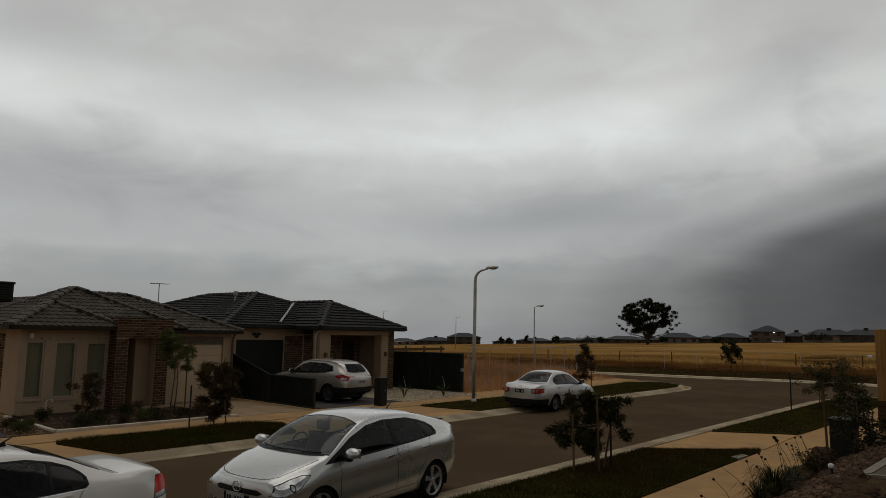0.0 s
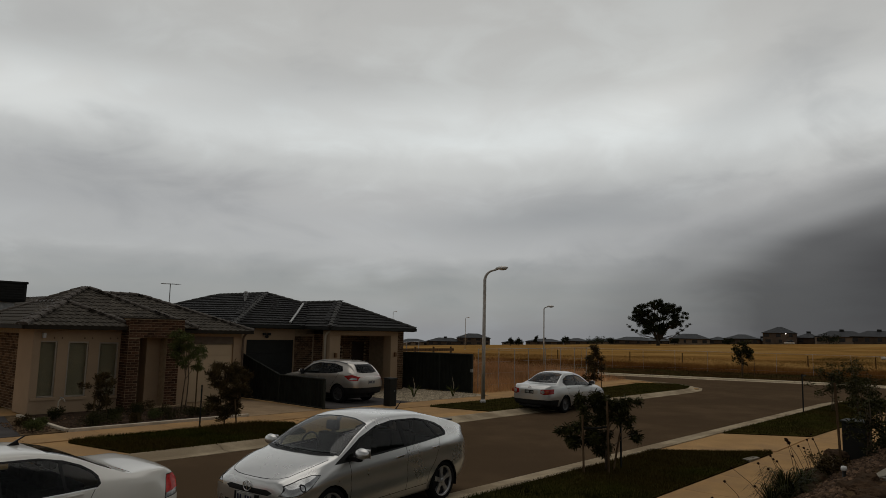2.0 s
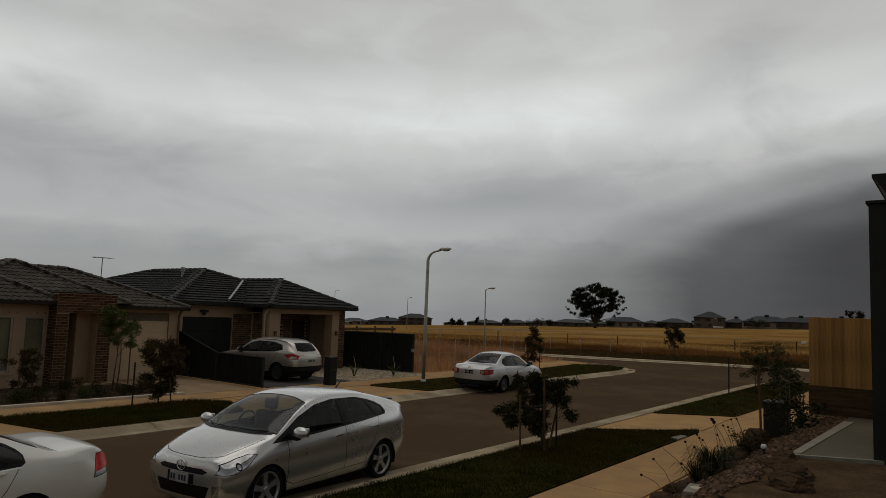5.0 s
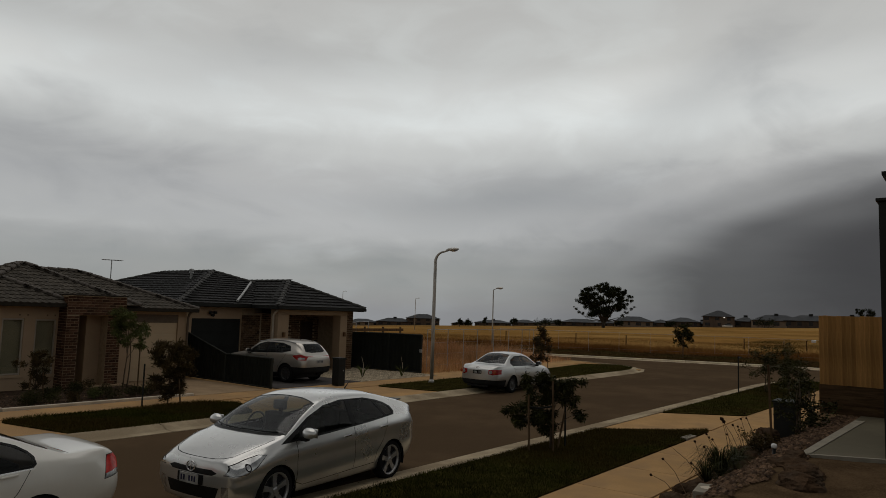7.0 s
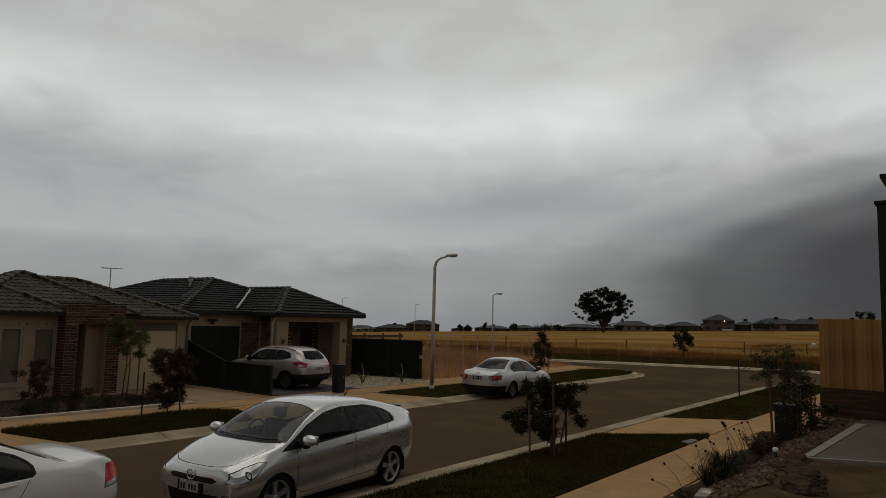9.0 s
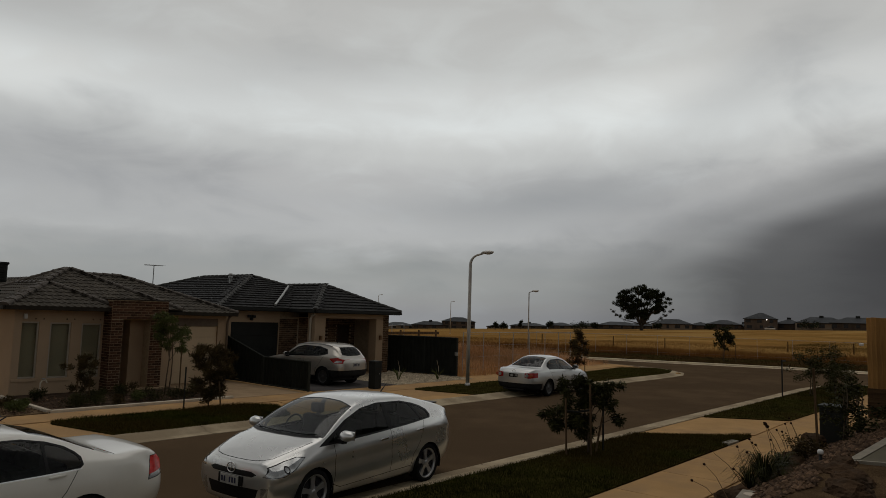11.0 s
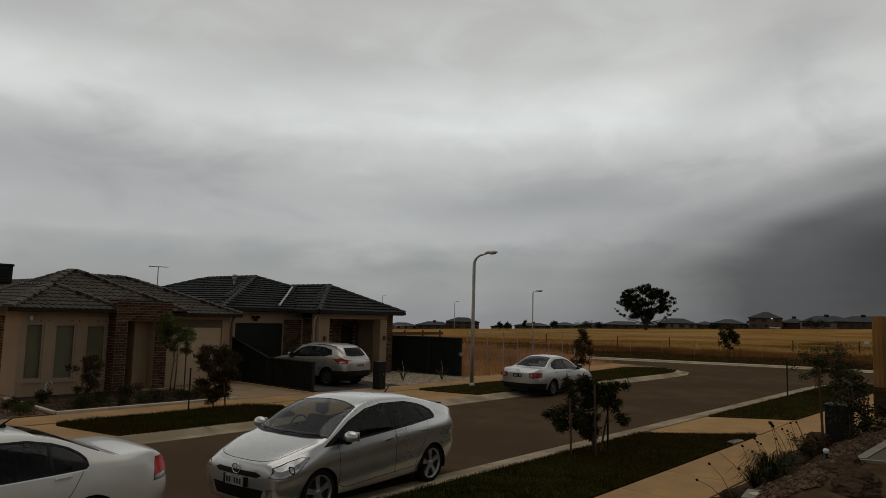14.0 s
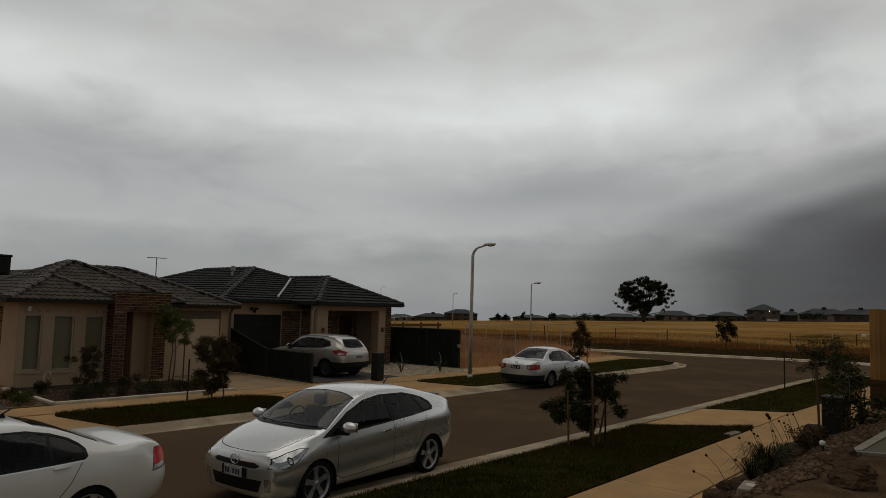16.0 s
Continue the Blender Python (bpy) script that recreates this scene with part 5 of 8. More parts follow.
    for s, n in ((s0 + 0.95, 2), (s0 + 1.85, 3)):
        for k in range(n):
            y = (-0.36, 0.36)[k] if n == 2 else (-0.42, 0, 0.42)[k]
            seat = part("seat_back", box_bm(s - 0.07, s + 0.09, y - 0.23 if n == 2 else y - 0.2, y + 0.23 if n == 2 else y + 0.2, zc - 0.45, zc + 0.12, 0.05), SEAT, root)
            part("headrest", box_bm(s + 0.0, s + 0.1, y - 0.12, y + 0.12, zc + 0.14, zc + 0.30, 0.04), SEAT, seat)
    sw = bmesh.new()
    ring = [Vector((s0 + 0.5 + 0.06 * math.sin(a), 0.36 + 0.18 * math.cos(a), zc - 0.02 + 0.17 * math.sin(a))) for a in [2 * math.pi * k / 20 for k in range(21)]]
    part("steering_wheel", tube(sw, ring, 0.016, 6), TRIM, root)
    return root, f


def plate(root, s, z, sgn, y=0.0, tilt=0.0, w=0.37, h=0.13, base=None, ink=None):
    p = part("number_plate", box_bm(-0.006, 0.006, -w / 2, w / 2, -h / 2, h / 2, 0.004), base or PLATE, root)
    p.matrix_basis = pose(s, y, z, 0, tilt, 0)
    for k in range(6):
        if k == 3 and w > 0.36:
            continue
        yy = -w * 0.38 + k * w * 0.145
        part("plate_mark", box_bm(-0.008 if sgn < 0 else 0.0062, -0.0062 if sgn < 0 else 0.008, yy - 0.0, yy + 0.034, -0.036, 0.036), ink or INK, p)
    return p


def handle(root, s, y, z, mat):
    h = part("door_handle", box_bm(-0.095, 0.095, -0.014, 0.014, -0.014, 0.014, 0.012), mat, root)
    h.matrix_basis = pose(s, y, z, 0, -4, 0)


def mirror(root, s, y, z, mat, sd):
    bm = bmesh.new()
    bmesh.ops.create_icosphere(bm, subdivisions=3, radius=1.0)
    for v in bm.verts:
        x = v.co.x
        v.co = Vector((x * (0.08 if x < 0 else 0.055), v.co.y * 0.125, v.co.z * 0.076 * (1 - 0.25 * v.co.y * 0) + v.co.x * 0.01))
    mi = part("door_mirror", bm, mat, root, smooth=True)
    mi.matrix_basis = pose(s, y + sd * 0.11, z + 0.05)
    part("mirror_foot", box_bm(-0.045, 0.045, min(-sd * 0.16, -sd * 0.02), max(-sd * 0.16, -sd * 0.02), -0.115, -0.045, 0.015), TRIM, mi)
    part("mirror_glass", box_bm(0.052, 0.058, -0.11, 0.11, -0.065, 0.065, 0.004), CHROME, mi)


def badge(root, s, y, z, sgn, r=0.05):
    bm = bmesh.new()
    pts = [(0, r * 1.25 * math.cos(2 * math.pi * k / 20), r * math.sin(2 * math.pi * k / 20)) for k in range(21)]
    tube(bm, pts, 0.009, 6, cap=False)
    tube(bm, [(0, 0, -r), (0, 0, r)], 0.008, 6)
    b = part("badge", bm, CHROME, root, smooth=True)
    b.matrix_basis = pose(s, y, z)


def aerial_fin(root, s, z, h, lean):
    part("roof_aerial", tube(bmesh.new(), [(s, 0, z), (s + lean, 0, z + h)], [0.012, 0.004], 6), TRIM, root)


# ---- silver liftback
C1 = {"zb": [(0, 0.22), (0.3, 0.18), (1.5, 0.2), (3.2, 0.2), (4.1, 0.26), (4.46, 0.36)],
      "wb": [(0, 0.52), (0.15, 0.66), (0.5, 0.78), (2, 0.81), (3.8, 0.79), (4.3, 0.70), (4.46, 0.56)],
      "w": [(0, 0.62), (0.1, 0.745), (0.3, 0.83), (0.8, 0.866), (2, 0.872), (3.5, 0.872), (4.1, 0.84), (4.32, 0.76), (4.46, 0.62)],
      "zm": [(0, 0.44), (0.5, 0.52), (2, 0.55), (4, 0.62), (4.46, 0.60)],
      "wk": [(0, 0.58), (0.1, 0.70), (0.3, 0.785), (0.8, 0.825), (1.3, 0.82), (3, 0.815), (4.0, 0.785), (4.3, 0.70), (4.46, 0.58)],
      "zk": [(0, 0.57), (0.12, 0.645), (0.5, 0.765), (1.0, 0.86), (1.35, 0.905), (2, 0.95), (3, 1.01), (3.8, 1.06), (4.2, 1.04), (4.46, 0.80)],
      "we": [(0, 0.46), (0.12, 0.58), (0.5, 0.70), (0.85, 0.77), (1.08, 0.775), (1.6, 0.69), (2.0, 0.63), (2.5, 0.605), (3, 0.60), (3.7, 0.60), (4.1, 0.64), (4.32, 0.66), (4.46, 0.54)],
      "ze": [(0, 0.64), (0.12, 0.725), (0.5, 0.835), (0.85, 0.915), (1.08, 0.955), (1.6, 1.235), (2.0, 1.365), (2.4, 1.402), (3, 1.388), (3.6, 1.292), (4.1, 1.175), (4.32, 1.105), (4.46, 0.89)],
      "zt": [(0, 0.67), (0.1, 0.75), (0.5, 0.90), (0.85, 0.985), (1.02, 1.02), (1.6, 1.315), (1.9, 1.425), (2.2, 1.482), (2.5, 1.49), (3.2, 1.443), (3.8, 1.325), (4.2, 1.225), (4.33, 1.165), (4.46, 0.92)]}
R1 = [("windscreen", "top", [(0.98, 0.0), (1.01, -0.4), (1.14, -0.75), (1.5, -0.68), (1.86, -0.605), (1.93, -0.3), (1.95, 0), (1.93, 0.3), (1.86, 0.605), (1.5, 0.68), (1.14, 0.75), (1.01, 0.4)], SCREEN),
      ("rear_window", "top", [(3.3, -0.5), (3.3, 0.5), (4.08, 0.52), (4.08, -0.52)], CAR_GLASS),
      ("quarter_glass", "side", [(1.20, 0.935), (1.40, 0.95), (1.40, 1.05)], CAR_GLASS),
      ("front_window", "side", [(1.46, 0.955), (1.46, 1.085), (1.70, 1.22), (2.05, 1.335), (2.52, 1.362), (2.52, 0.995)], CAR_GLASS),
      ("rear_side_window", "side", [(2.60, 1.0), (2.60, 1.362), (3.0, 1.342), (3.20, 1.30), (3.36, 1.075), (3.33, 1.045)], CAR_GLASS),
      ("rear_quarter_glass", "side", [(3.42, 1.065), (3.26, 1.285), (3.45, 1.24), (3.58, 1.17), (3.61, 1.10), (3.58, 1.075)], CAR_GLASS),
      ("window_trim", "side", [(1.02, 0.905), (1.6, 1.205), (2.0, 1.335), (2.4, 1.382), (3.0, 1.365), (3.3, 1.308), (3.5, 1.25), (3.63, 1.18), (3.66, 1.10), (3.62, 1.05), (3.0, 1.0), (2.0, 0.945)], TRIM),
      ("headlight_reflector", "side", circle(0.34, 0.690, 0.032, 10), CHROME),
      ("headlight_bezel", "side", circle(0.34, 0.690, 0.050, 12), DARK_RIM),
      ("headlight", "side", [(0.08, 0.60), (0.30, 0.615), (0.48, 0.69), (0.69, 0.81), (0.57, 0.82), (0.36, 0.778), (0.14, 0.712)], CLEAR_LENS),
      ("headlight_surround", "side", [(0.08, 0.593), (0.30, 0.608), (0.49, 0.683), (0.71, 0.818), (0.57, 0.827), (0.36, 0.785), (0.13, 0.718)], TRIM),
      ("grille", "front", [(-0.38, 0.645), (0.38, 0.645), (0.48, 0.61), (0.40, 0.575), (-0.40, 0.575), (-0.48, 0.61)], TRIM),
      ("lower_grille", "front", [(-0.52, 0.43), (0.52, 0.43), (0.45, 0.27), (-0.45, 0.27)], TRIM),
      ("fog_lamp", "front", [(0.56, 0.45), (0.68, 0.46), (0.66, 0.30), (0.55, 0.28)], CLEAR_LENS),
      ("fog_lamp", "front", [(-0.56, 0.45), (-0.68, 0.46), (-0.66, 0.30), (-0.55, 0.28)], CLEAR_LENS),
      ("tail_light", "side", [(4.14, 1.10), (4.30, 1.05), (4.46, 0.86), (4.46, 0.70), (4.36, 0.74), (4.22, 0.95)], CLEAR_LENS),
      ("fuel_flap", "side", circle(3.88, 0.93, 0.075, 14), SILVER),
      ("front_door", "side", [(1.30, 0.36), (1.30, 0.925), (2.555, 0.99), (2.555, 0.33), (1.45, 0.3)], SILVER),
      ("rear_door", "side", [(2.565, 0.33), (2.565, 0.995), (3.43, 1.03), (3.30, 0.70), (3.12, 0.52), (3.1, 0.34)], SILVER),
      ("bonnet", "top", [(0.16, -0.40), (0.30, -0.58), (0.8, -0.70), (0.98, -0.71), (0.95, 0), (0.98, 0.71), (0.8, 0.70), (0.30, 0.58), (0.16, 0.40), (0.12, 0)], SILVER)]


def short_ends(x):
    """The short nose and tail of the liftback."""
    return 1.0 - (1.0 - x) * 0.84 if x < 1.0 else 3.7 + (x - 3.7) * 0.95 if x > 3.7 else x


C1 = {k: [(short_ends(s), v) for s, v in pts] for k, pts in C1.items()}
R1 = [(n, vw, [(short_ends(a), b) for a, b in poly] if vw in ("side", "top") else poly, mt) for n, vw, poly, mt in R1]
SPEC1 = {"crease": ((0.2, 0.16), (0.4, 0.14), (0.58, 0.03), (0.62, 0.0), (0.66, 0.07), (0.8, 0.42), (1.0, 1.0)), "length": 4.42, "half": 0.872, "start": 0.262, "bulge": 0.09, "curves": C1, "regions": R1, "axles": (0.94, 3.545), "wheel_r": 0.312, "arch_r": 0.345, "rim": 0.243, "spokes": 5,
         "cabin": (1.12, 3.55, 1.02), "screen": ([(0.965, 0.0), (0.995, 0.4), (1.13, 0.758)], [(1.965, 0.0), (1.945, 0.3), (1.87, 0.613)]),
         "seams": [[(1.30, 0.925), (1.30, 0.36), (1.45, 0.3), (2.56, 0.33), (3.1, 0.34), (3.12, 0.52), (3.30, 0.70), (3.43, 1.03)], [(2.56, 0.99), (2.56, 0.33)]],
         "top_seams": [[(0.268, 0), (0.272, -sd * 0.18), (0.288, -sd * 0.34), (0.325, -sd * 0.47), (0.40, -sd * 0.57), (0.60, -sd * 0.645), (0.832, -sd * 0.70), (0.984, -sd * 0.71)] for sd in (1, -1)]}
CAR1, f1 = make_car("liftback_car", "silver five-door liftback car parked at the kerb", SPEC1, pose(5.38, 8.64, 0.0, 0, 0, 5.8) @ Matrix.Scale(1.04, 4), SILVER)
part("plate_holder", box_bm(0.165, 0.213, -0.25, 0.25, 0.435, 0.565, 0.01), TRIM, CAR1)
plate(CAR1, 0.156, 0.50, -1)
badge(CAR1, 0.178, 0, 0.655, -1, 0.065)
for sd in (1, -1):
    mirror(CAR1, 1.38, sd * 0.87, 0.985, SILVER, sd)
    handle(CAR1, 2.36, sd * 0.874, 0.86, CHROME)
    handle(CAR1, 3.28, sd * 0.870, 0.90, CHROME)
aerial_fin(CAR1, 3.26, 1.44, 0.13, 0.15)
part("rear_spoiler", box_bm(4.02, 4.22, -0.52, 0.52, 1.215, 1.237, 0.01), TRIM, CAR1)


def screen_point(f, s, y, lift=0.0):
    """A point on the skin above the belt at length s and breadth y."""
    a = math.acos(min(0.995, abs(y) / f["we"](s)) ** (1 / 0.9))
    return (s, y, f["ze"](s) + (f["zt"](s) - f["ze"](s)) * math.sin(a) ** 0.85 + lift)


foot = curve([(0.0, 0.965), (0.4, 0.995), (0.758, 1.13)])
bm = bmesh.new()
cowl = [(screen_point(f1, foot(abs(y)) - 0.012, y, 0.006), screen_point(f1, foot(abs(y)) + 0.055, y, 0.002)) for y in [-0.70 + 0.1 * k for k in range(15)]]
rows = [[bm.verts.new(p) for p in pair] for pair in cowl]
for a_, b_ in zip(rows, rows[1:]):
    bm.faces.new((a_[0], a_[1], b_[1], b_[0]))
part("cowl", bm, TRIM, CAR1, smooth=True)
for y0, y1 in ((-0.62, 0.02), (-0.02, 0.60)):
    part("wiper", tube(bmesh.new(), [screen_point(f1, foot(abs(y0 + (y1 - y0) * k / 5)) + 0.05 + 0.02 * k / 5, y0 + (y1 - y0) * k / 5, 0.016) for k in range(6)], 0.010, 5), TRIM, CAR1)

# ---- silver sedan across the street
C2 = {"zb": [(0, 0.24), (0.3, 0.19), (1.5, 0.2), (3.2, 0.2), (4.1, 0.25), (4.55, 0.32)],
      "wb": [(0, 0.55), (0.15, 0.68), (0.5, 0.80), (2, 0.83), (3.9, 0.81), (4.4, 0.74), (4.55, 0.64)],
      "w": [(0, 0.60), (0.1, 0.74), (0.4, 0.85), (0.9, 0.888), (2, 0.89), (3.6, 0.89), (4.2, 0.86), (4.44, 0.80), (4.55, 0.70)],
      "zm": [(0, 0.48), (0.5, 0.55), (2, 0.58), (4, 0.62), (4.55, 0.55)],
      "wk": [(0, 0.56), (0.1, 0.69), (0.4, 0.80), (0.9, 0.84), (3, 0.85), (4.0, 0.83), (4.4, 0.77), (4.55, 0.67)],
      "zk": [(0, 0.58), (0.12, 0.64), (0.5, 0.75), (1.0, 0.85), (1.4, 0.90), (2.5, 0.94), (3.6, 0.97), (4.2, 0.96), (4.55, 0.82)],
      "we": [(0, 0.50), (0.12, 0.62), (0.5, 0.74), (1.0, 0.79), (1.35, 0.77), (2.0, 0.62), (2.4, 0.58), (3, 0.58), (3.5, 0.63), (3.95, 0.77), (4.3, 0.76), (4.55, 0.64)],
      "ze": [(0, 0.63), (0.12, 0.69), (0.5, 0.80), (1.0, 0.90), (1.35, 0.945), (2.0, 1.28), (2.4, 1.365), (3, 1.35), (3.4, 1.22), (3.75, 1.06), (3.95, 1.005), (4.3, 1.0), (4.55, 0.88)],
      "zt": [(0, 0.65), (0.1, 0.72), (0.5, 0.85), (1.0, 0.955), (1.25, 1.0), (2.0, 1.38), (2.4, 1.455), (2.8, 1.455), (3.2, 1.37), (3.6, 1.18), (3.88, 1.045), (4.3, 1.03), (4.5, 0.99), (4.55, 0.90)]}
R2 = [("windscreen", "top", [(1.22, 0.0), (1.28, -0.4), (1.42, -0.68), (2.2, -0.54), (2.26, 0), (2.2, 0.54), (1.42, 0.68), (1.28, 0.4)], SCREEN),
      ("rear_window", "top", [(3.08, -0.48), (3.05, 0), (3.08, 0.48), (3.76, 0.64), (3.82, 0), (3.76, -0.64)], CAR_GLASS),
      ("front_window", "side", [(1.55, 0.955), (2.05, 1.25), (2.4, 1.32), (2.46, 1.32), (2.46, 0.975)], CAR_GLASS),
      ("rear_side_window", "side", [(2.54, 0.98), (2.54, 1.32), (3.0, 1.30), (3.3, 1.19), (3.45, 1.08), (3.40, 1.01)], CAR_GLASS),
      ("window_trim", "side", [(1.42, 0.935), (2.02, 1.275), (2.4, 1.345), (3.0, 1.325), (3.33, 1.21), (3.50, 1.08), (3.44, 0.985)], TRIM),
      ("headlight", "side", [(0.04, 0.56), (0.35, 0.60), (0.48, 0.74), (0.10, 0.68)], CLEAR_LENS),
      ("tail_light", "rear", [(0.46, 0.87), (0.82, 0.89), (0.84, 0.72), (0.62, 0.68), (0.46, 0.72)], RED_LENS),
      ("tail_light", "rear", [(-0.46, 0.87), (-0.82, 0.89), (-0.84, 0.72), (-0.62, 0.68), (-0.46, 0.72)], RED_LENS),
      ("plate_recess", "rear", [(-0.36, 0.85), (0.36, 0.85), (0.34, 0.70), (-0.34, 0.70)], SILVER_3),
      ("rear_bumper", "rear", [(-0.9, 0.50), (0.9, 0.50), (0.9, 0.1), (-0.9, 0.1)], PLASTIC),
      ("front_door", "side", [(1.45, 0.36), (1.45, 0.93), (2.49, 0.965), (2.49, 0.33), (1.6, 0.3)], SILVER_2),
      ("rear_door", "side", [(2.50, 0.33), (2.50, 0.97), (3.42, 0.985), (3.25, 0.70), (3.05, 0.52), (3.0, 0.34)], SILVER_2)]
SPEC2 = {"length": 4.55, "half": 0.89, "bulge": 0.1, "curves": C2, "regions": R2, "axles": (0.9, 3.48), "wheel_r": 0.316, "arch_r": 0.352, "rim": 0.215, "spokes": 10, "rim_mat": DARK_ALLOY,
         "cabin": (1.35, 3.3, 1.0),
         "seams": [[(1.45, 0.93), (1.45, 0.36), (1.6, 0.3), (2.5, 0.33), (3.0, 0.34), (3.05, 0.52), (3.25, 0.70), (3.43, 0.985)], [(2.495, 0.965), (2.495, 0.33)]],
         "top_seams": [[(3.9, -0.72), (3.86, 0), (3.9, 0.72)]]}
CAR2, f2 = make_car("sedan_car", "pale silver four-door sedan parked by the verge", SPEC2, pose(25.67, 14.84, 0.0, 0, 0, 182.5), SILVER_2)
plate(CAR2, 4.645, 0.775, 1, base=TRIM, ink=PLATE)
badge(CAR2, 4.60, 0, 0.93, 1, 0.045)
part("bumper_vent", box_bm(4.50, 4.63, -0.45, 0.45, 0.24, 0.30, 0.02), TRIM, CAR2)
for sd in (1, -1):
    mirror(CAR2, 1.62, sd * 0.87, 0.98, SILVER_2, sd)
    handle(CAR2, 2.30, sd * 0.875, 0.86, SILVER_2)
    handle(CAR2, 3.22, sd * 0.872, 0.88, SILVER_2)
    for k, (y, zr) in enumerate(((0.58, 0.79), (0.73, 0.79))):
        bm = bmesh.new()
        lathe(bm, [(0.062, 0), (0.062, 0.012), (0.045, 0.016), (0.01, 0.018)], 18)
        o = part("lamp_ring", bm, PLATE if k == 0 else ORANGE_LENS, CAR2)
        o.matrix_basis = pose(4.635 - 0.05 * k, sd * y, zr, 0, 90, sd * 14)

# ---- champagne crossover in the driveway
C3 = {"zb": [(0, 0.28), (0.3, 0.23), (1.5, 0.25), (3.2, 0.25), (4.0, 0.3), (4.33, 0.38)],
      "wb": [(0, 0.58), (0.15, 0.70), (0.5, 0.82), (2, 0.85), (3.7, 0.84), (4.15, 0.78), (4.33, 0.68)],
      "w": [(0, 0.62), (0.1, 0.74), (0.4, 0.85), (0.9, 0.89), (2, 0.89), (3.5, 0.892), (4.0, 0.87), (4.22, 0.82), (4.33, 0.74)],
      "zm": [(0, 0.55), (0.5, 0.63), (2, 0.65), (4, 0.70), (4.33, 0.65)],
      "wk": [(0, 0.58), (0.1, 0.69), (0.4, 0.80), (0.9, 0.85), (3, 0.86), (3.8, 0.84), (4.15, 0.78), (4.33, 0.70)],
      "zk": [(0, 0.68), (0.12, 0.75), (0.5, 0.86), (1.0, 0.95), (1.4, 1.0), (2.5, 1.05), (3.4, 1.11), (4.0, 1.13), (4.33, 0.92)],
      "we": [(0, 0.52), (0.12, 0.64), (0.5, 0.76), (1.0, 0.80), (1.3, 0.78), (1.9, 0.66), (2.3, 0.62), (3.2, 0.61), (3.8, 0.62), (4.1, 0.66), (4.33, 0.64)],
      "ze": [(0, 0.74), (0.12, 0.80), (0.5, 0.91), (1.0, 1.0), (1.3, 1.045), (1.9, 1.40), (2.3, 1.50), (3.2, 1.49), (3.8, 1.40), (4.1, 1.20), (4.33, 0.98)],
      "zt": [(0, 0.76), (0.1, 0.83), (0.5, 0.96), (1.0, 1.06), (1.2, 1.10), (1.9, 1.50), (2.3, 1.60), (3.2, 1.60), (3.75, 1.53), (3.95, 1.45), (4.15, 1.22), (4.33, 1.0)]}
R3 = [("windscreen", "top", [(1.16, 0.0), (1.22, -0.4), (1.36, -0.69), (2.08, -0.58), (2.14, 0), (2.08, 0.58), (1.36, 0.69), (1.22, 0.4)], SCREEN),
      ("rear_window", "rear", [(-0.56, 1.17), (-0.46, 1.45), (0.46, 1.45), (0.56, 1.17), (0.3, 1.13), (-0.3, 1.13)], CAR_GLASS),
      ("front_window", "side", [(1.55, 1.05), (1.98, 1.37), (2.3, 1.45), (2.45, 1.45), (2.45, 1.085)], CAR_GLASS),
      ("rear_side_window", "side", [(2.53, 1.09), (2.53, 1.45), (3.1, 1.44), (3.5, 1.35), (3.62, 1.20), (3.3, 1.13)], CAR_GLASS),
      ("window_trim", "side", [(1.40, 1.025), (1.95, 1.395), (2.3, 1.475), (3.1, 1.465), (3.55, 1.365), (3.68, 1.19), (3.3, 1.105)], TRIM),
      ("headlight", "side", [(0.04, 0.66), (0.40, 0.74), (0.55, 0.87), (0.10, 0.78)], CLEAR_LENS),
      ("reverse_lens", "side", [(4.02, 0.90), (4.14, 0.97), (4.30, 0.955), (4.30, 0.905), (4.12, 0.885)], CLEAR_LENS),
      ("tail_light", "side", [(3.78, 1.02), (4.12, 1.08), (4.34, 1.00), (4.34, 0.86), (4.05, 0.86)], RED_LENS),
      ("rear_bumper", "side", [(3.9, 0.58), (4.5, 0.60), (4.5, 0.2), (3.85, 0.2), (3.85, 0.5)], PLASTIC),
      ("rear_bumper", "rear", [(-0.9, 0.60), (0.9, 0.60), (0.9, 0.2), (-0.9, 0.2)], PLASTIC),
      ("sill_cladding", "side", [(1.25, 0.36), (3.2, 0.36), (3.2, 0.2), (1.25, 0.2)], PLASTIC),
      ("front_door", "side", [(1.4, 0.40), (1.4, 1.02), (2.48, 1.075), (2.48, 0.37)], SILVER_3),
      ("rear_door", "side", [(2.49, 0.37), (2.49, 1.08), (3.5, 1.12), (3.32, 0.85), (3.12, 0.62), (3.05, 0.38)], SILVER_3)]
SPEC3 = {"length": 4.33, "half": 0.89, "bulge": 0.1, "curves": C3, "regions": R3, "axles": (0.86, 3.49), "rim_mat": DARK_ALLOY, "wheel_r": 0.345, "arch_r": 0.39, "rim": 0.235, "spokes": 10,
         "cabin": (1.3, 3.5, 1.12),
         "seams": [[(1.4, 1.02), (1.4, 0.37), (2.48, 0.37), (3.05, 0.38), (3.12, 0.62), (3.32, 0.85), (3.5, 1.12)], [(2.485, 1.08), (2.485, 0.37)]], "top_seams": []}
CAR3, f3 = make_car("crossover_car", "champagne silver crossover car nosed into the driveway", SPEC3, pose(17.35, 24.2, 0.1, 0, 0, -82), SILVER_3)
plate(CAR3, 4.432, 0.80, 1)
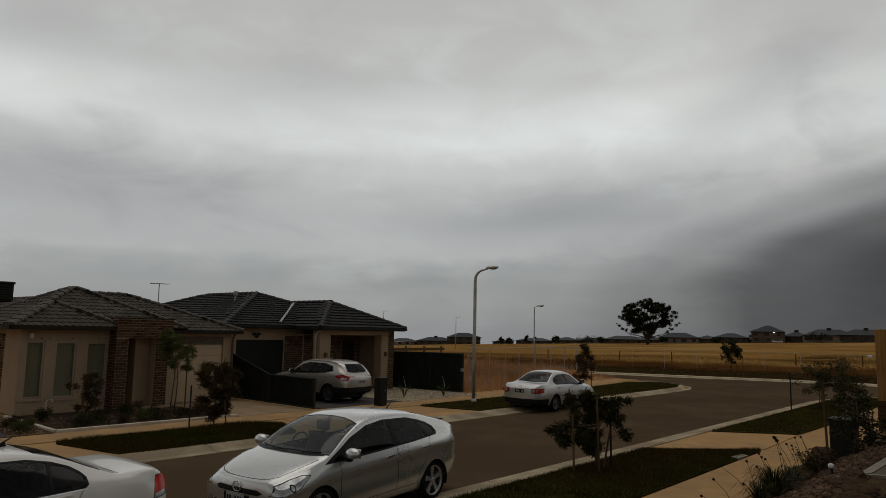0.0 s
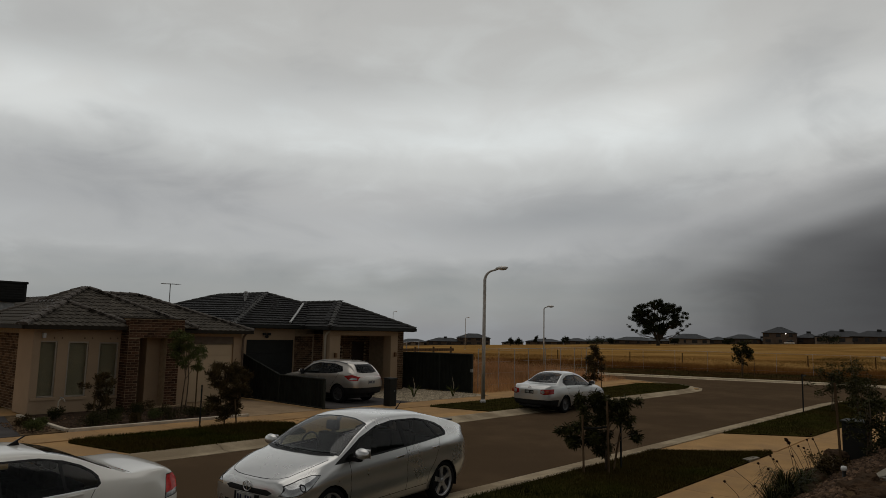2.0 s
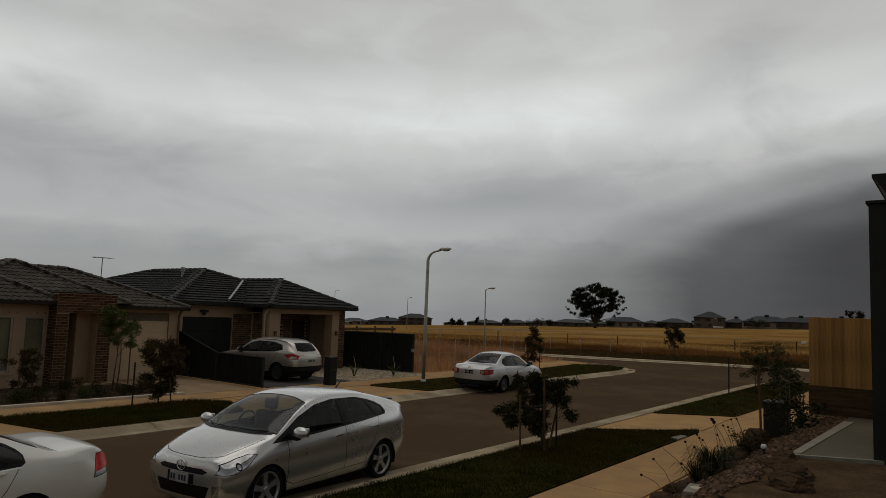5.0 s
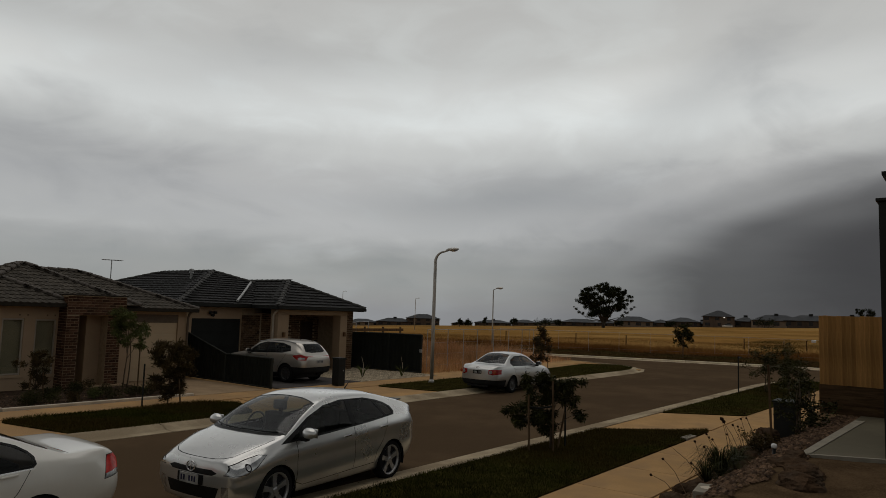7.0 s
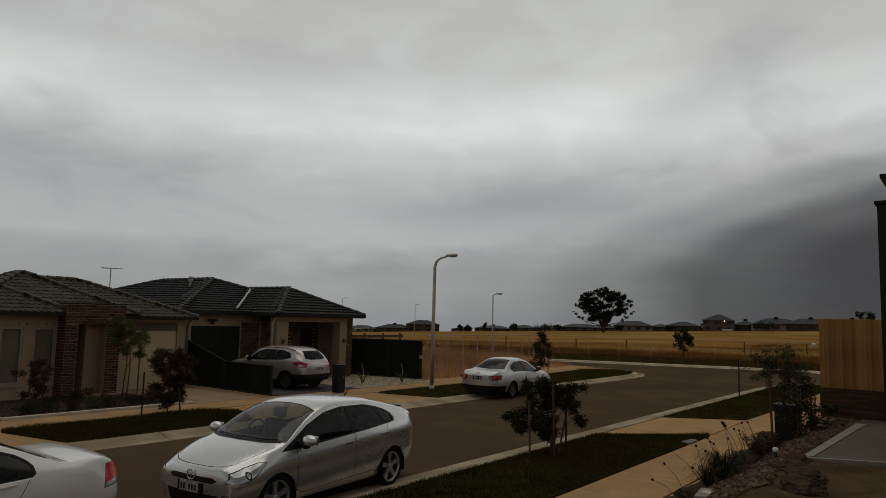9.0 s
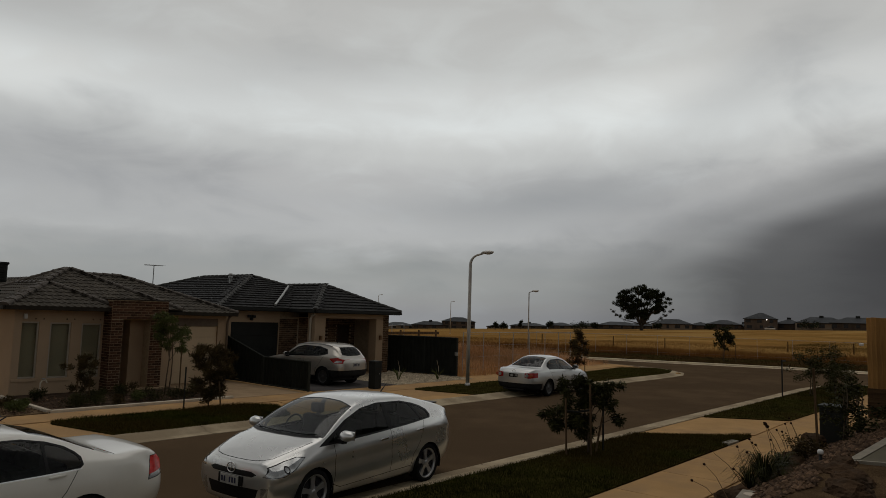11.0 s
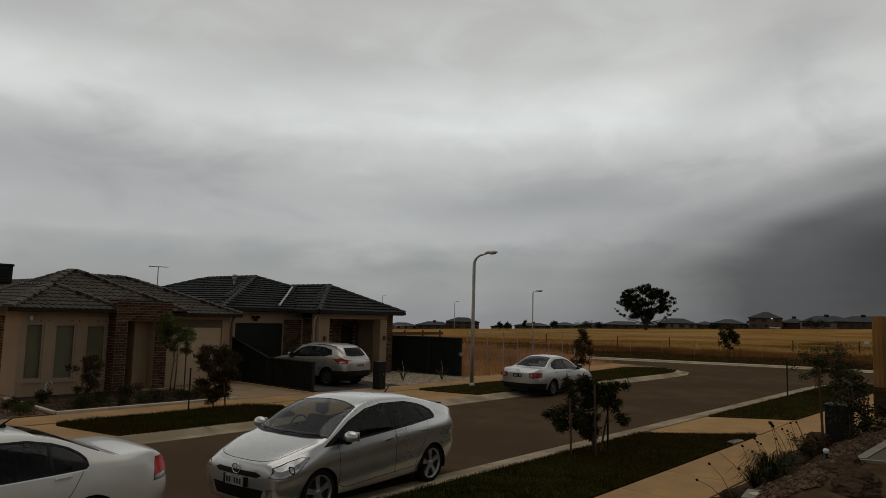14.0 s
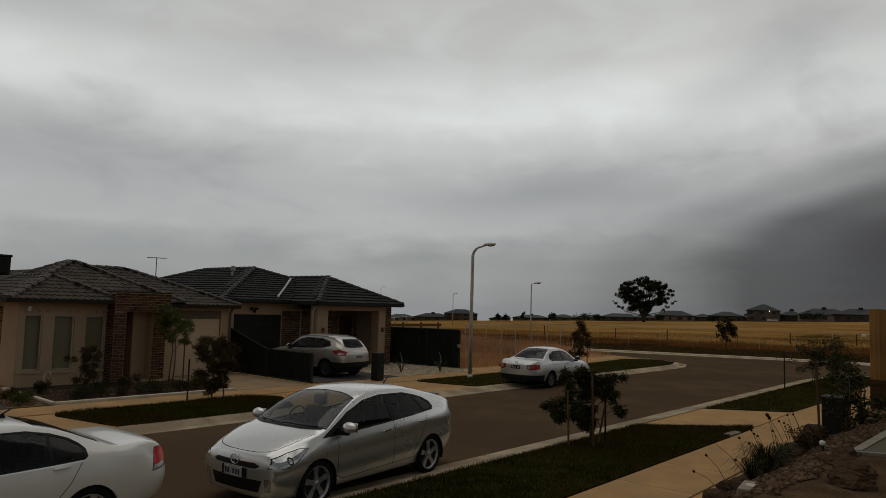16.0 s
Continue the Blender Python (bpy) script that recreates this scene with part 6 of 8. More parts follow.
for sd in (1, -1):
    mirror(CAR3, 1.62, sd * 0.88, 1.07, SILVER_3, sd)
    handle(CAR3, 2.28, sd * 0.878, 0.96, SILVER_3)
    handle(CAR3, 3.28, sd * 0.876, 1.0, SILVER_3)
    part("roof_rail", tube(bmesh.new(), [(1.9, sd * 0.62, 1.47), (2.4, sd * 0.60, 1.55), (3.2, sd * 0.59, 1.55), (3.7, sd * 0.60, 1.48)], 0.02, 6), ZINC, CAR3)
aerial_fin(CAR3, 3.4, 1.58, 0.15, 0.1)

# ---- white sedan, its tail in view
C4 = {"zb": [(0, 0.24), (0.3, 0.19), (1.5, 0.2), (3.4, 0.2), (4.4, 0.25), (4.89, 0.34)],
      "wb": [(0, 0.58), (0.15, 0.72), (0.5, 0.85), (2, 0.89), (4.1, 0.87), (4.7, 0.78), (4.89, 0.66)],
      "w": [(0, 0.64), (0.1, 0.78), (0.4, 0.90), (0.9, 0.945), (2, 0.945), (3.8, 0.95), (4.5, 0.92), (4.77, 0.85), (4.89, 0.74)],
      "zm": [(0, 0.48), (0.5, 0.55), (2, 0.60), (4, 0.66), (4.89, 0.60)],
      "wk": [(0, 0.60), (0.1, 0.73), (0.4, 0.84), (0.9, 0.89), (3, 0.90), (4.2, 0.88), (4.7, 0.80), (4.89, 0.69)],
      "zk": [(0, 0.60), (0.12, 0.66), (0.5, 0.77), (1.0, 0.86), (1.6, 0.92), (2.6, 0.96), (3.7, 1.0), (4.4, 0.98), (4.89, 0.84)],
      "we": [(0, 0.54), (0.12, 0.66), (0.5, 0.78), (1.0, 0.83), (1.5, 0.80), (2.15, 0.65), (2.6, 0.61), (3.2, 0.61), (3.75, 0.68), (4.25, 0.82), (4.65, 0.78), (4.89, 0.66)],
      "ze": [(0, 0.65), (0.12, 0.71), (0.5, 0.82), (1.0, 0.91), (1.5, 0.965), (2.15, 1.27), (2.6, 1.36), (3.2, 1.345), (3.65, 1.235), (4.05, 1.085), (4.3, 1.03), (4.65, 1.035), (4.89, 0.90)],
      "zt": [(0, 0.67), (0.1, 0.74), (0.5, 0.87), (1.0, 0.97), (1.4, 1.02), (2.15, 1.35), (2.6, 1.42), (3.0, 1.415), (3.5, 1.345), (4.0, 1.14), (4.22, 1.06), (4.6, 1.065), (4.82, 1.03), (4.89, 0.92)]}
R4 = [("windscreen", "top", [(1.40, 0.0), (1.45, -0.4), (1.58, -0.70), (2.34, -0.57), (2.42, 0), (2.34, 0.57), (1.58, 0.70), (1.45, 0.4)], SCREEN),
      ("rear_window", "top", [(3.32, -0.50), (3.28, 0), (3.32, 0.50), (4.02, 0.70), (4.10, 0), (4.02, -0.70)], CAR_GLASS),
      ("front_window", "side", [(1.72, 0.945), (2.2, 1.25), (2.6, 1.325), (2.70, 1.328), (2.70, 0.945)], CAR_GLASS),
      ("rear_side_window", "side", [(2.78, 0.945), (2.78, 1.328), (3.2, 1.312), (3.40, 1.272), (3.40, 0.965)], CAR_GLASS),
      ("rear_quarter_glass", "side", rounded([(3.43, 0.968), (3.43, 1.265), (3.62, 1.205), (3.79, 1.10), (3.79, 0.99)], 0.07, 3), CAR_GLASS),
      ("window_trim", "side", [(1.60, 0.93), (2.17, 1.265), (2.6, 1.343), (3.2, 1.33), (3.46, 1.278), (3.65, 1.21), (3.76, 1.14), (3.815, 1.08), (3.82, 1.0), (3.78, 0.965), (3.4, 0.948), (2.78, 0.93)], TRIM),
      ("waist_moulding", "side", [(2.70, 0.929), (3.4, 0.947), (3.79, 0.965), (3.79, 0.952), (3.4, 0.934), (2.70, 0.916)], CHROME),
      ("reversing_lens", "side", [(4.655, 0.755), (4.92, 0.785), (4.92, 0.725), (4.645, 0.70)], CLEAR_LENS),
      ("tail_light", "side", [(4.70, 0.965), (4.93, 0.96), (4.93, 0.78), (4.655, 0.75)], RED_BRIGHT),
      ("tail_surround", "side", [(4.688, 0.975), (4.93, 0.97), (4.93, 0.715), (4.635, 0.69)], TRIM),
      ("front_door", "side", [(1.62, 0.36), (1.62, 0.91), (2.735, 0.93), (2.735, 0.33)], CAR_WHITE),
      ("rear_door", "side", [(2.745, 0.33), (2.745, 0.93), (3.74, 0.95), (3.62, 0.72), (3.45, 0.52), (3.4, 0.34)], CAR_WHITE)]
SPEC4 = {"length": 4.89, "half": 0.945, "bulge": 0.12, "curves": C4, "regions": R4, "axles": (0.95, 3.86), "wheel_r": 0.32, "arch_r": 0.342, "rim": 0.23, "spokes": 7,
         "cabin": (1.5, 3.6, 1.02),
         "seams": [[(1.62, 0.94), (1.62, 0.34), (2.74, 0.33), (3.4, 0.34), (3.45, 0.52), (3.62, 0.72), (3.75, 0.945)], [(2.74, 0.925), (2.74, 0.33)]],
         "top_seams": [[(4.24, -0.74), (4.18, 0), (4.24, 0.74)]]}
CAR4, f4 = make_car("sedan_car", "white four-door sedan with dark windows parked at the kerb", SPEC4, pose(-0.28, 9.45, 0.0, 0, 0, 1.5), CAR_WHITE)
for sd in (1, -1):
    mirror(CAR4, 1.8, sd * 0.92, 1.0, CAR_WHITE, sd)
    handle(CAR4, 2.52, sd * 0.93, 0.90, CAR_WHITE)
    handle(CAR4, 3.52, sd * 0.93, 0.91, CAR_WHITE)
bm = bmesh.new()
prism(bm, [(0, 0), (0.14, 0), (0.12, 0.05), (0.20, 0.10), (0.185, 0.105), (0.09, 0.05)], -0.012, 0.012)
part("fin_aerial", bm, TRIM, CAR4).matrix_basis = pose(3.05, 0, 1.408, 90, 0, 0)

# ---------------------------------------------------------------- street lamps, fences in the open
def street_lamp(x, y, z, h, reach, ang, r=0.085, bend=0.42):
    la = thing("street_lamp", "galvanised steel street lamp with a curved outreach arm", "street lamp", "street lamps", pose(x, y, z, 0, 0, ang))
    part("base_collar", lathe(bmesh.new(), [(r * 1.5, 0), (r * 1.5, 0.05), (r * 1.15, 0.1), (r, 0.12)], 16), POLE, la)
    arc = [(0, 0, 0.1), (0, 0, h * 0.5), (0, 0, h - bend - 0.03)]
    for k in range(1, 8):
        a = k / 7 * math.pi / 2 * 0.93
        arc.append((bend * (1 - math.cos(a)), 0, h - bend - 0.03 + bend * math.sin(a)))
    arc.append((reach - 0.30, 0, h + 0.03))
    n = len(arc)
    part("pole", tube(bmesh.new(), arc, [r * (1 - 0.45 * min(1, i / (n - 1) * 1.4)) for i in range(n)], 12), POLE, la, smooth=True)
    bm = bmesh.new()
    bmesh.ops.create_uvsphere(bm, u_segments=16, v_segments=10, radius=1.0)
    for v in bm.verts:
        v.co = Vector((v.co.x * 0.28, v.co.y * 0.11, v.co.z * (0.085 if v.co.z > 0 else 0.05)))
    hd = part("lamp_head", bm, POLE, la, smooth=True)
    hd.matrix_basis = pose(reach - 0.15, 0, h + 0.05, 0, -4, 0)
    bm = bmesh.new()
    bmesh.ops.create_uvsphere(bm, u_segments=14, v_segments=8, radius=1.0)
    for v in bm.verts:
        v.co = Vector((v.co.x * 0.17 + 0.06, v.co.y * 0.085, v.co.z * 0.06 - 0.03))
    part("lens", bm, CLEAR_LENS, hd, smooth=True)
    return la


street_lamp(21.8, 17.4, 0.105, 5.33, 0.86, -68, 0.075)
street_lamp(43.1, 28.7, 0.0, 4.85, 0.62, -60, 0.05, 0.12)
street_lamp(150 * math.cos(radians(40.15)), 150 * math.sin(radians(40.15)), far_height(115, 97) - 0.05, 7.0, 0.8, -50, 0.07, 0.2)
street_lamp(170 * math.cos(radians(46.2)), 170 * math.sin(radians(46.2)), far_height(117, 123) - 0.05, 9.3, 0.9, -50, 0.07, 0.2)


def wire_fence(name, label, pts, h, post_r, rails, mat, wires=0):
    f = thing(name, label, "fence", m=pose(*pts[0]))
    o = Vector(pts[0])
    loc = [Vector(p) - o for p in pts]
    for p in loc:
        part("post", tube(bmesh.new(), [p, p + Vector((0, 0, h))], post_r, 8), mat, f)
    for a, b in zip(loc, loc[1:]):
        for q in rails:
            part("rail", tube(bmesh.new(), [a + Vector((0, 0, q)), b + Vector((0, 0, q))], post_r * 0.7, 6), mat, f)
        for k in range(wires):
            q = h * (0.15 + 0.8 * k / max(1, wires - 1))
            part("wire", tube(bmesh.new(), [a + Vector((0, 0, q)), b + Vector((0, 0, q))], 0.004, 4, cap=False), mat, f)
    return f


wire_fence("site_fence", "thin galvanised temporary fence round the vacant lot", [(x, 20.75 + 0.08 * (x - 25.5), 0.05) for x in (25.6, 27.4, 28.9, 30.3, 32.1, 33.9, 35.6, 37.2, 38.9)], 2.05, 0.018, (2.03,), ZINC, 4)
wire_fence("site_fence", "thin galvanised temporary fence along the dry field", [(r * math.cos(radians(a)), r * math.sin(radians(a)), 0.05) for a, r in ((33, 60.2), (30.6, 60.4), (28.2, 60.6), (25.8, 60.8), (23.4, 61), (21, 61.2), (18.6, 61.4), (16.2, 61.6), (13.8, 61.8), (11.4, 62), (9, 62.2), (6.6, 62.4))], 1.7, 0.011, (1.66,), ZINC, 2)
wire_fence("site_fence", "thin galvanised temporary fence behind the vacant lot", [(27, 30, 0.0), (31, 33, 0.0), (35, 36, 0.0), (39, 39, 0.0), (43.5, 42, 0.0)], 2.0, 0.03, (1.95, 1.0), ZINC)
fence_posts = [(69, 44, 0), (73.4, 37.1, 0), (75.7, 31.9, 0), (78.4, 26.2, 0), (81.1, 20.4, 0), (83, 14.5, 0), (84, 8, 0)]
wire_fence("paddock_fence", "dark timber posts with plain wire across the dry field", [(x, y, far_height(x, y) - 0.05) for x, y, _ in fence_posts], 1.15, 0.06, (), SLEEPER, 3)
site = thing("timber_barrier", "weathered timber rail barrier at the edge of the lot", "barrier", m=pose(26.2, 27.0, 0))
for k in range(4):
    part("post", box_bm(k * 1.5 - 0.04, k * 1.5 + 0.04, -0.04, 0.04, 0, 2.0), STAKE, site)
part("rail", box_bm(-0.1, 4.7, -0.07, -0.04, 1.75, 1.9), STAKE, site)
part("rail", box_bm(-0.1, 4.7, -0.07, -0.04, 1.2, 1.32), STAKE, site)

# ---------------------------------------------------------------- trees and plants
def leafy(rng, centres, count, size, slim=0.45, droop=0.0):
    """Leaf blades scattered through soft clumps; centres are (place, radius)."""
    vs, fs = [], []
    tot = sum(r ** 2 for _, r in centres)
    for c, r in centres:
        c = Vector(c)
        for _ in range(int(count * r * r / tot) + 1):
            d = Vector((rng.gauss(0, 1), rng.gauss(0, 1), rng.gauss(0, 0.8)))
            d = d.normalized() * r * rng.random() ** 0.45
            p = c + d
            u = Vector((rng.gauss(0, 1), rng.gauss(0, 1), rng.gauss(0, 0.6) - droop)).normalized()
            w = u.cross(Vector((rng.gauss(0, 1), rng.gauss(0, 1), rng.gauss(0, 1)))).normalized()
            l = size * rng.uniform(0.6, 1.4)
            k = len(vs)
            vs += [tuple(p), tuple(p + u * l * 0.5 + w * l * slim * 0.5), tuple(p + u * l), tuple(p + u * l * 0.5 - w * l * slim * 0.5)]
            fs.append((k, k + 1, k + 2, k + 3))
    return vs, fs


def young_tree(name, label, x, y, z, h, clumps, leaf, count, size, seed, lean=(0, 0), r=0.022, slim=0.4, droop=0.3, group="", cat="tree", stems=1):
    """A sapling: tapered trunk, a limb to each clump of leaves, crown of single blades."""
    rng = random.Random(seed)
    t = thing(name, label, cat, group, pose(x, y, z))
    bm = bmesh.new()
    for s in range(stems):
        off = Vector((rng.uniform(-0.1, 0.1), rng.uniform(-0.1, 0.1), 0)) * (stems > 1)
        pts = [off + Vector((lean[0] * q * q + 0.03 * math.sin(5 * q + seed + s), lean[1] * q * q + 0.03 * math.cos(4 * q + s), h * 0.85 * q)) for q in (0, 0.25, 0.5, 0.75, 1)]
        tube(bm, pts, [r, r * 0.85, r * 0.7, r * 0.5, r * 0.25], 7)
    part("trunk", bm, BARK, t, smooth=True)
    axis = lambda q: Vector((lean[0] * q * q, lean[1] * q * q, h * 0.85 * q))
    sub = []
    for c, cr in clumps:
        c = Vector(c)
        a = axis(min(0.95, max(0.15, (c.z - 0.25) / h)))
        mid = a.lerp(c, 0.55) + Vector((0, 0, 0.06))
        part("limb", tube(bmesh.new(), [a, mid, c + (c - a) * 0.3], [r * 0.5, r * 0.35, r * 0.12], 5), BARK, t)
        for _ in range(5):
            e = c + Vector((rng.gauss(0, 1), rng.gauss(0, 1), rng.gauss(0, 0.7))) * cr * 0.55
            sub.append((e, cr * 0.52))
    vs, fs = leafy(rng, sub, count, size, slim, droop)
    tagged(raw("crown", vs, fs, leaf, t), kind="stuff")
    return t


def stake(x, y, z, h, lean=(0.0, 0.0), mat=STAKE, w=0.022, label="slim hardwood tree stake"):
    s = thing("tree_stake", label, "stake", "tree stakes", pose(x, y, z))
    bm = bmesh.new()
    tube(bm, [(0, 0, -0.05), (lean[0] * 0.5, lean[1] * 0.5, h * 0.5), (lean[0], lean[1], h)], w, 4)
    part("stake", bm, mat, s)
    return s


def tie(x, y, z, dx, dy):
    t = thing("tree_tie", "black rubber tree tie", "tie", "tree ties", pose(x, y, z))
    bm = bmesh.new()
    tube(bm, [(0, 0, 0), (dx * 0.5, dy * 0.5, -0.03), (dx, dy, 0)], 0.022, 6)
    part("strap", bm, BLACK, t)


# dark feathery sapling on the near verge
young_tree("sapling", "dark green feathery wattle sapling tied to stakes", 13.25, 7.2, 0.1, 1.75,
           [((u * 0.477, -u * 0.879, w), q) for u, w, q in ((-0.59, 1.38, 0.17), (-0.28, 1.5, 0.18), (0.0, 1.4, 0.2), (0.27, 1.46, 0.2), (-0.15, 1.05, 0.24), (-0.1, 0.75, 0.24), (0.35, 1.05, 0.19), (0.57, 0.76, 0.15),
                                                            (-0.9, 0.78, 0.17), (-0.7, 0.56, 0.22), (-0.42, 0.6, 0.24), (-0.1, 0.45, 0.2), (-0.6, 0.88, 0.18), (0.22, 1.22, 0.2))],
           LEAF, 10500, 0.10, 3, lean=(0.05, 0.0), slim=0.22, droop=0.5, stems=2)
stake(12.95, 7.03, 0.1, 1.45, (-0.03, 0.02), label="pale hardwood tree stake")
stake(12.62, 7.42, 0.1, 1.15, (0.0, 0.03), label="pale hardwood tree stake")
stake(13.7, 7.15, 0.1, 1.2, (-0.02, 0.0), BLACK)
stake(13.35, 7.15, 0.1, 0.75, (0.16, -0.08))
tie(12.62, 7.45, 1.0, 0.5, -0.3)
# bronze bushy sapling on the far verge
young_tree("sapling", "bronze green bushy sapling beside slim stakes", 10.7, 18.0, 0.1, 1.75,
           [((-0.46, 0, 1.4), 0.2), ((-0.17, 0, 1.58), 0.24), ((0.35, 0.1, 1.6), 0.26), ((0.63, 0.1, 1.33), 0.24), ((0.4, -0.1, 1.12), 0.26), ((0.06, 0, 1.2), 0.28), ((-0.3, 0, 1.04), 0.24), ((0.06, 0, 0.8), 0.28), ((-0.35, 0.1, 0.66), 0.2), ((0.35, 0, 0.52), 0.22), ((-0.1, 0, 0.4), 0.24), ((0.1, 0, 0.25), 0.2)],
           LEAF_BROWN, 8500, 0.12, 7, slim=0.17, droop=-0.5)
stake(9.95, 18.0, 0.1, 1.15, mat=BLACK)
stake(10.95, 17.75, 0.1, 0.72, (-0.1, 0.0))
# fresh green slender tree in the garden bed
young_tree("garden_tree", "slender twin-stemmed tree with fresh green leaves", 11.15, 21.3, 0.11, 2.5,
           [((-0.3, 0, 2.5), 0.2), ((0.0, 0, 2.4), 0.26), ((-0.42, 0, 2.2), 0.2), ((-0.1, 0.05, 2.05), 0.28), ((-0.38, 0, 1.85), 0.2), ((0.4, 0.1, 2.1), 0.2), ((0.6, 0.1, 1.9), 0.18), ((0.25, 0, 1.75), 0.2), ((-0.1, 0, 1.65), 0.2), ((0.4, 0, 1.45), 0.17)],
           LEAF_LIGHT, 5200, 0.12, 11, r=0.024, slim=0.18, droop=0.9, stems=2)
stake(11.55, 21.25, 0.11, 1.6)
# bronze shrub before the windows
young_tree("garden_shrub", "dark bronze upright shrub under the windows", 8.4, 21.0, 0.11, 1.35,
           [((0.05, 0, 1.25), 0.2), ((0.18, 0, 1.0), 0.22), ((-0.15, 0, 0.92), 0.2), ((0.05, 0, 0.65), 0.22), ((-0.12, 0, 0.38), 0.18), ((0.22, 0, 0.5), 0.16)], LEAF_BROWN, 2600, 0.10, 17, slim=0.22, droop=-0.5, cat="shrub")
stake(8.2, 20.9, 0.11, 0.7, (0.05, 0))
stake(8.6, 20.9, 0.11, 0.75, (-0.05, 0))
# sapling behind the parked sedan
young_tree("sapling", "thin bronze sapling tied between stakes", 31.0, 17.6, 0.1, 2.35,
           [((0, 0, 2.15), 0.3), ((0.2, 0, 1.75), 0.34), ((-0.3, 0, 1.6), 0.32), ((0.3, 0.1, 1.2), 0.36), ((-0.2, 0, 1.0), 0.34), ((0.1, 0, 0.7), 0.26)], LEAF_BROWN, 2600, 0.13, 23, slim=0.3)
stake(30.6, 17.7, 0.1, 1.5)
stake(31.5, 17.5, 0.1, 1.5)
# sapling beyond the cross street
young_tree("sapling", "small round-headed young tree on the far verge", 52.6, 17.6, 0.08, 2.7,
           [((0.0, 0, 2.4), 0.34), ((-0.35, 0.2, 2.05), 0.34), ((0.3, -0.2, 2.0), 0.36), ((0, 0, 1.7), 0.38), ((-0.45, 0.25, 1.4), 0.28), ((0.42, -0.25, 1.5), 0.3), ((0.2, 0, 1.05), 0.25)], LEAF, 1700, 0.19, 29, r=0.035, slim=0.35)
stake(52.0, 17.5, 0.08, 1.5)
stake(52.9, 16.9, 0.08, 1.4)
# wattles on the corner lawn
for i_, (x_, y_, s_) in enumerate(((31.2, 7.0, 1.0), (33.0, 6.5, 1.1), (30.3, 5.9, 0.8))):
    young_tree("wattle_shrub", "dark feathery wattle shrub on the corner verge", x_, y_, 0.1, 1.7 * s_,
               [((-0.5, 0, 1.4 * s_), 0.42), ((0.4, 0, 1.5 * s_), 0.42), ((0, 0, 1.0 * s_), 0.5), ((0.7, -0.2, 1.0 * s_), 0.36), ((-0.6, 0.2, 0.8 * s_), 0.36)], LEAF, 2000, 0.11, 31 + i_, slim=0.25, droop=0.2, group="corner wattles", cat="shrub", stems=3)
stake(29.3, 7.6, 0.1, 1.45, mat=BLACK, w=0.03)
part("cross_piece", box_bm(-0.02, 0.5, -0.02, 0.02, 1.36, 1.41), BLACK, stake(29.36, 7.62, 0.1, 1.42, mat=BLACK))


def low_bush(x, y, z, r, h, mat, seed, label="low dark green garden shrub"):
    rng = random.Random(seed)
    b = thing("low_shrub", label, "shrub", "garden shrubs", pose(x, y, z))
    cs = [((rng.uniform(-0.6, 0.6) * r, rng.uniform(-0.6, 0.6) * r, h * rng.uniform(0.25, 0.8)), r * 0.5) for _ in range(7)]
    part("stem", tube(bmesh.new(), [(0, 0, -0.03), (0, 0, h * 0.6)], [0.02, 0.008], 6), BARK, b)
    vs, fs = leafy(rng, cs, 1500, 0.055, 0.26, -0.5)
    tagged(raw("foliage", vs, fs, mat, b), kind="stuff")


for i_, (x_, y_, r_, h_, m_) in enumerate(((7.5, 21.6, 0.28, 0.35, LEAF), (7.8, 19.9, 0.4, 0.32, LEAF), (8.3, 20.3, 0.45, 0.3, LEAF), (9.5, 20.9, 0.3, 0.45, LEAF), (9.0, 19.9, 0.25, 0.25, LEAF_BROWN), (10.2, 20.1, 0.45, 0.35, LEAF), (10.8, 19.9, 0.3, 0.3, LEAF), (11.5, 20.2, 0.35, 0.4, LEAF), (10.0, 21.6, 0.35, 0.4, LEAF_BROWN), (6.5, 21.0, 0.25, 0.3, LEAF_BROWN), (6.3, 19.8, 0.25, 0.25, LEAF_LIGHT), (6.7, 20.5, 0.2, 0.22, LEAF_LIGHT), (8.9, 21.2, 0.28, 0.3, LEAF), (9.7, 20.2, 0.28, 0.26, LEAF_LIGHT), (11.9, 19.9, 0.3, 0.35, LEAF))):
    low_bush(x_, y_, 0.1, r_, h_, m_, 40 + i_)
for i_, (x_, y_) in enumerate(((20.9, 20.4), (22.6, 19.7))):
    rng = random.Random(60 + i_)
    b_ = thing("strappy_plant", "small pale strappy plant in the pebble yard", "plant", "yard plants", pose(x_, y_, 0.1))
    for k in range(9):
        a_ = rng.uniform(0, 6.3)
        bm = bmesh.new()
        tube(bm, [(0, 0, 0), (math.cos(a_) * 0.12, math.sin(a_) * 0.12, 0.3), (math.cos(a_) * 0.32, math.sin(a_) * 0.32, 0.35 + 0.2 * rng.random())], [0.018, 0.015, 0.004], 4)
        part("leaf", bm, LEAF_LIGHT, b_)
    part("flower_stem", tube(bmesh.new(), [(0, 0, 0), (0.05, 0, 0.5), (-0.08, 0, 0.85)], [0.012, 0.01, 0.006], 5), EDGING, b_)
tap_ = thing("garden_tap", "pale hose tap on a short standpipe", "tap", m=pose(7.85, 22.6, 0.1))
part("standpipe", tube(bmesh.new(), [(0, 0, 0), (0, 0, 0.42), (0.05, 0, 0.5), (0.14, 0, 0.5), (0.18, 0, 0.42)], 0.022, 8), EDGING, tap_)
part("tap_handle", box_bm(0.04, 0.12, -0.05, 0.05, 0.53, 0.56, 0.008), ZINC, tap_)
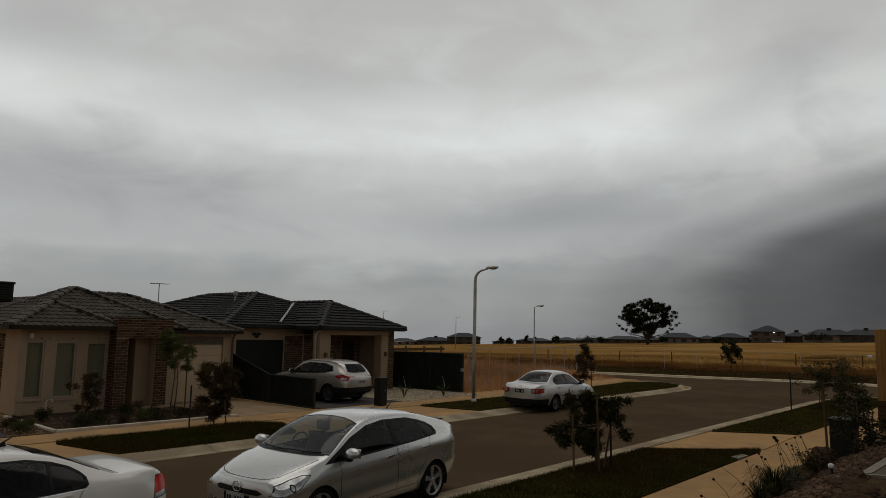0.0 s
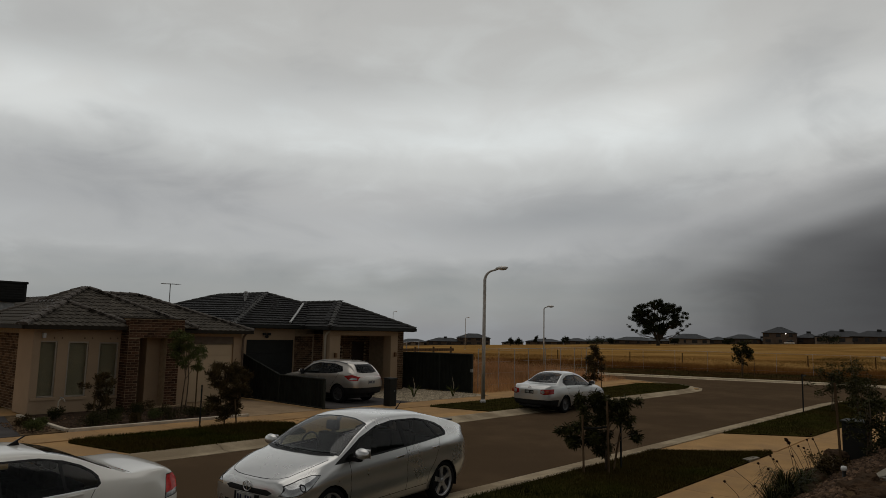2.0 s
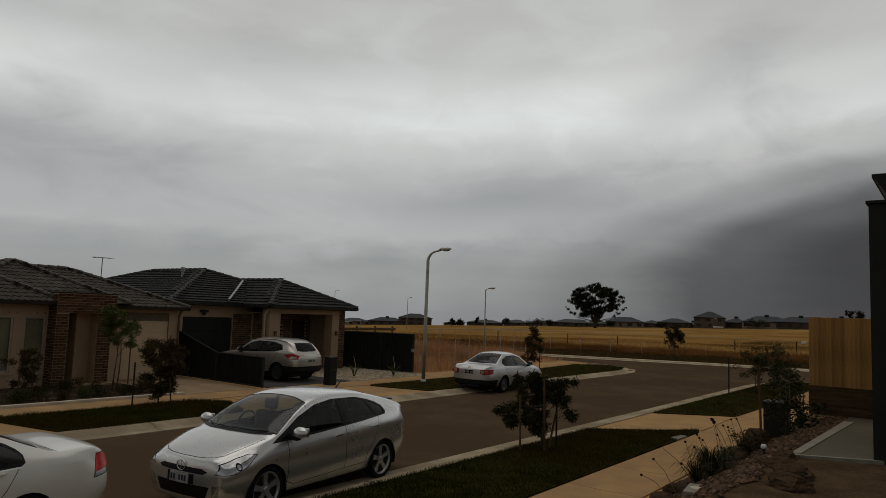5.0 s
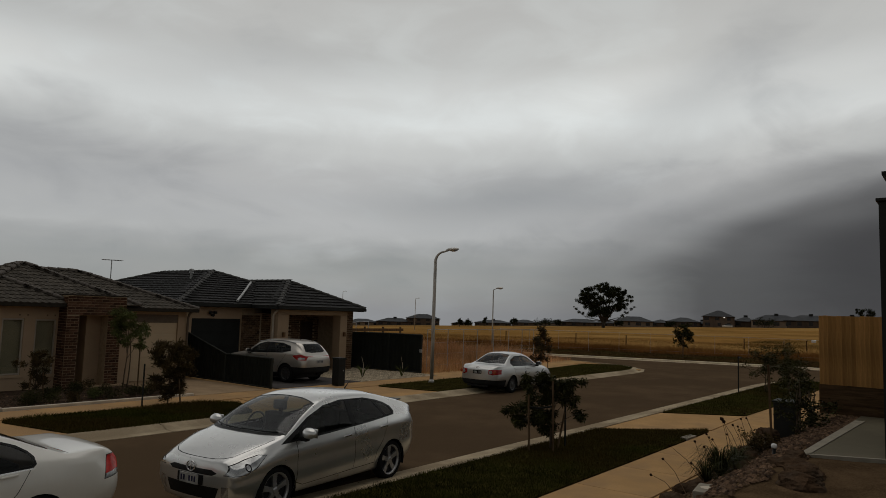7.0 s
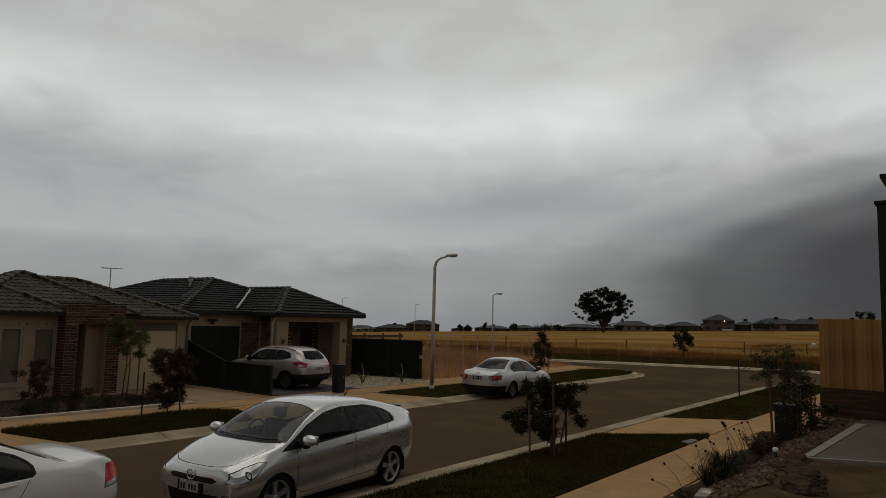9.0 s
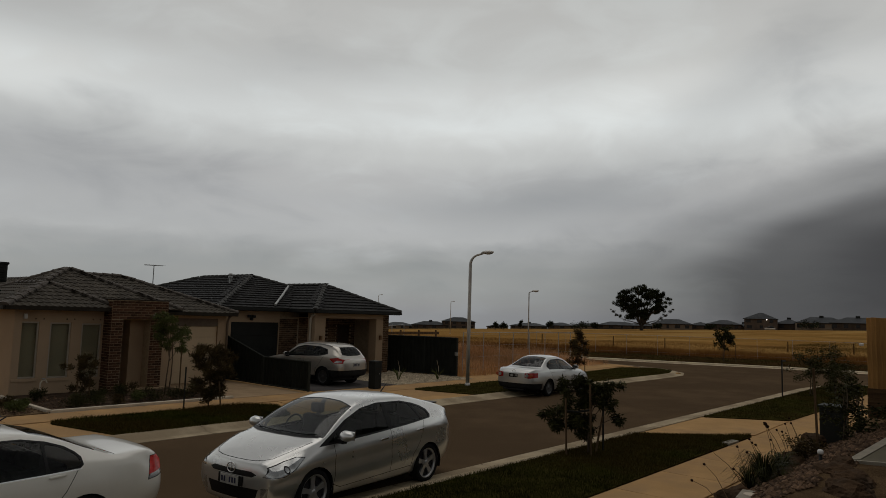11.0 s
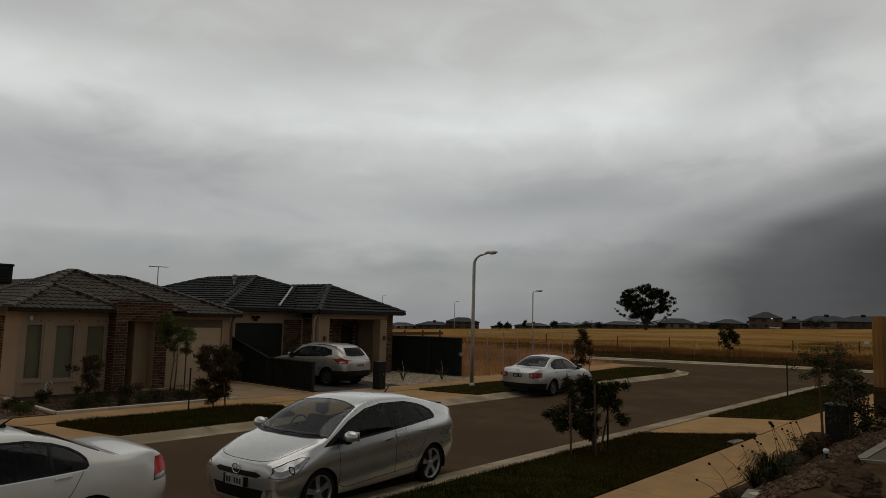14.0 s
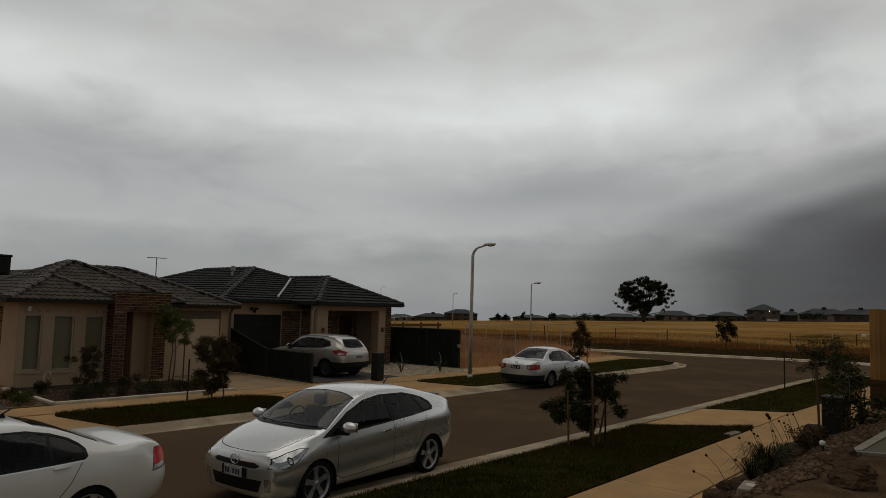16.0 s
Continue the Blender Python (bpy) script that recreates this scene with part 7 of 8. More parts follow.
for x_, y_, h_ in ((10.1, 20.6, 0.42), (10.25, 20.7, 0.36)):
    stake(x_, y_, 0.11, h_, (0.03, 0), label="short pale garden peg")

rng = random.Random(71)
vs, fs = [], []
for _ in range(1500):
    x_, y_ = (rng.uniform(7.1, 12.1), rng.uniform(19.4, 22.4)) if rng.random() < 0.75 else (rng.uniform(6.0, 6.9), rng.uniform(19.4, 22.0))
    r_, a_ = rng.uniform(0.012, 0.05), rng.uniform(0, 6.28)
    c_, q_ = math.cos(a_) * r_, math.sin(a_) * r_
    k = len(vs)
    vs += [(x_ - c_, y_ - q_, 0.108), (x_ + q_ * 0.5, y_ - c_ * 0.5, 0.11), (x_ + c_, y_ + q_, 0.108), (x_ - q_ * 0.5, y_ + c_ * 0.5, 0.11), (x_, y_, 0.11 + r_ * 0.7)]
    fs += [(k, k + 1, k + 4), (k + 1, k + 2, k + 4), (k + 2, k + 3, k + 4), (k + 3, k, k + 4)]
tagged(raw("bed_litter", vs, fs, PEBBLE, label="loose stones and bark litter on the garden bed"), kind="stuff")

# letterbox by the driveway: a dark pillar
lb = thing("letterbox", "black pillar letterbox beside the driveway", "letterbox", m=pose(17.95, 18.75, 0.1, 0, 0, 0))
part("pillar", box_bm(-0.17, 0.17, -0.17, 0.17, 0.0, 0.98, 0.012), BLACK, lb)
part("cap", box_bm(-0.19, 0.19, -0.19, 0.19, 0.985, 1.02, 0.008), BLACK, lb)
part("mail_slot", box_bm(-0.12, 0.12, -0.178, -0.172, 0.72, 0.76), GUTTER, lb)
part("lock", lathe(bmesh.new(), [(0.018, 0), (0.018, 0.01)], 10, pose(0.06, -0.172, 0.55, 90, 0, 0)), ZINC, lb)


# ---------------------------------------------------------------- the big gum and the far houses
def gum_tree(x, y, z, h, w, seed):
    rng = random.Random(seed)
    t = thing("gum_tree", "large spreading gum tree with clumped dark foliage", "tree", m=pose(x, y, z))
    part("trunk", tube(bmesh.new(), [(0, 0, -0.3), (0.1, 0, h * 0.08), (-0.1, 0.2, h * 0.16)], [0.75, 0.6, 0.5], 10), GUM_BARK, t, smooth=True)
    side = Vector((math.sin(math.atan2(y, x)), -math.cos(math.atan2(y, x)), 0))
    deep = Vector((-side.y, side.x, 0))
    clumps = []
    # forks fan out from the low trunk; each carries a few separate heads of leaves
    for k in range(17):
        a = -1.45 + 2.9 * k / 16
        u = math.sin(a) * w * 0.47 * rng.uniform(0.8, 1.06)
        top = h * (0.50 + 0.45 * math.cos(a)) * rng.uniform(0.92, 1.02)
        e = side * u + deep * rng.uniform(-0.28, 0.28) * w + Vector((0, 0, top))
        mid = Vector((e.x * 0.42, e.y * 0.42, h * 0.16 + (top - h * 0.16) * 0.55))
        part("limb", tube(bmesh.new(), [(0, 0, h * rng.uniform(0.06, 0.15)), mid, e.lerp(mid, 0.3) + Vector((0, 0, 0.5)), e], [0.26, 0.14, 0.08, 0.02], 6), GUM_BARK, t)
        clumps.append((e, rng.uniform(1.0, 1.5)))
        for q in (0.25, 0.55):
            c = e.lerp(mid, q) + side * rng.uniform(-1.8, 1.8) + deep * rng.uniform(-2, 2) + Vector((0, 0, rng.uniform(-0.3, 1.4)))
            c.z = min(c.z, h * (0.5 + 0.46 * math.cos(a)))
            part("twig", tube(bmesh.new(), [e.lerp(mid, q + 0.25), c], [0.10, 0.02], 4), GUM_BARK, t)
            clumps.append((c, rng.uniform(1.1, 1.9)))
    for k in range(44):
        q = rng.uniform(0.26, 0.78)
        c = side * rng.uniform(-0.36, 0.36) * w * (0.55 + q * 0.6) + deep * rng.uniform(-5, 5) + Vector((0, 0, h * q))
        clumps.append((c, rng.uniform(1.2, 2.0)))
    for s, q, r in ((-0.50, 0.40, 0.8), (-0.44, 0.32, 0.9), (-0.36, 0.30, 0.9), (0.50, 0.42, 0.7), (0.55, 0.47, 0.5), (0.42, 0.35, 0.9), (0.34, 0.28, 0.8), (-0.54, 0.44, 0.4)):
        c = side * s * w + deep * rng.uniform(-3, 3) + Vector((0, 0, h * q))
        part("limb", tube(bmesh.new(), [(0, 0, h * 0.14), c * 0.6 + Vector((0, 0, -0.6)), c], [0.12, 0.07, 0.02], 5), GUM_BARK, t)
        clumps.append((c, r))
    heads = []
    for c, r in clumps:
        for _ in range(4):
            heads.append((c + Vector((rng.gauss(0, 0.5), rng.gauss(0, 0.5), rng.gauss(0, 0.22))) * r, r * 0.55))
    vs, fs = leafy(rng, heads, 80000, 0.36, 0.45, 0.5)
    tagged(raw("crown", vs, fs, GUM_LEAF, t), kind="stuff")


def far_place(a, r):
    x, y = r * math.cos(radians(a)), r * math.sin(radians(a))
    return x, y, far_height(x, y) - 0.05


gx_, gy_, gz_ = far_place(24.65, 285)
gum_tree(gx_, gy_, gz_, 18.6, 22, 5)


def far_house(a, width, height, r, storeys, seed):
    """A distant house: walls, windows, hip roof with eaves."""
    rng = random.Random(seed)
    x, y, z = far_place(a, r)
    hs = thing("far_house", "distant two-storey house with grey tiled roof" if storeys > 1 else "distant single-storey house with grey tiled roof", "house", "houses across the field", pose(x, y, z, 0, 0, a - 90 + rng.uniform(-6, 6)))
    wall_h = height * (0.55 if storeys == 1 else 0.64)
    d = 12
    part("wall", box_bm(-width / 2 + 0.5, width / 2 - 0.5, -d / 2 + 0.5, d / 2 - 0.5, -1, wall_h), FAR_WALL if seed % 3 else FAR_WALL_PALE, hs)
    h = Hip(-width / 2, width / 2, -d / 2, d / 2, wall_h, (height - wall_h) / (min(width, d) / 2))
    bm = bmesh.new()
    for f in h.faces.values():
        bm.faces.new([bm.verts.new(v) for v in f])
    bm.faces.new([bm.verts.new(v) for v in h.c[::-1]])
    part("roof", bm, FAR_ROOF, hs)
    part("fascia", box_bm(-width / 2, width / 2, -d / 2 - 0.05, -d / 2 + 0.1, wall_h - 0.25, wall_h + 0.02), GUTTER, hs)
    for s in range(storeys):
        zw = wall_h * s / storeys
        n = max(2, int(width / 4))
        for k in range(n):
            xw = -width / 2 + width * (k + 0.5) / n + rng.uniform(-0.5, 0.5)
            ww = rng.uniform(0.5, 1.2)
            win = part("window", box_bm(xw - ww, xw + ww, -d / 2 + 0.42, -d / 2 + 0.5, zw + wall_h / storeys * 0.3, zw + wall_h / storeys * 0.82), FAR_GLASS, hs)
    if rng.random() < 0.4:
        part("roof_cooler", box_bm(-0.8, 0.8, -0.8, 0.8, height - 0.8, height + 0.6, 0.1), BLACK, hs)
    return hs


for i_, (a_, w_, h_, r_, s_) in enumerate(((44.5, 17, 3.6, 360, 1), (41.8, 19, 3.9, 350, 1), (39.5, 17, 5.9, 350, 2), (36.2, 12, 2.6, 380, 1), (33.6, 19, 3.0, 350, 1), (31.0, 14, 3.2, 345, 1), (29.0, 15, 2.9, 350, 1), (26.5, 19, 3.6, 340, 1), (24.4, 14, 3.0, 340, 1), (22.3, 18, 4.8, 330, 1), (20.2, 11, 3.4, 335, 1), (18.5, 15, 4.2, 330, 1), (17.1, 8, 2.8, 335, 1), (15.9, 13.5, 7.3, 325, 2), (14.0, 11, 4.8, 335, 1), (11.9, 20, 5.4, 325, 1), (9.6, 20, 5.2, 325, 1), (7.0, 18, 5.0, 330, 1), (4.5, 18, 5.0, 330, 1), (47.5, 18, 3.6, 360, 1))):
    far_house(a_, w_, h_, r_, s_, i_)
two = [o for o in bpy.data.objects if o.name.startswith("far_house") and o["label"].startswith("distant two")]
bm = bmesh.new()
bmesh.ops.create_icosphere(bm, subdivisions=2, radius=0.15)
part("porch_light", bm, glow("porch_light", (1.0, 0.95, 0.85), 6.0), two[-1]).matrix_basis = pose(2.5, -6.3, 4.4)
for i_, (a_, r_, h_, w_) in enumerate(((36.4, 300, 3.4, 2.2), (35.7, 300, 3.0, 3.4), (34.3, 320, 4.4, 1.8), (31.9, 320, 4.0, 3.0), (29.3, 318, 3.6, 7.0), (28.3, 320, 3.2, 3.5), (23.4, 318, 2.5, 3.0), (5.9, 300, 7.6, 3.2), (6.5, 300, 7.8, 2.6), (12.7, 312, 3.4, 6.0), (19.5, 315, 2.4, 4))):
    rng = random.Random(80 + i_)
    x_, y_, z_ = far_place(a_, r_)
    t_ = thing("distant_tree", "small dark tree between distant houses", "tree", "trees across the field", pose(x_, y_, z_))
    part("trunk", tube(bmesh.new(), [(0, 0, -0.2), (0, 0, h_ * 0.7)], [0.16, 0.06], 6), GUM_BARK, t_)
    cs = [((rng.uniform(-0.4, 0.4) * w_, rng.uniform(-0.4, 0.4) * w_, h_ * rng.uniform(0.35, 0.9)), w_ * 0.24) for _ in range(10)]
    vs, fs = leafy(rng, cs, 700, 0.55, 0.5)
    tagged(raw("crown", vs, fs, GUM_LEAF, t_), kind="stuff")
van = thing("parked_van", "small white vehicle parked beside a distant house", "car", m=pose(*far_place(15.3, 312), 0, 0, -75))
part("body", box_bm(-2.0, 2.0, -0.85, 0.85, 0.3, 0.95, 0.15), CAR_WHITE, van)
part("cabin", box_bm(-1.0, 1.6, -0.75, 0.75, 0.95, 1.5, 0.2), FAR_GLASS, van)
trough = thing("water_trough", "white water trough lying in the dry field", "trough", m=pose(*far_place(9.45, 120), 0, 0, 10))
part("basin", box_bm(-0.9, 0.9, -0.3, 0.3, 0.05, 0.4, 0.06), WHITE, trough)

# ---------------------------------------------------------------- near garden, fence and dark wall
def yard(x, y):
    """The raised garden: a stony bank up from the footpath to the yard."""
    b = 4.12 - 0.25 * step(12, 9, x)
    h = 0.06 + 0.6 * step(b, 2.5, y) + 0.05 * noise.noise((x * 0.9, y * 0.9, 4.0)) * step(4.1, 3.7, y)
    return h + 0.55 * step(9, 3, math.hypot(x, y)) * step(3.2, 1.5, y)


bm = bmesh.new()
nx_, ny_ = 90, 40
grid_ = [[bm.verts.new((x, y, yard(x, y))) for y in [-10 + 14.15 * j / ny_ for j in range(ny_ + 1)]] for x in [-8 + 36 * i / nx_ for i in range(nx_ + 1)]]
for i_ in range(nx_):
    for j_ in range(ny_):
        bm.faces.new((grid_[i_][j_], grid_[i_ + 1][j_], grid_[i_ + 1][j_ + 1], grid_[i_][j_ + 1]))
structure(part("garden_bank", bm, AGGREGATE, smooth=True), "brown crushed gravel yard and bank")
structure(part("garage_slab", prism(bmesh.new(), [(13.2, 2.44), (13.95, 0.9), (14.2, -6), (20.0, -6), (20.0, 2.3)], 0.3, 0.70), SLAB), "smooth grey concrete slab")
structure(part("slab_edge", prism(bmesh.new(), [(13.2, 2.45), (13.42, 2.3), (18.8, 2.1), (18.8, 2.3)], 0.5, 0.715), COVER), "pale concrete edge strip")
structure(part("slab_edge", prism(bmesh.new(), [(13.16, 2.46), (13.24, 2.47), (13.98, 0.92), (13.90, 0.9)], 0.5, 0.712), COVER), "pale concrete edge strip")

paling = thing("paling_fence", "new pine paling fence on dark timber sleepers", "fence", m=pose(20.0, 3.2, 0.7))
board_me = mesh_from("paling", box_bm(-0.008, 0.008, -0.1018, -0.0002, 0.70, 2.45, 0.003), TIMBER)
rng = random.Random(9)
for k in range(60):
    ob = new("paling", board_me)
    ob.parent = paling
    ob.matrix_basis = pose(-0.03 + rng.uniform(-0.0015, 0.0015), -k * 0.102, rng.uniform(-0.008, 0.008))
for k in range(3):
    part("sleeper", box_bm(-0.04, 0.04, -6.2, 0.02, k * 0.245 - 0.02, k * 0.245 + 0.22, 0.01), SLEEPER, paling)
for k in range(3):
    part("post", box_bm(0.0, 0.09, -2.4 * k - 0.12, -2.4 * k - 0.02, 0, 2.3), SLEEPER, paling)
for q in (0.95, 2.1):
    part("rail", box_bm(-0.02, 0.03, -6.1, 0, q, q + 0.08), SLEEPER, paling)

wl = thing("garage_building", "charcoal rendered garage with a flared cornice", "garage", m=pose(13.8, 1.26, 0.7))
part("wall", box_bm(0, 5.6, -5.5, 0, -0.05, 4.36), BLACK, wl)
part("coping", box_bm(-0.05, 5.65, -5.5, 0.04, 4.365, 4.42, 0.01), BLACK, wl)
bm = bmesh.new()
pr_ = [(-0.34, 4.42), (-0.10, 4.80), (-0.06, 4.82), (-0.06, 4.88), (-3.0, 4.88), (-3.0, 4.42)]
lo_ = [bm.verts.new((-0.04, y, z)) for y, z in pr_]
hi_ = [bm.verts.new((5.6, y, z)) for y, z in pr_]
bm.faces.new(lo_), bm.faces.new(hi_[::-1])
for k in range(len(pr_)):
    bm.faces.new((lo_[k], hi_[k], hi_[(k + 1) % len(pr_)], lo_[(k + 1) % len(pr_)]))
bmesh.ops.recalc_face_normals(bm, faces=bm.faces[:])
part("cornice", bm, BLACK, wl)


def boulder(x, y, z, sx, sy, sz, seed):
    bm = bmesh.new()
    bmesh.ops.create_icosphere(bm, subdivisions=4, radius=1.0)
    for v in bm.verts:
        n = noise.fractal(v.co * 1.3 + Vector((seed * 3.1, 0, 0)), 0.9, 2.1, 4)
        chip = abs(noise.noise(v.co * 2.6 + Vector((0, seed * 2.3, 0))))
        q = v.co * (1 + 0.26 * n - 0.16 * chip + 0.07 * noise.noise(v.co * 6.0) + 0.05 * noise.noise(v.co * 13.0))
        q = Vector((math.copysign(abs(q.x) ** 0.85, q.x), math.copysign(abs(q.y) ** 0.85, q.y), math.copysign(abs(q.z) ** 0.8, q.z)))
        v.co = Vector((q.x * sx, q.y * sy, q.z * sz))
    ob = part("boulder", bm, ROCK, smooth=False)
    ob.matrix_basis = pose(x, y, z, 0, 0, seed * 47)
    tagged(ob, "rough brown garden boulder set in the bank", "rock", "garden boulders")


for i_, (x_, y_, z_, a_, b_, c_) in enumerate(((17.2, 3.85, 0.3, 0.45, 0.35, 0.26), (16.2, 3.7, 0.25, 0.4, 0.3, 0.25), (14.3, 3.62, 0.28, 0.45, 0.32, 0.24), (15.0, 3.75, 0.22, 0.4, 0.3, 0.22), (12.3, 2.42, 0.6, 0.6, 0.36, 0.22), (12.9, 2.45, 0.62, 0.35, 0.25, 0.2), (11.7, 3.75, 0.12, 0.55, 0.3, 0.2), (10.6, 3.7, 0.12, 0.5, 0.32, 0.2), (9.7, 3.7, 0.15, 0.5, 0.35, 0.22), (11.2, 2.55, 0.5, 0.5, 0.3, 0.16), (8.7, 3.6, 0.2, 0.5, 0.4, 0.25), (11.6, 2.1, 0.64, 0.5, 0.4, 0.22), (10.8, 2.0, 0.66, 0.5, 0.4, 0.22), (13.0, 3.3, 0.3, 0.35, 0.28, 0.2))):
    boulder(x_, y_, z_ - 0.02, a_ * 0.6, b_ * 0.75, c_ * 0.95, i_ + 1)
# pebbles on the bank
rng = random.Random(12)
vs, fs = [], []
for _ in range(7500):
    x_, y_ = rng.uniform(9.5, 20), rng.uniform(2.3, 3.95)
    if x_ < 13.0 and y_ < 2.5 - 0.1 * math.sin(x_ * 3.0):
        continue
    z_ = yard(x_, y_) + 0.01
    r_ = 0.016 + 0.05 * rng.random() ** 2.5
    a_ = rng.uniform(0, 6.28)
    k = len(vs)
    ca, sa = math.cos(a_), math.sin(a_)
    for px, py, pz in ((1, 0, 0), (0.3, 0.7, 0.05), (-0.8, 0.5, 0), (-0.9, -0.4, 0.02), (0.2, -0.75, 0), (0, 0, 0.6), (0.35, 0.1, 0.55)):
        vs.append((x_ + (px * ca - py * sa) * r_, y_ + (px * sa + py * ca) * r_, z_ + pz * r_ * 1.05))
    fs += [(k, k + 1, k + 6), (k + 1, k + 5, k + 6), (k + 1, k + 2, k + 5), (k + 2, k + 3, k + 5), (k + 3, k + 4, k + 5), (k + 4, k + 6, k + 5), (k + 4, k, k + 6)]
tagged(raw("pebbles", vs, fs, PEBBLE, label="mixed brown river pebbles on the bank"), kind="stuff")
vs, fs = [], []
for _ in range(3000):
    x_, y_ = pick(rng, [(19.65, 19.25), (24.4, 19.25), (24.4, 20.2), (23.8, 24.1), (19.65, 23.3)])
    r_ = rng.uniform(0.03, 0.07)
    k = len(vs)
    vs += [(x_ - r_, y_, 0.1), (x_, y_ - r_, 0.1), (x_ + r_, y_, 0.1), (x_, y_ + r_, 0.1), (x_, y_, 0.1 + r_ * 0.7)]
    fs += [(k, k + 1, k + 4), (k + 1, k + 2, k + 4), (k + 2, k + 3, k + 4), (k + 3, k, k + 4)]
tagged(raw("pebbles", vs, fs, WHITE_PEBBLE, label="pale pebbles over the front yard"), kind="stuff")

# strappy tussock, seed heads, shrubs along the bank
def tussock(x, y, z, n, l, seed, mat):
    rng = random.Random(seed)
    t = thing("tussock", "dark strappy tussock plant on the bank", "plant", "bank plants", pose(x, y, z))
    vs, fs = [], []
    for _ in range(n):
        a = rng.uniform(0, 6.28)
        reach, hh = l * rng.uniform(0.3, 1.0), l * rng.uniform(0.35, 0.8)
        c, s = math.cos(a), math.sin(a)
        w = 0.012
        prev = None
        for q in range(5):
            u = q / 4
            p = Vector((c * reach * u, s * reach * u, hh * math.sin(u * 2.4)))
            ww = w * (1 - u * 0.85)
            k = len(vs)
            vs += [(p.x - s * ww, p.y + c * ww, p.z), (p.x + s * ww, p.y - c * ww, p.z)]
            if prev is not None:
                fs.append((prev, prev + 1, k + 1, k))
            prev = k
    tagged(raw("foliage", vs, fs, mat, t), kind="stuff")


tussock(12.7, 3.62, 0.2, 260, 0.66, 3, LEAF)
tussock(12.2, 3.7, 0.15, 120, 0.5, 6, LEAF)
tussock(13.3, 3.5, 0.3, 80, 0.5, 4, LEAF)
tussock(15.6, 3.75, 0.2, 70, 0.45, 5, LEAF_BROWN)
SEED = material("dark_seed_head", (0.03, 0.018, 0.012), 0.9)
for i_, (x_, y_, z_) in enumerate(((13.85, 3.9, 1.05), (13.9, 3.88, 1.0), (14.96, 3.9, 0.79), (14.6, 3.9, 0.86), (13.05, 3.9, 0.8), (13.25, 3.9, 0.74), (15.63, 3.9, 0.89), (15.2, 3.9, 0.92), (12.25, 3.9, 0.83), (12.6, 3.85, 0.70), (11.9, 3.85, 0.52), (12.9, 3.9, 0.88), (14.2, 3.9, 0.72), (11.4, 4.15, 0.62), (11.0, 4.2, 0.42), (12.0, 4.25, 0.74), (14.5, 4.1, 0.98), (15.9, 4.0, 0.95))):
    rng = random.Random(100 + i_)
    s_ = thing("seed_head", "dry dark seed head on a thin stem", "plant", "dry seed heads", pose(x_ + rng.uniform(-0.2, 0.2), 3.7, 0.15))
    tip = Vector((x_, y_, z_)) - s_.matrix_basis.translation
    part("stem", tube(bmesh.new(), [(0, 0, 0), tip * 0.55 + Vector((0.05, 0, 0.05)), tip], [0.006, 0.005, 0.003], 5), STAKE, s_)
    bm = bmesh.new()
    bmesh.ops.create_icosphere(bm, subdivisions=2, radius=0.022 if i_ > 1 else 0.034)
    for v in bm.verts:
        v.co = v.co * (1 + 0.35 * noise.noise(v.co * 60)) + tip
    part("head", bm, SEED, s_)
stake(16.5, 3.6, 0.3, 1.7, (-0.14, 0.02), STAKE, 0.03, "pale weathered tree stake")
young_tree("bank_shrub", "dense dark shrub with pale buds beside the slab", 17.4, 3.2, 0.40, 1.35,
           [((0, 0, 1.15), 0.3), ((0.2, -0.1, 0.9), 0.32), ((-0.25, 0.1, 0.75), 0.32), ((0.2, -0.1, 0.5), 0.3), ((-0.1, 0, 0.35), 0.3), ((0.3, -0.1, 0.3), 0.26)], LEAF, 1300, 0.075, 51, slim=0.45, droop=-0.2, cat="shrub", stems=3)
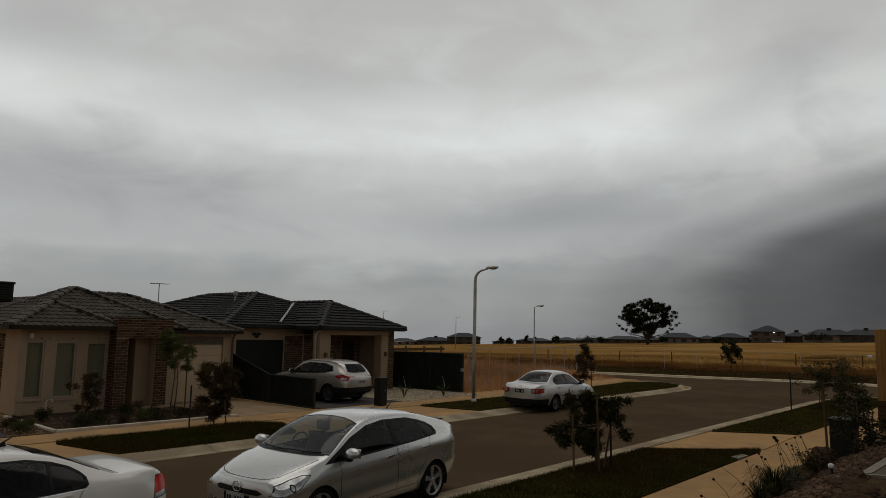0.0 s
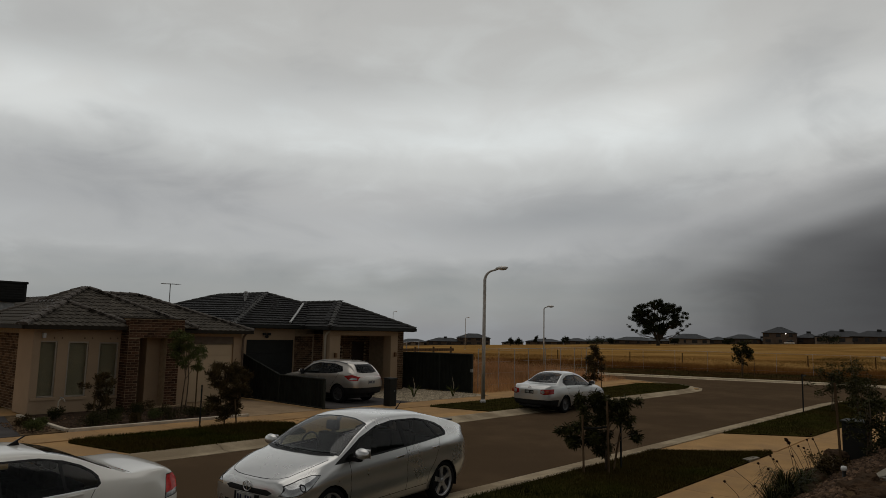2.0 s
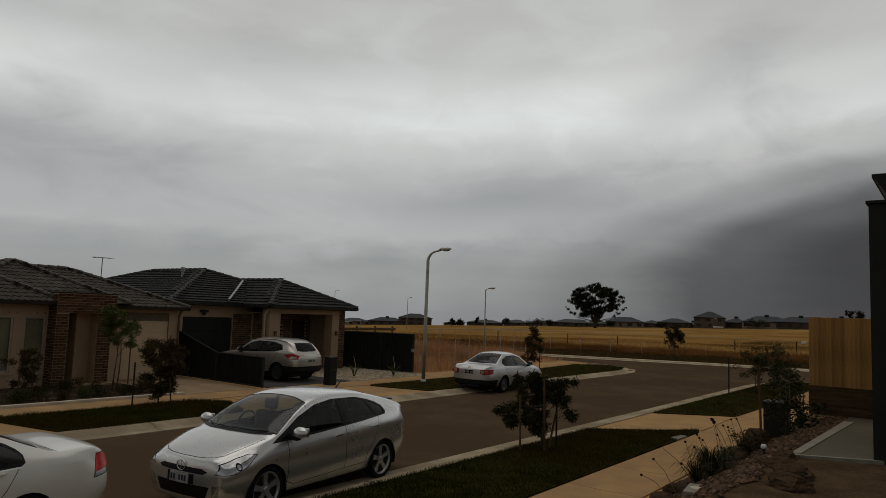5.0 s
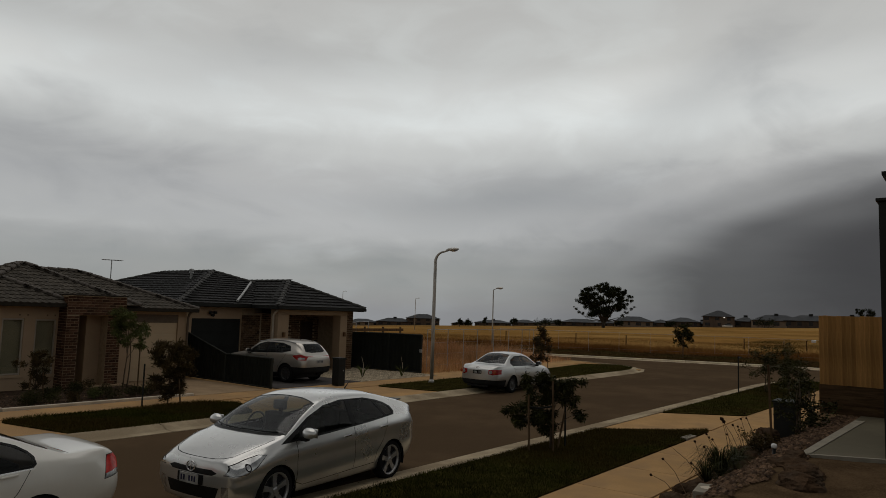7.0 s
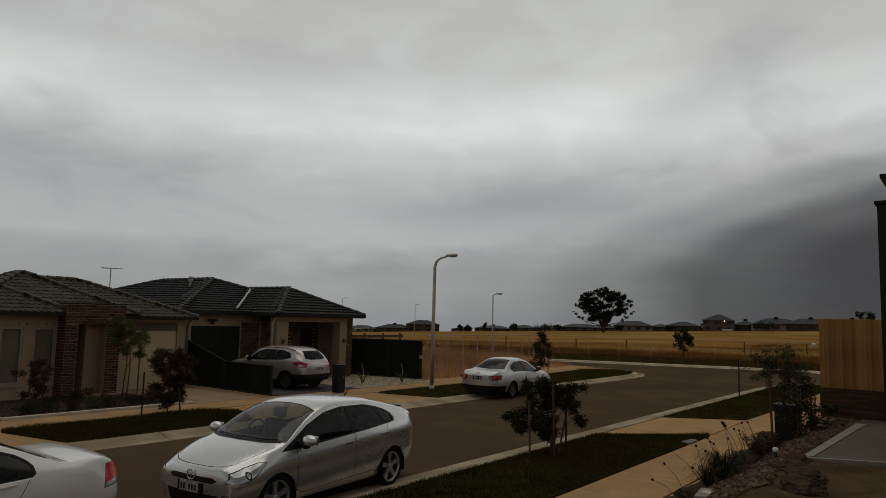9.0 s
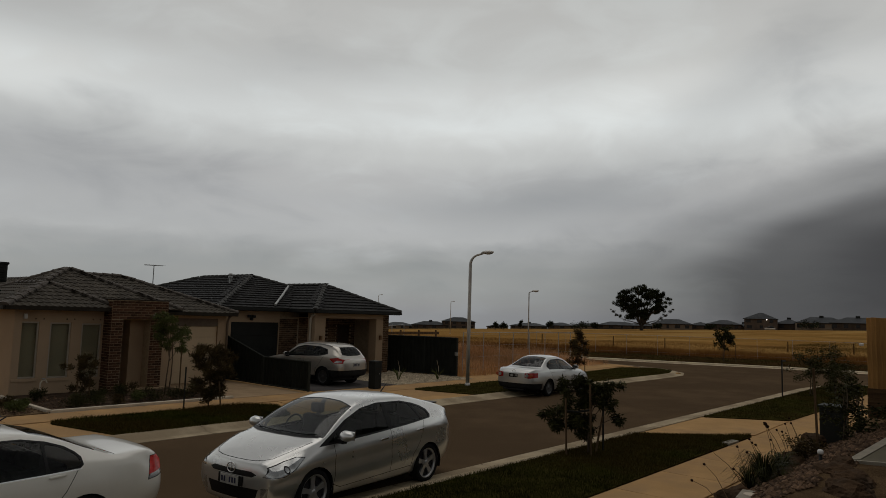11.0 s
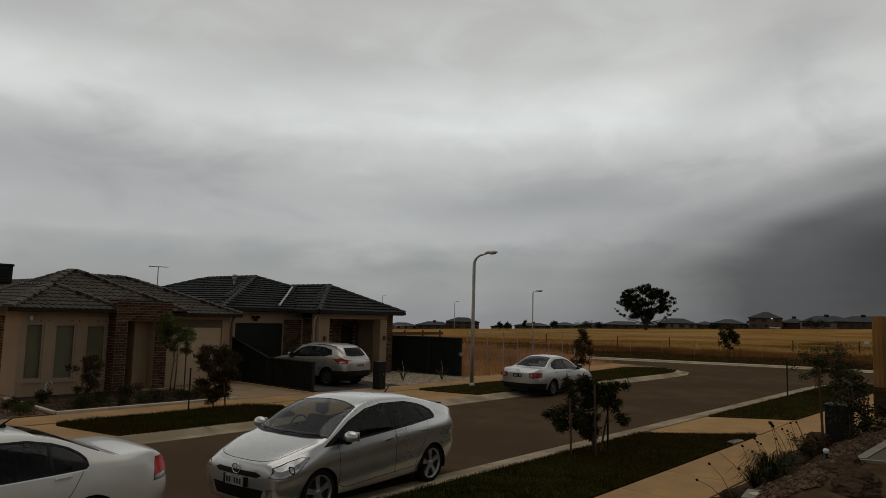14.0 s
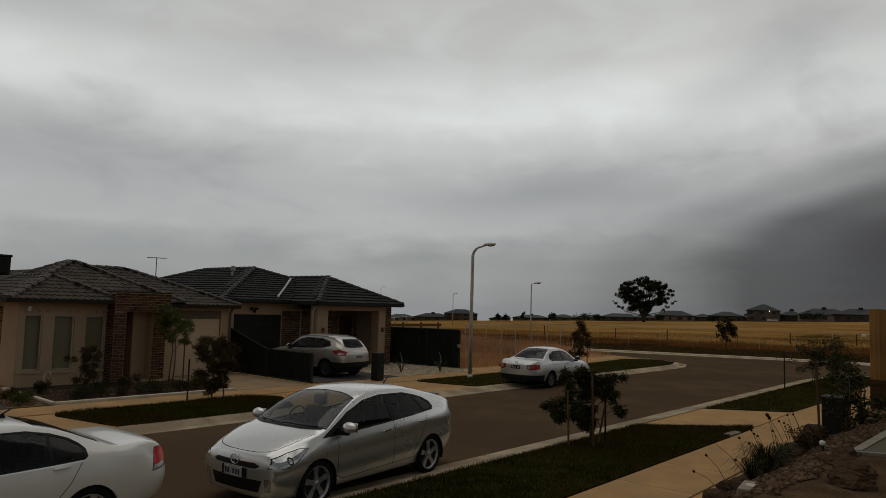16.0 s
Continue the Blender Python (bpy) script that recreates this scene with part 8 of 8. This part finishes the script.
young_tree("bank_shrub", "dark upright shrub against the fence", 19.0, 3.3, 0.4, 1.2,
           [((0, 0, 1.0), 0.3), ((0.2, -0.1, 0.7), 0.32), ((-0.25, 0.1, 0.6), 0.32), ((0.1, -0.2, 0.35), 0.34)], LEAF, 900, 0.08, 52, slim=0.45, droop=-0.2, cat="shrub", stems=3)
young_tree("bank_shrub", "low dark shrub between boulders", 14.8, 3.4, 0.3, 0.5, [((0, 0, 0.35), 0.25), ((0.3, 0, 0.3), 0.22), ((-0.25, 0, 0.25), 0.2)], LEAF_BROWN, 900, 0.06, 53, cat="shrub", stems=2)
pil = thing("letterbox", "dark charcoal box letterbox pillar beside the footpath", "letterbox", m=pose(18.6, 3.75, 0.05))
part("pillar", box_bm(-0.3, 0.3, -0.3, 0.2, 0, 0.95, 0.02), BLACK, pil)
part("lid", box_bm(-0.33, 0.33, -0.33, 0.23, 0.955, 1.0, 0.015), FENCE, pil)
part("mail_slot", box_bm(-0.306, -0.302, -0.2, 0.1, 0.7, 0.74), GUTTER, pil)
bol = thing("garden_light", "short bollard garden light with a white cap", "garden light", m=pose(13.7, 2.95, 0.38))
part("post", lathe(bmesh.new(), [(0.035, 0), (0.03, 0.02), (0.03, 0.28)], 12), BLACK, bol, smooth=True)
part("cap", lathe(bmesh.new(), [(0.04, 0.28), (0.05, 0.295), (0.052, 0.325), (0.04, 0.355), (0.01, 0.362)], 16), WHITE, bol, smooth=True)
pit = thing("service_pit", "pale concrete service pit with a round cover", "service pit", m=pose(10.9, 3.28, 0.31, 0, 0, 8))
part("frame", box_bm(-0.3, 0.3, -0.17, 0.17, -0.1, 0.08, 0.015), COVER, pit)
part("cover", lathe(bmesh.new(), [(0.11, 0.08), (0.11, 0.088), (0.09, 0.09)], 20), EDGING, pit)

# ---------------------------------------------------------------- roof coverings, laid last
roof(H1, [HC, HA, HB, HD], TILE, TILE_REST, CAP, 300, [["front", "left", "right"], ["left", "front", "right"], ["front", "right"], ["left"]])
roof(H2, [HW, HM], TILE_DARK, TILE_DARK, CAP_DARK, 0, [["front", "left"], ["front", "left"]], 0.30, 0.31, 0.35, 0.05)
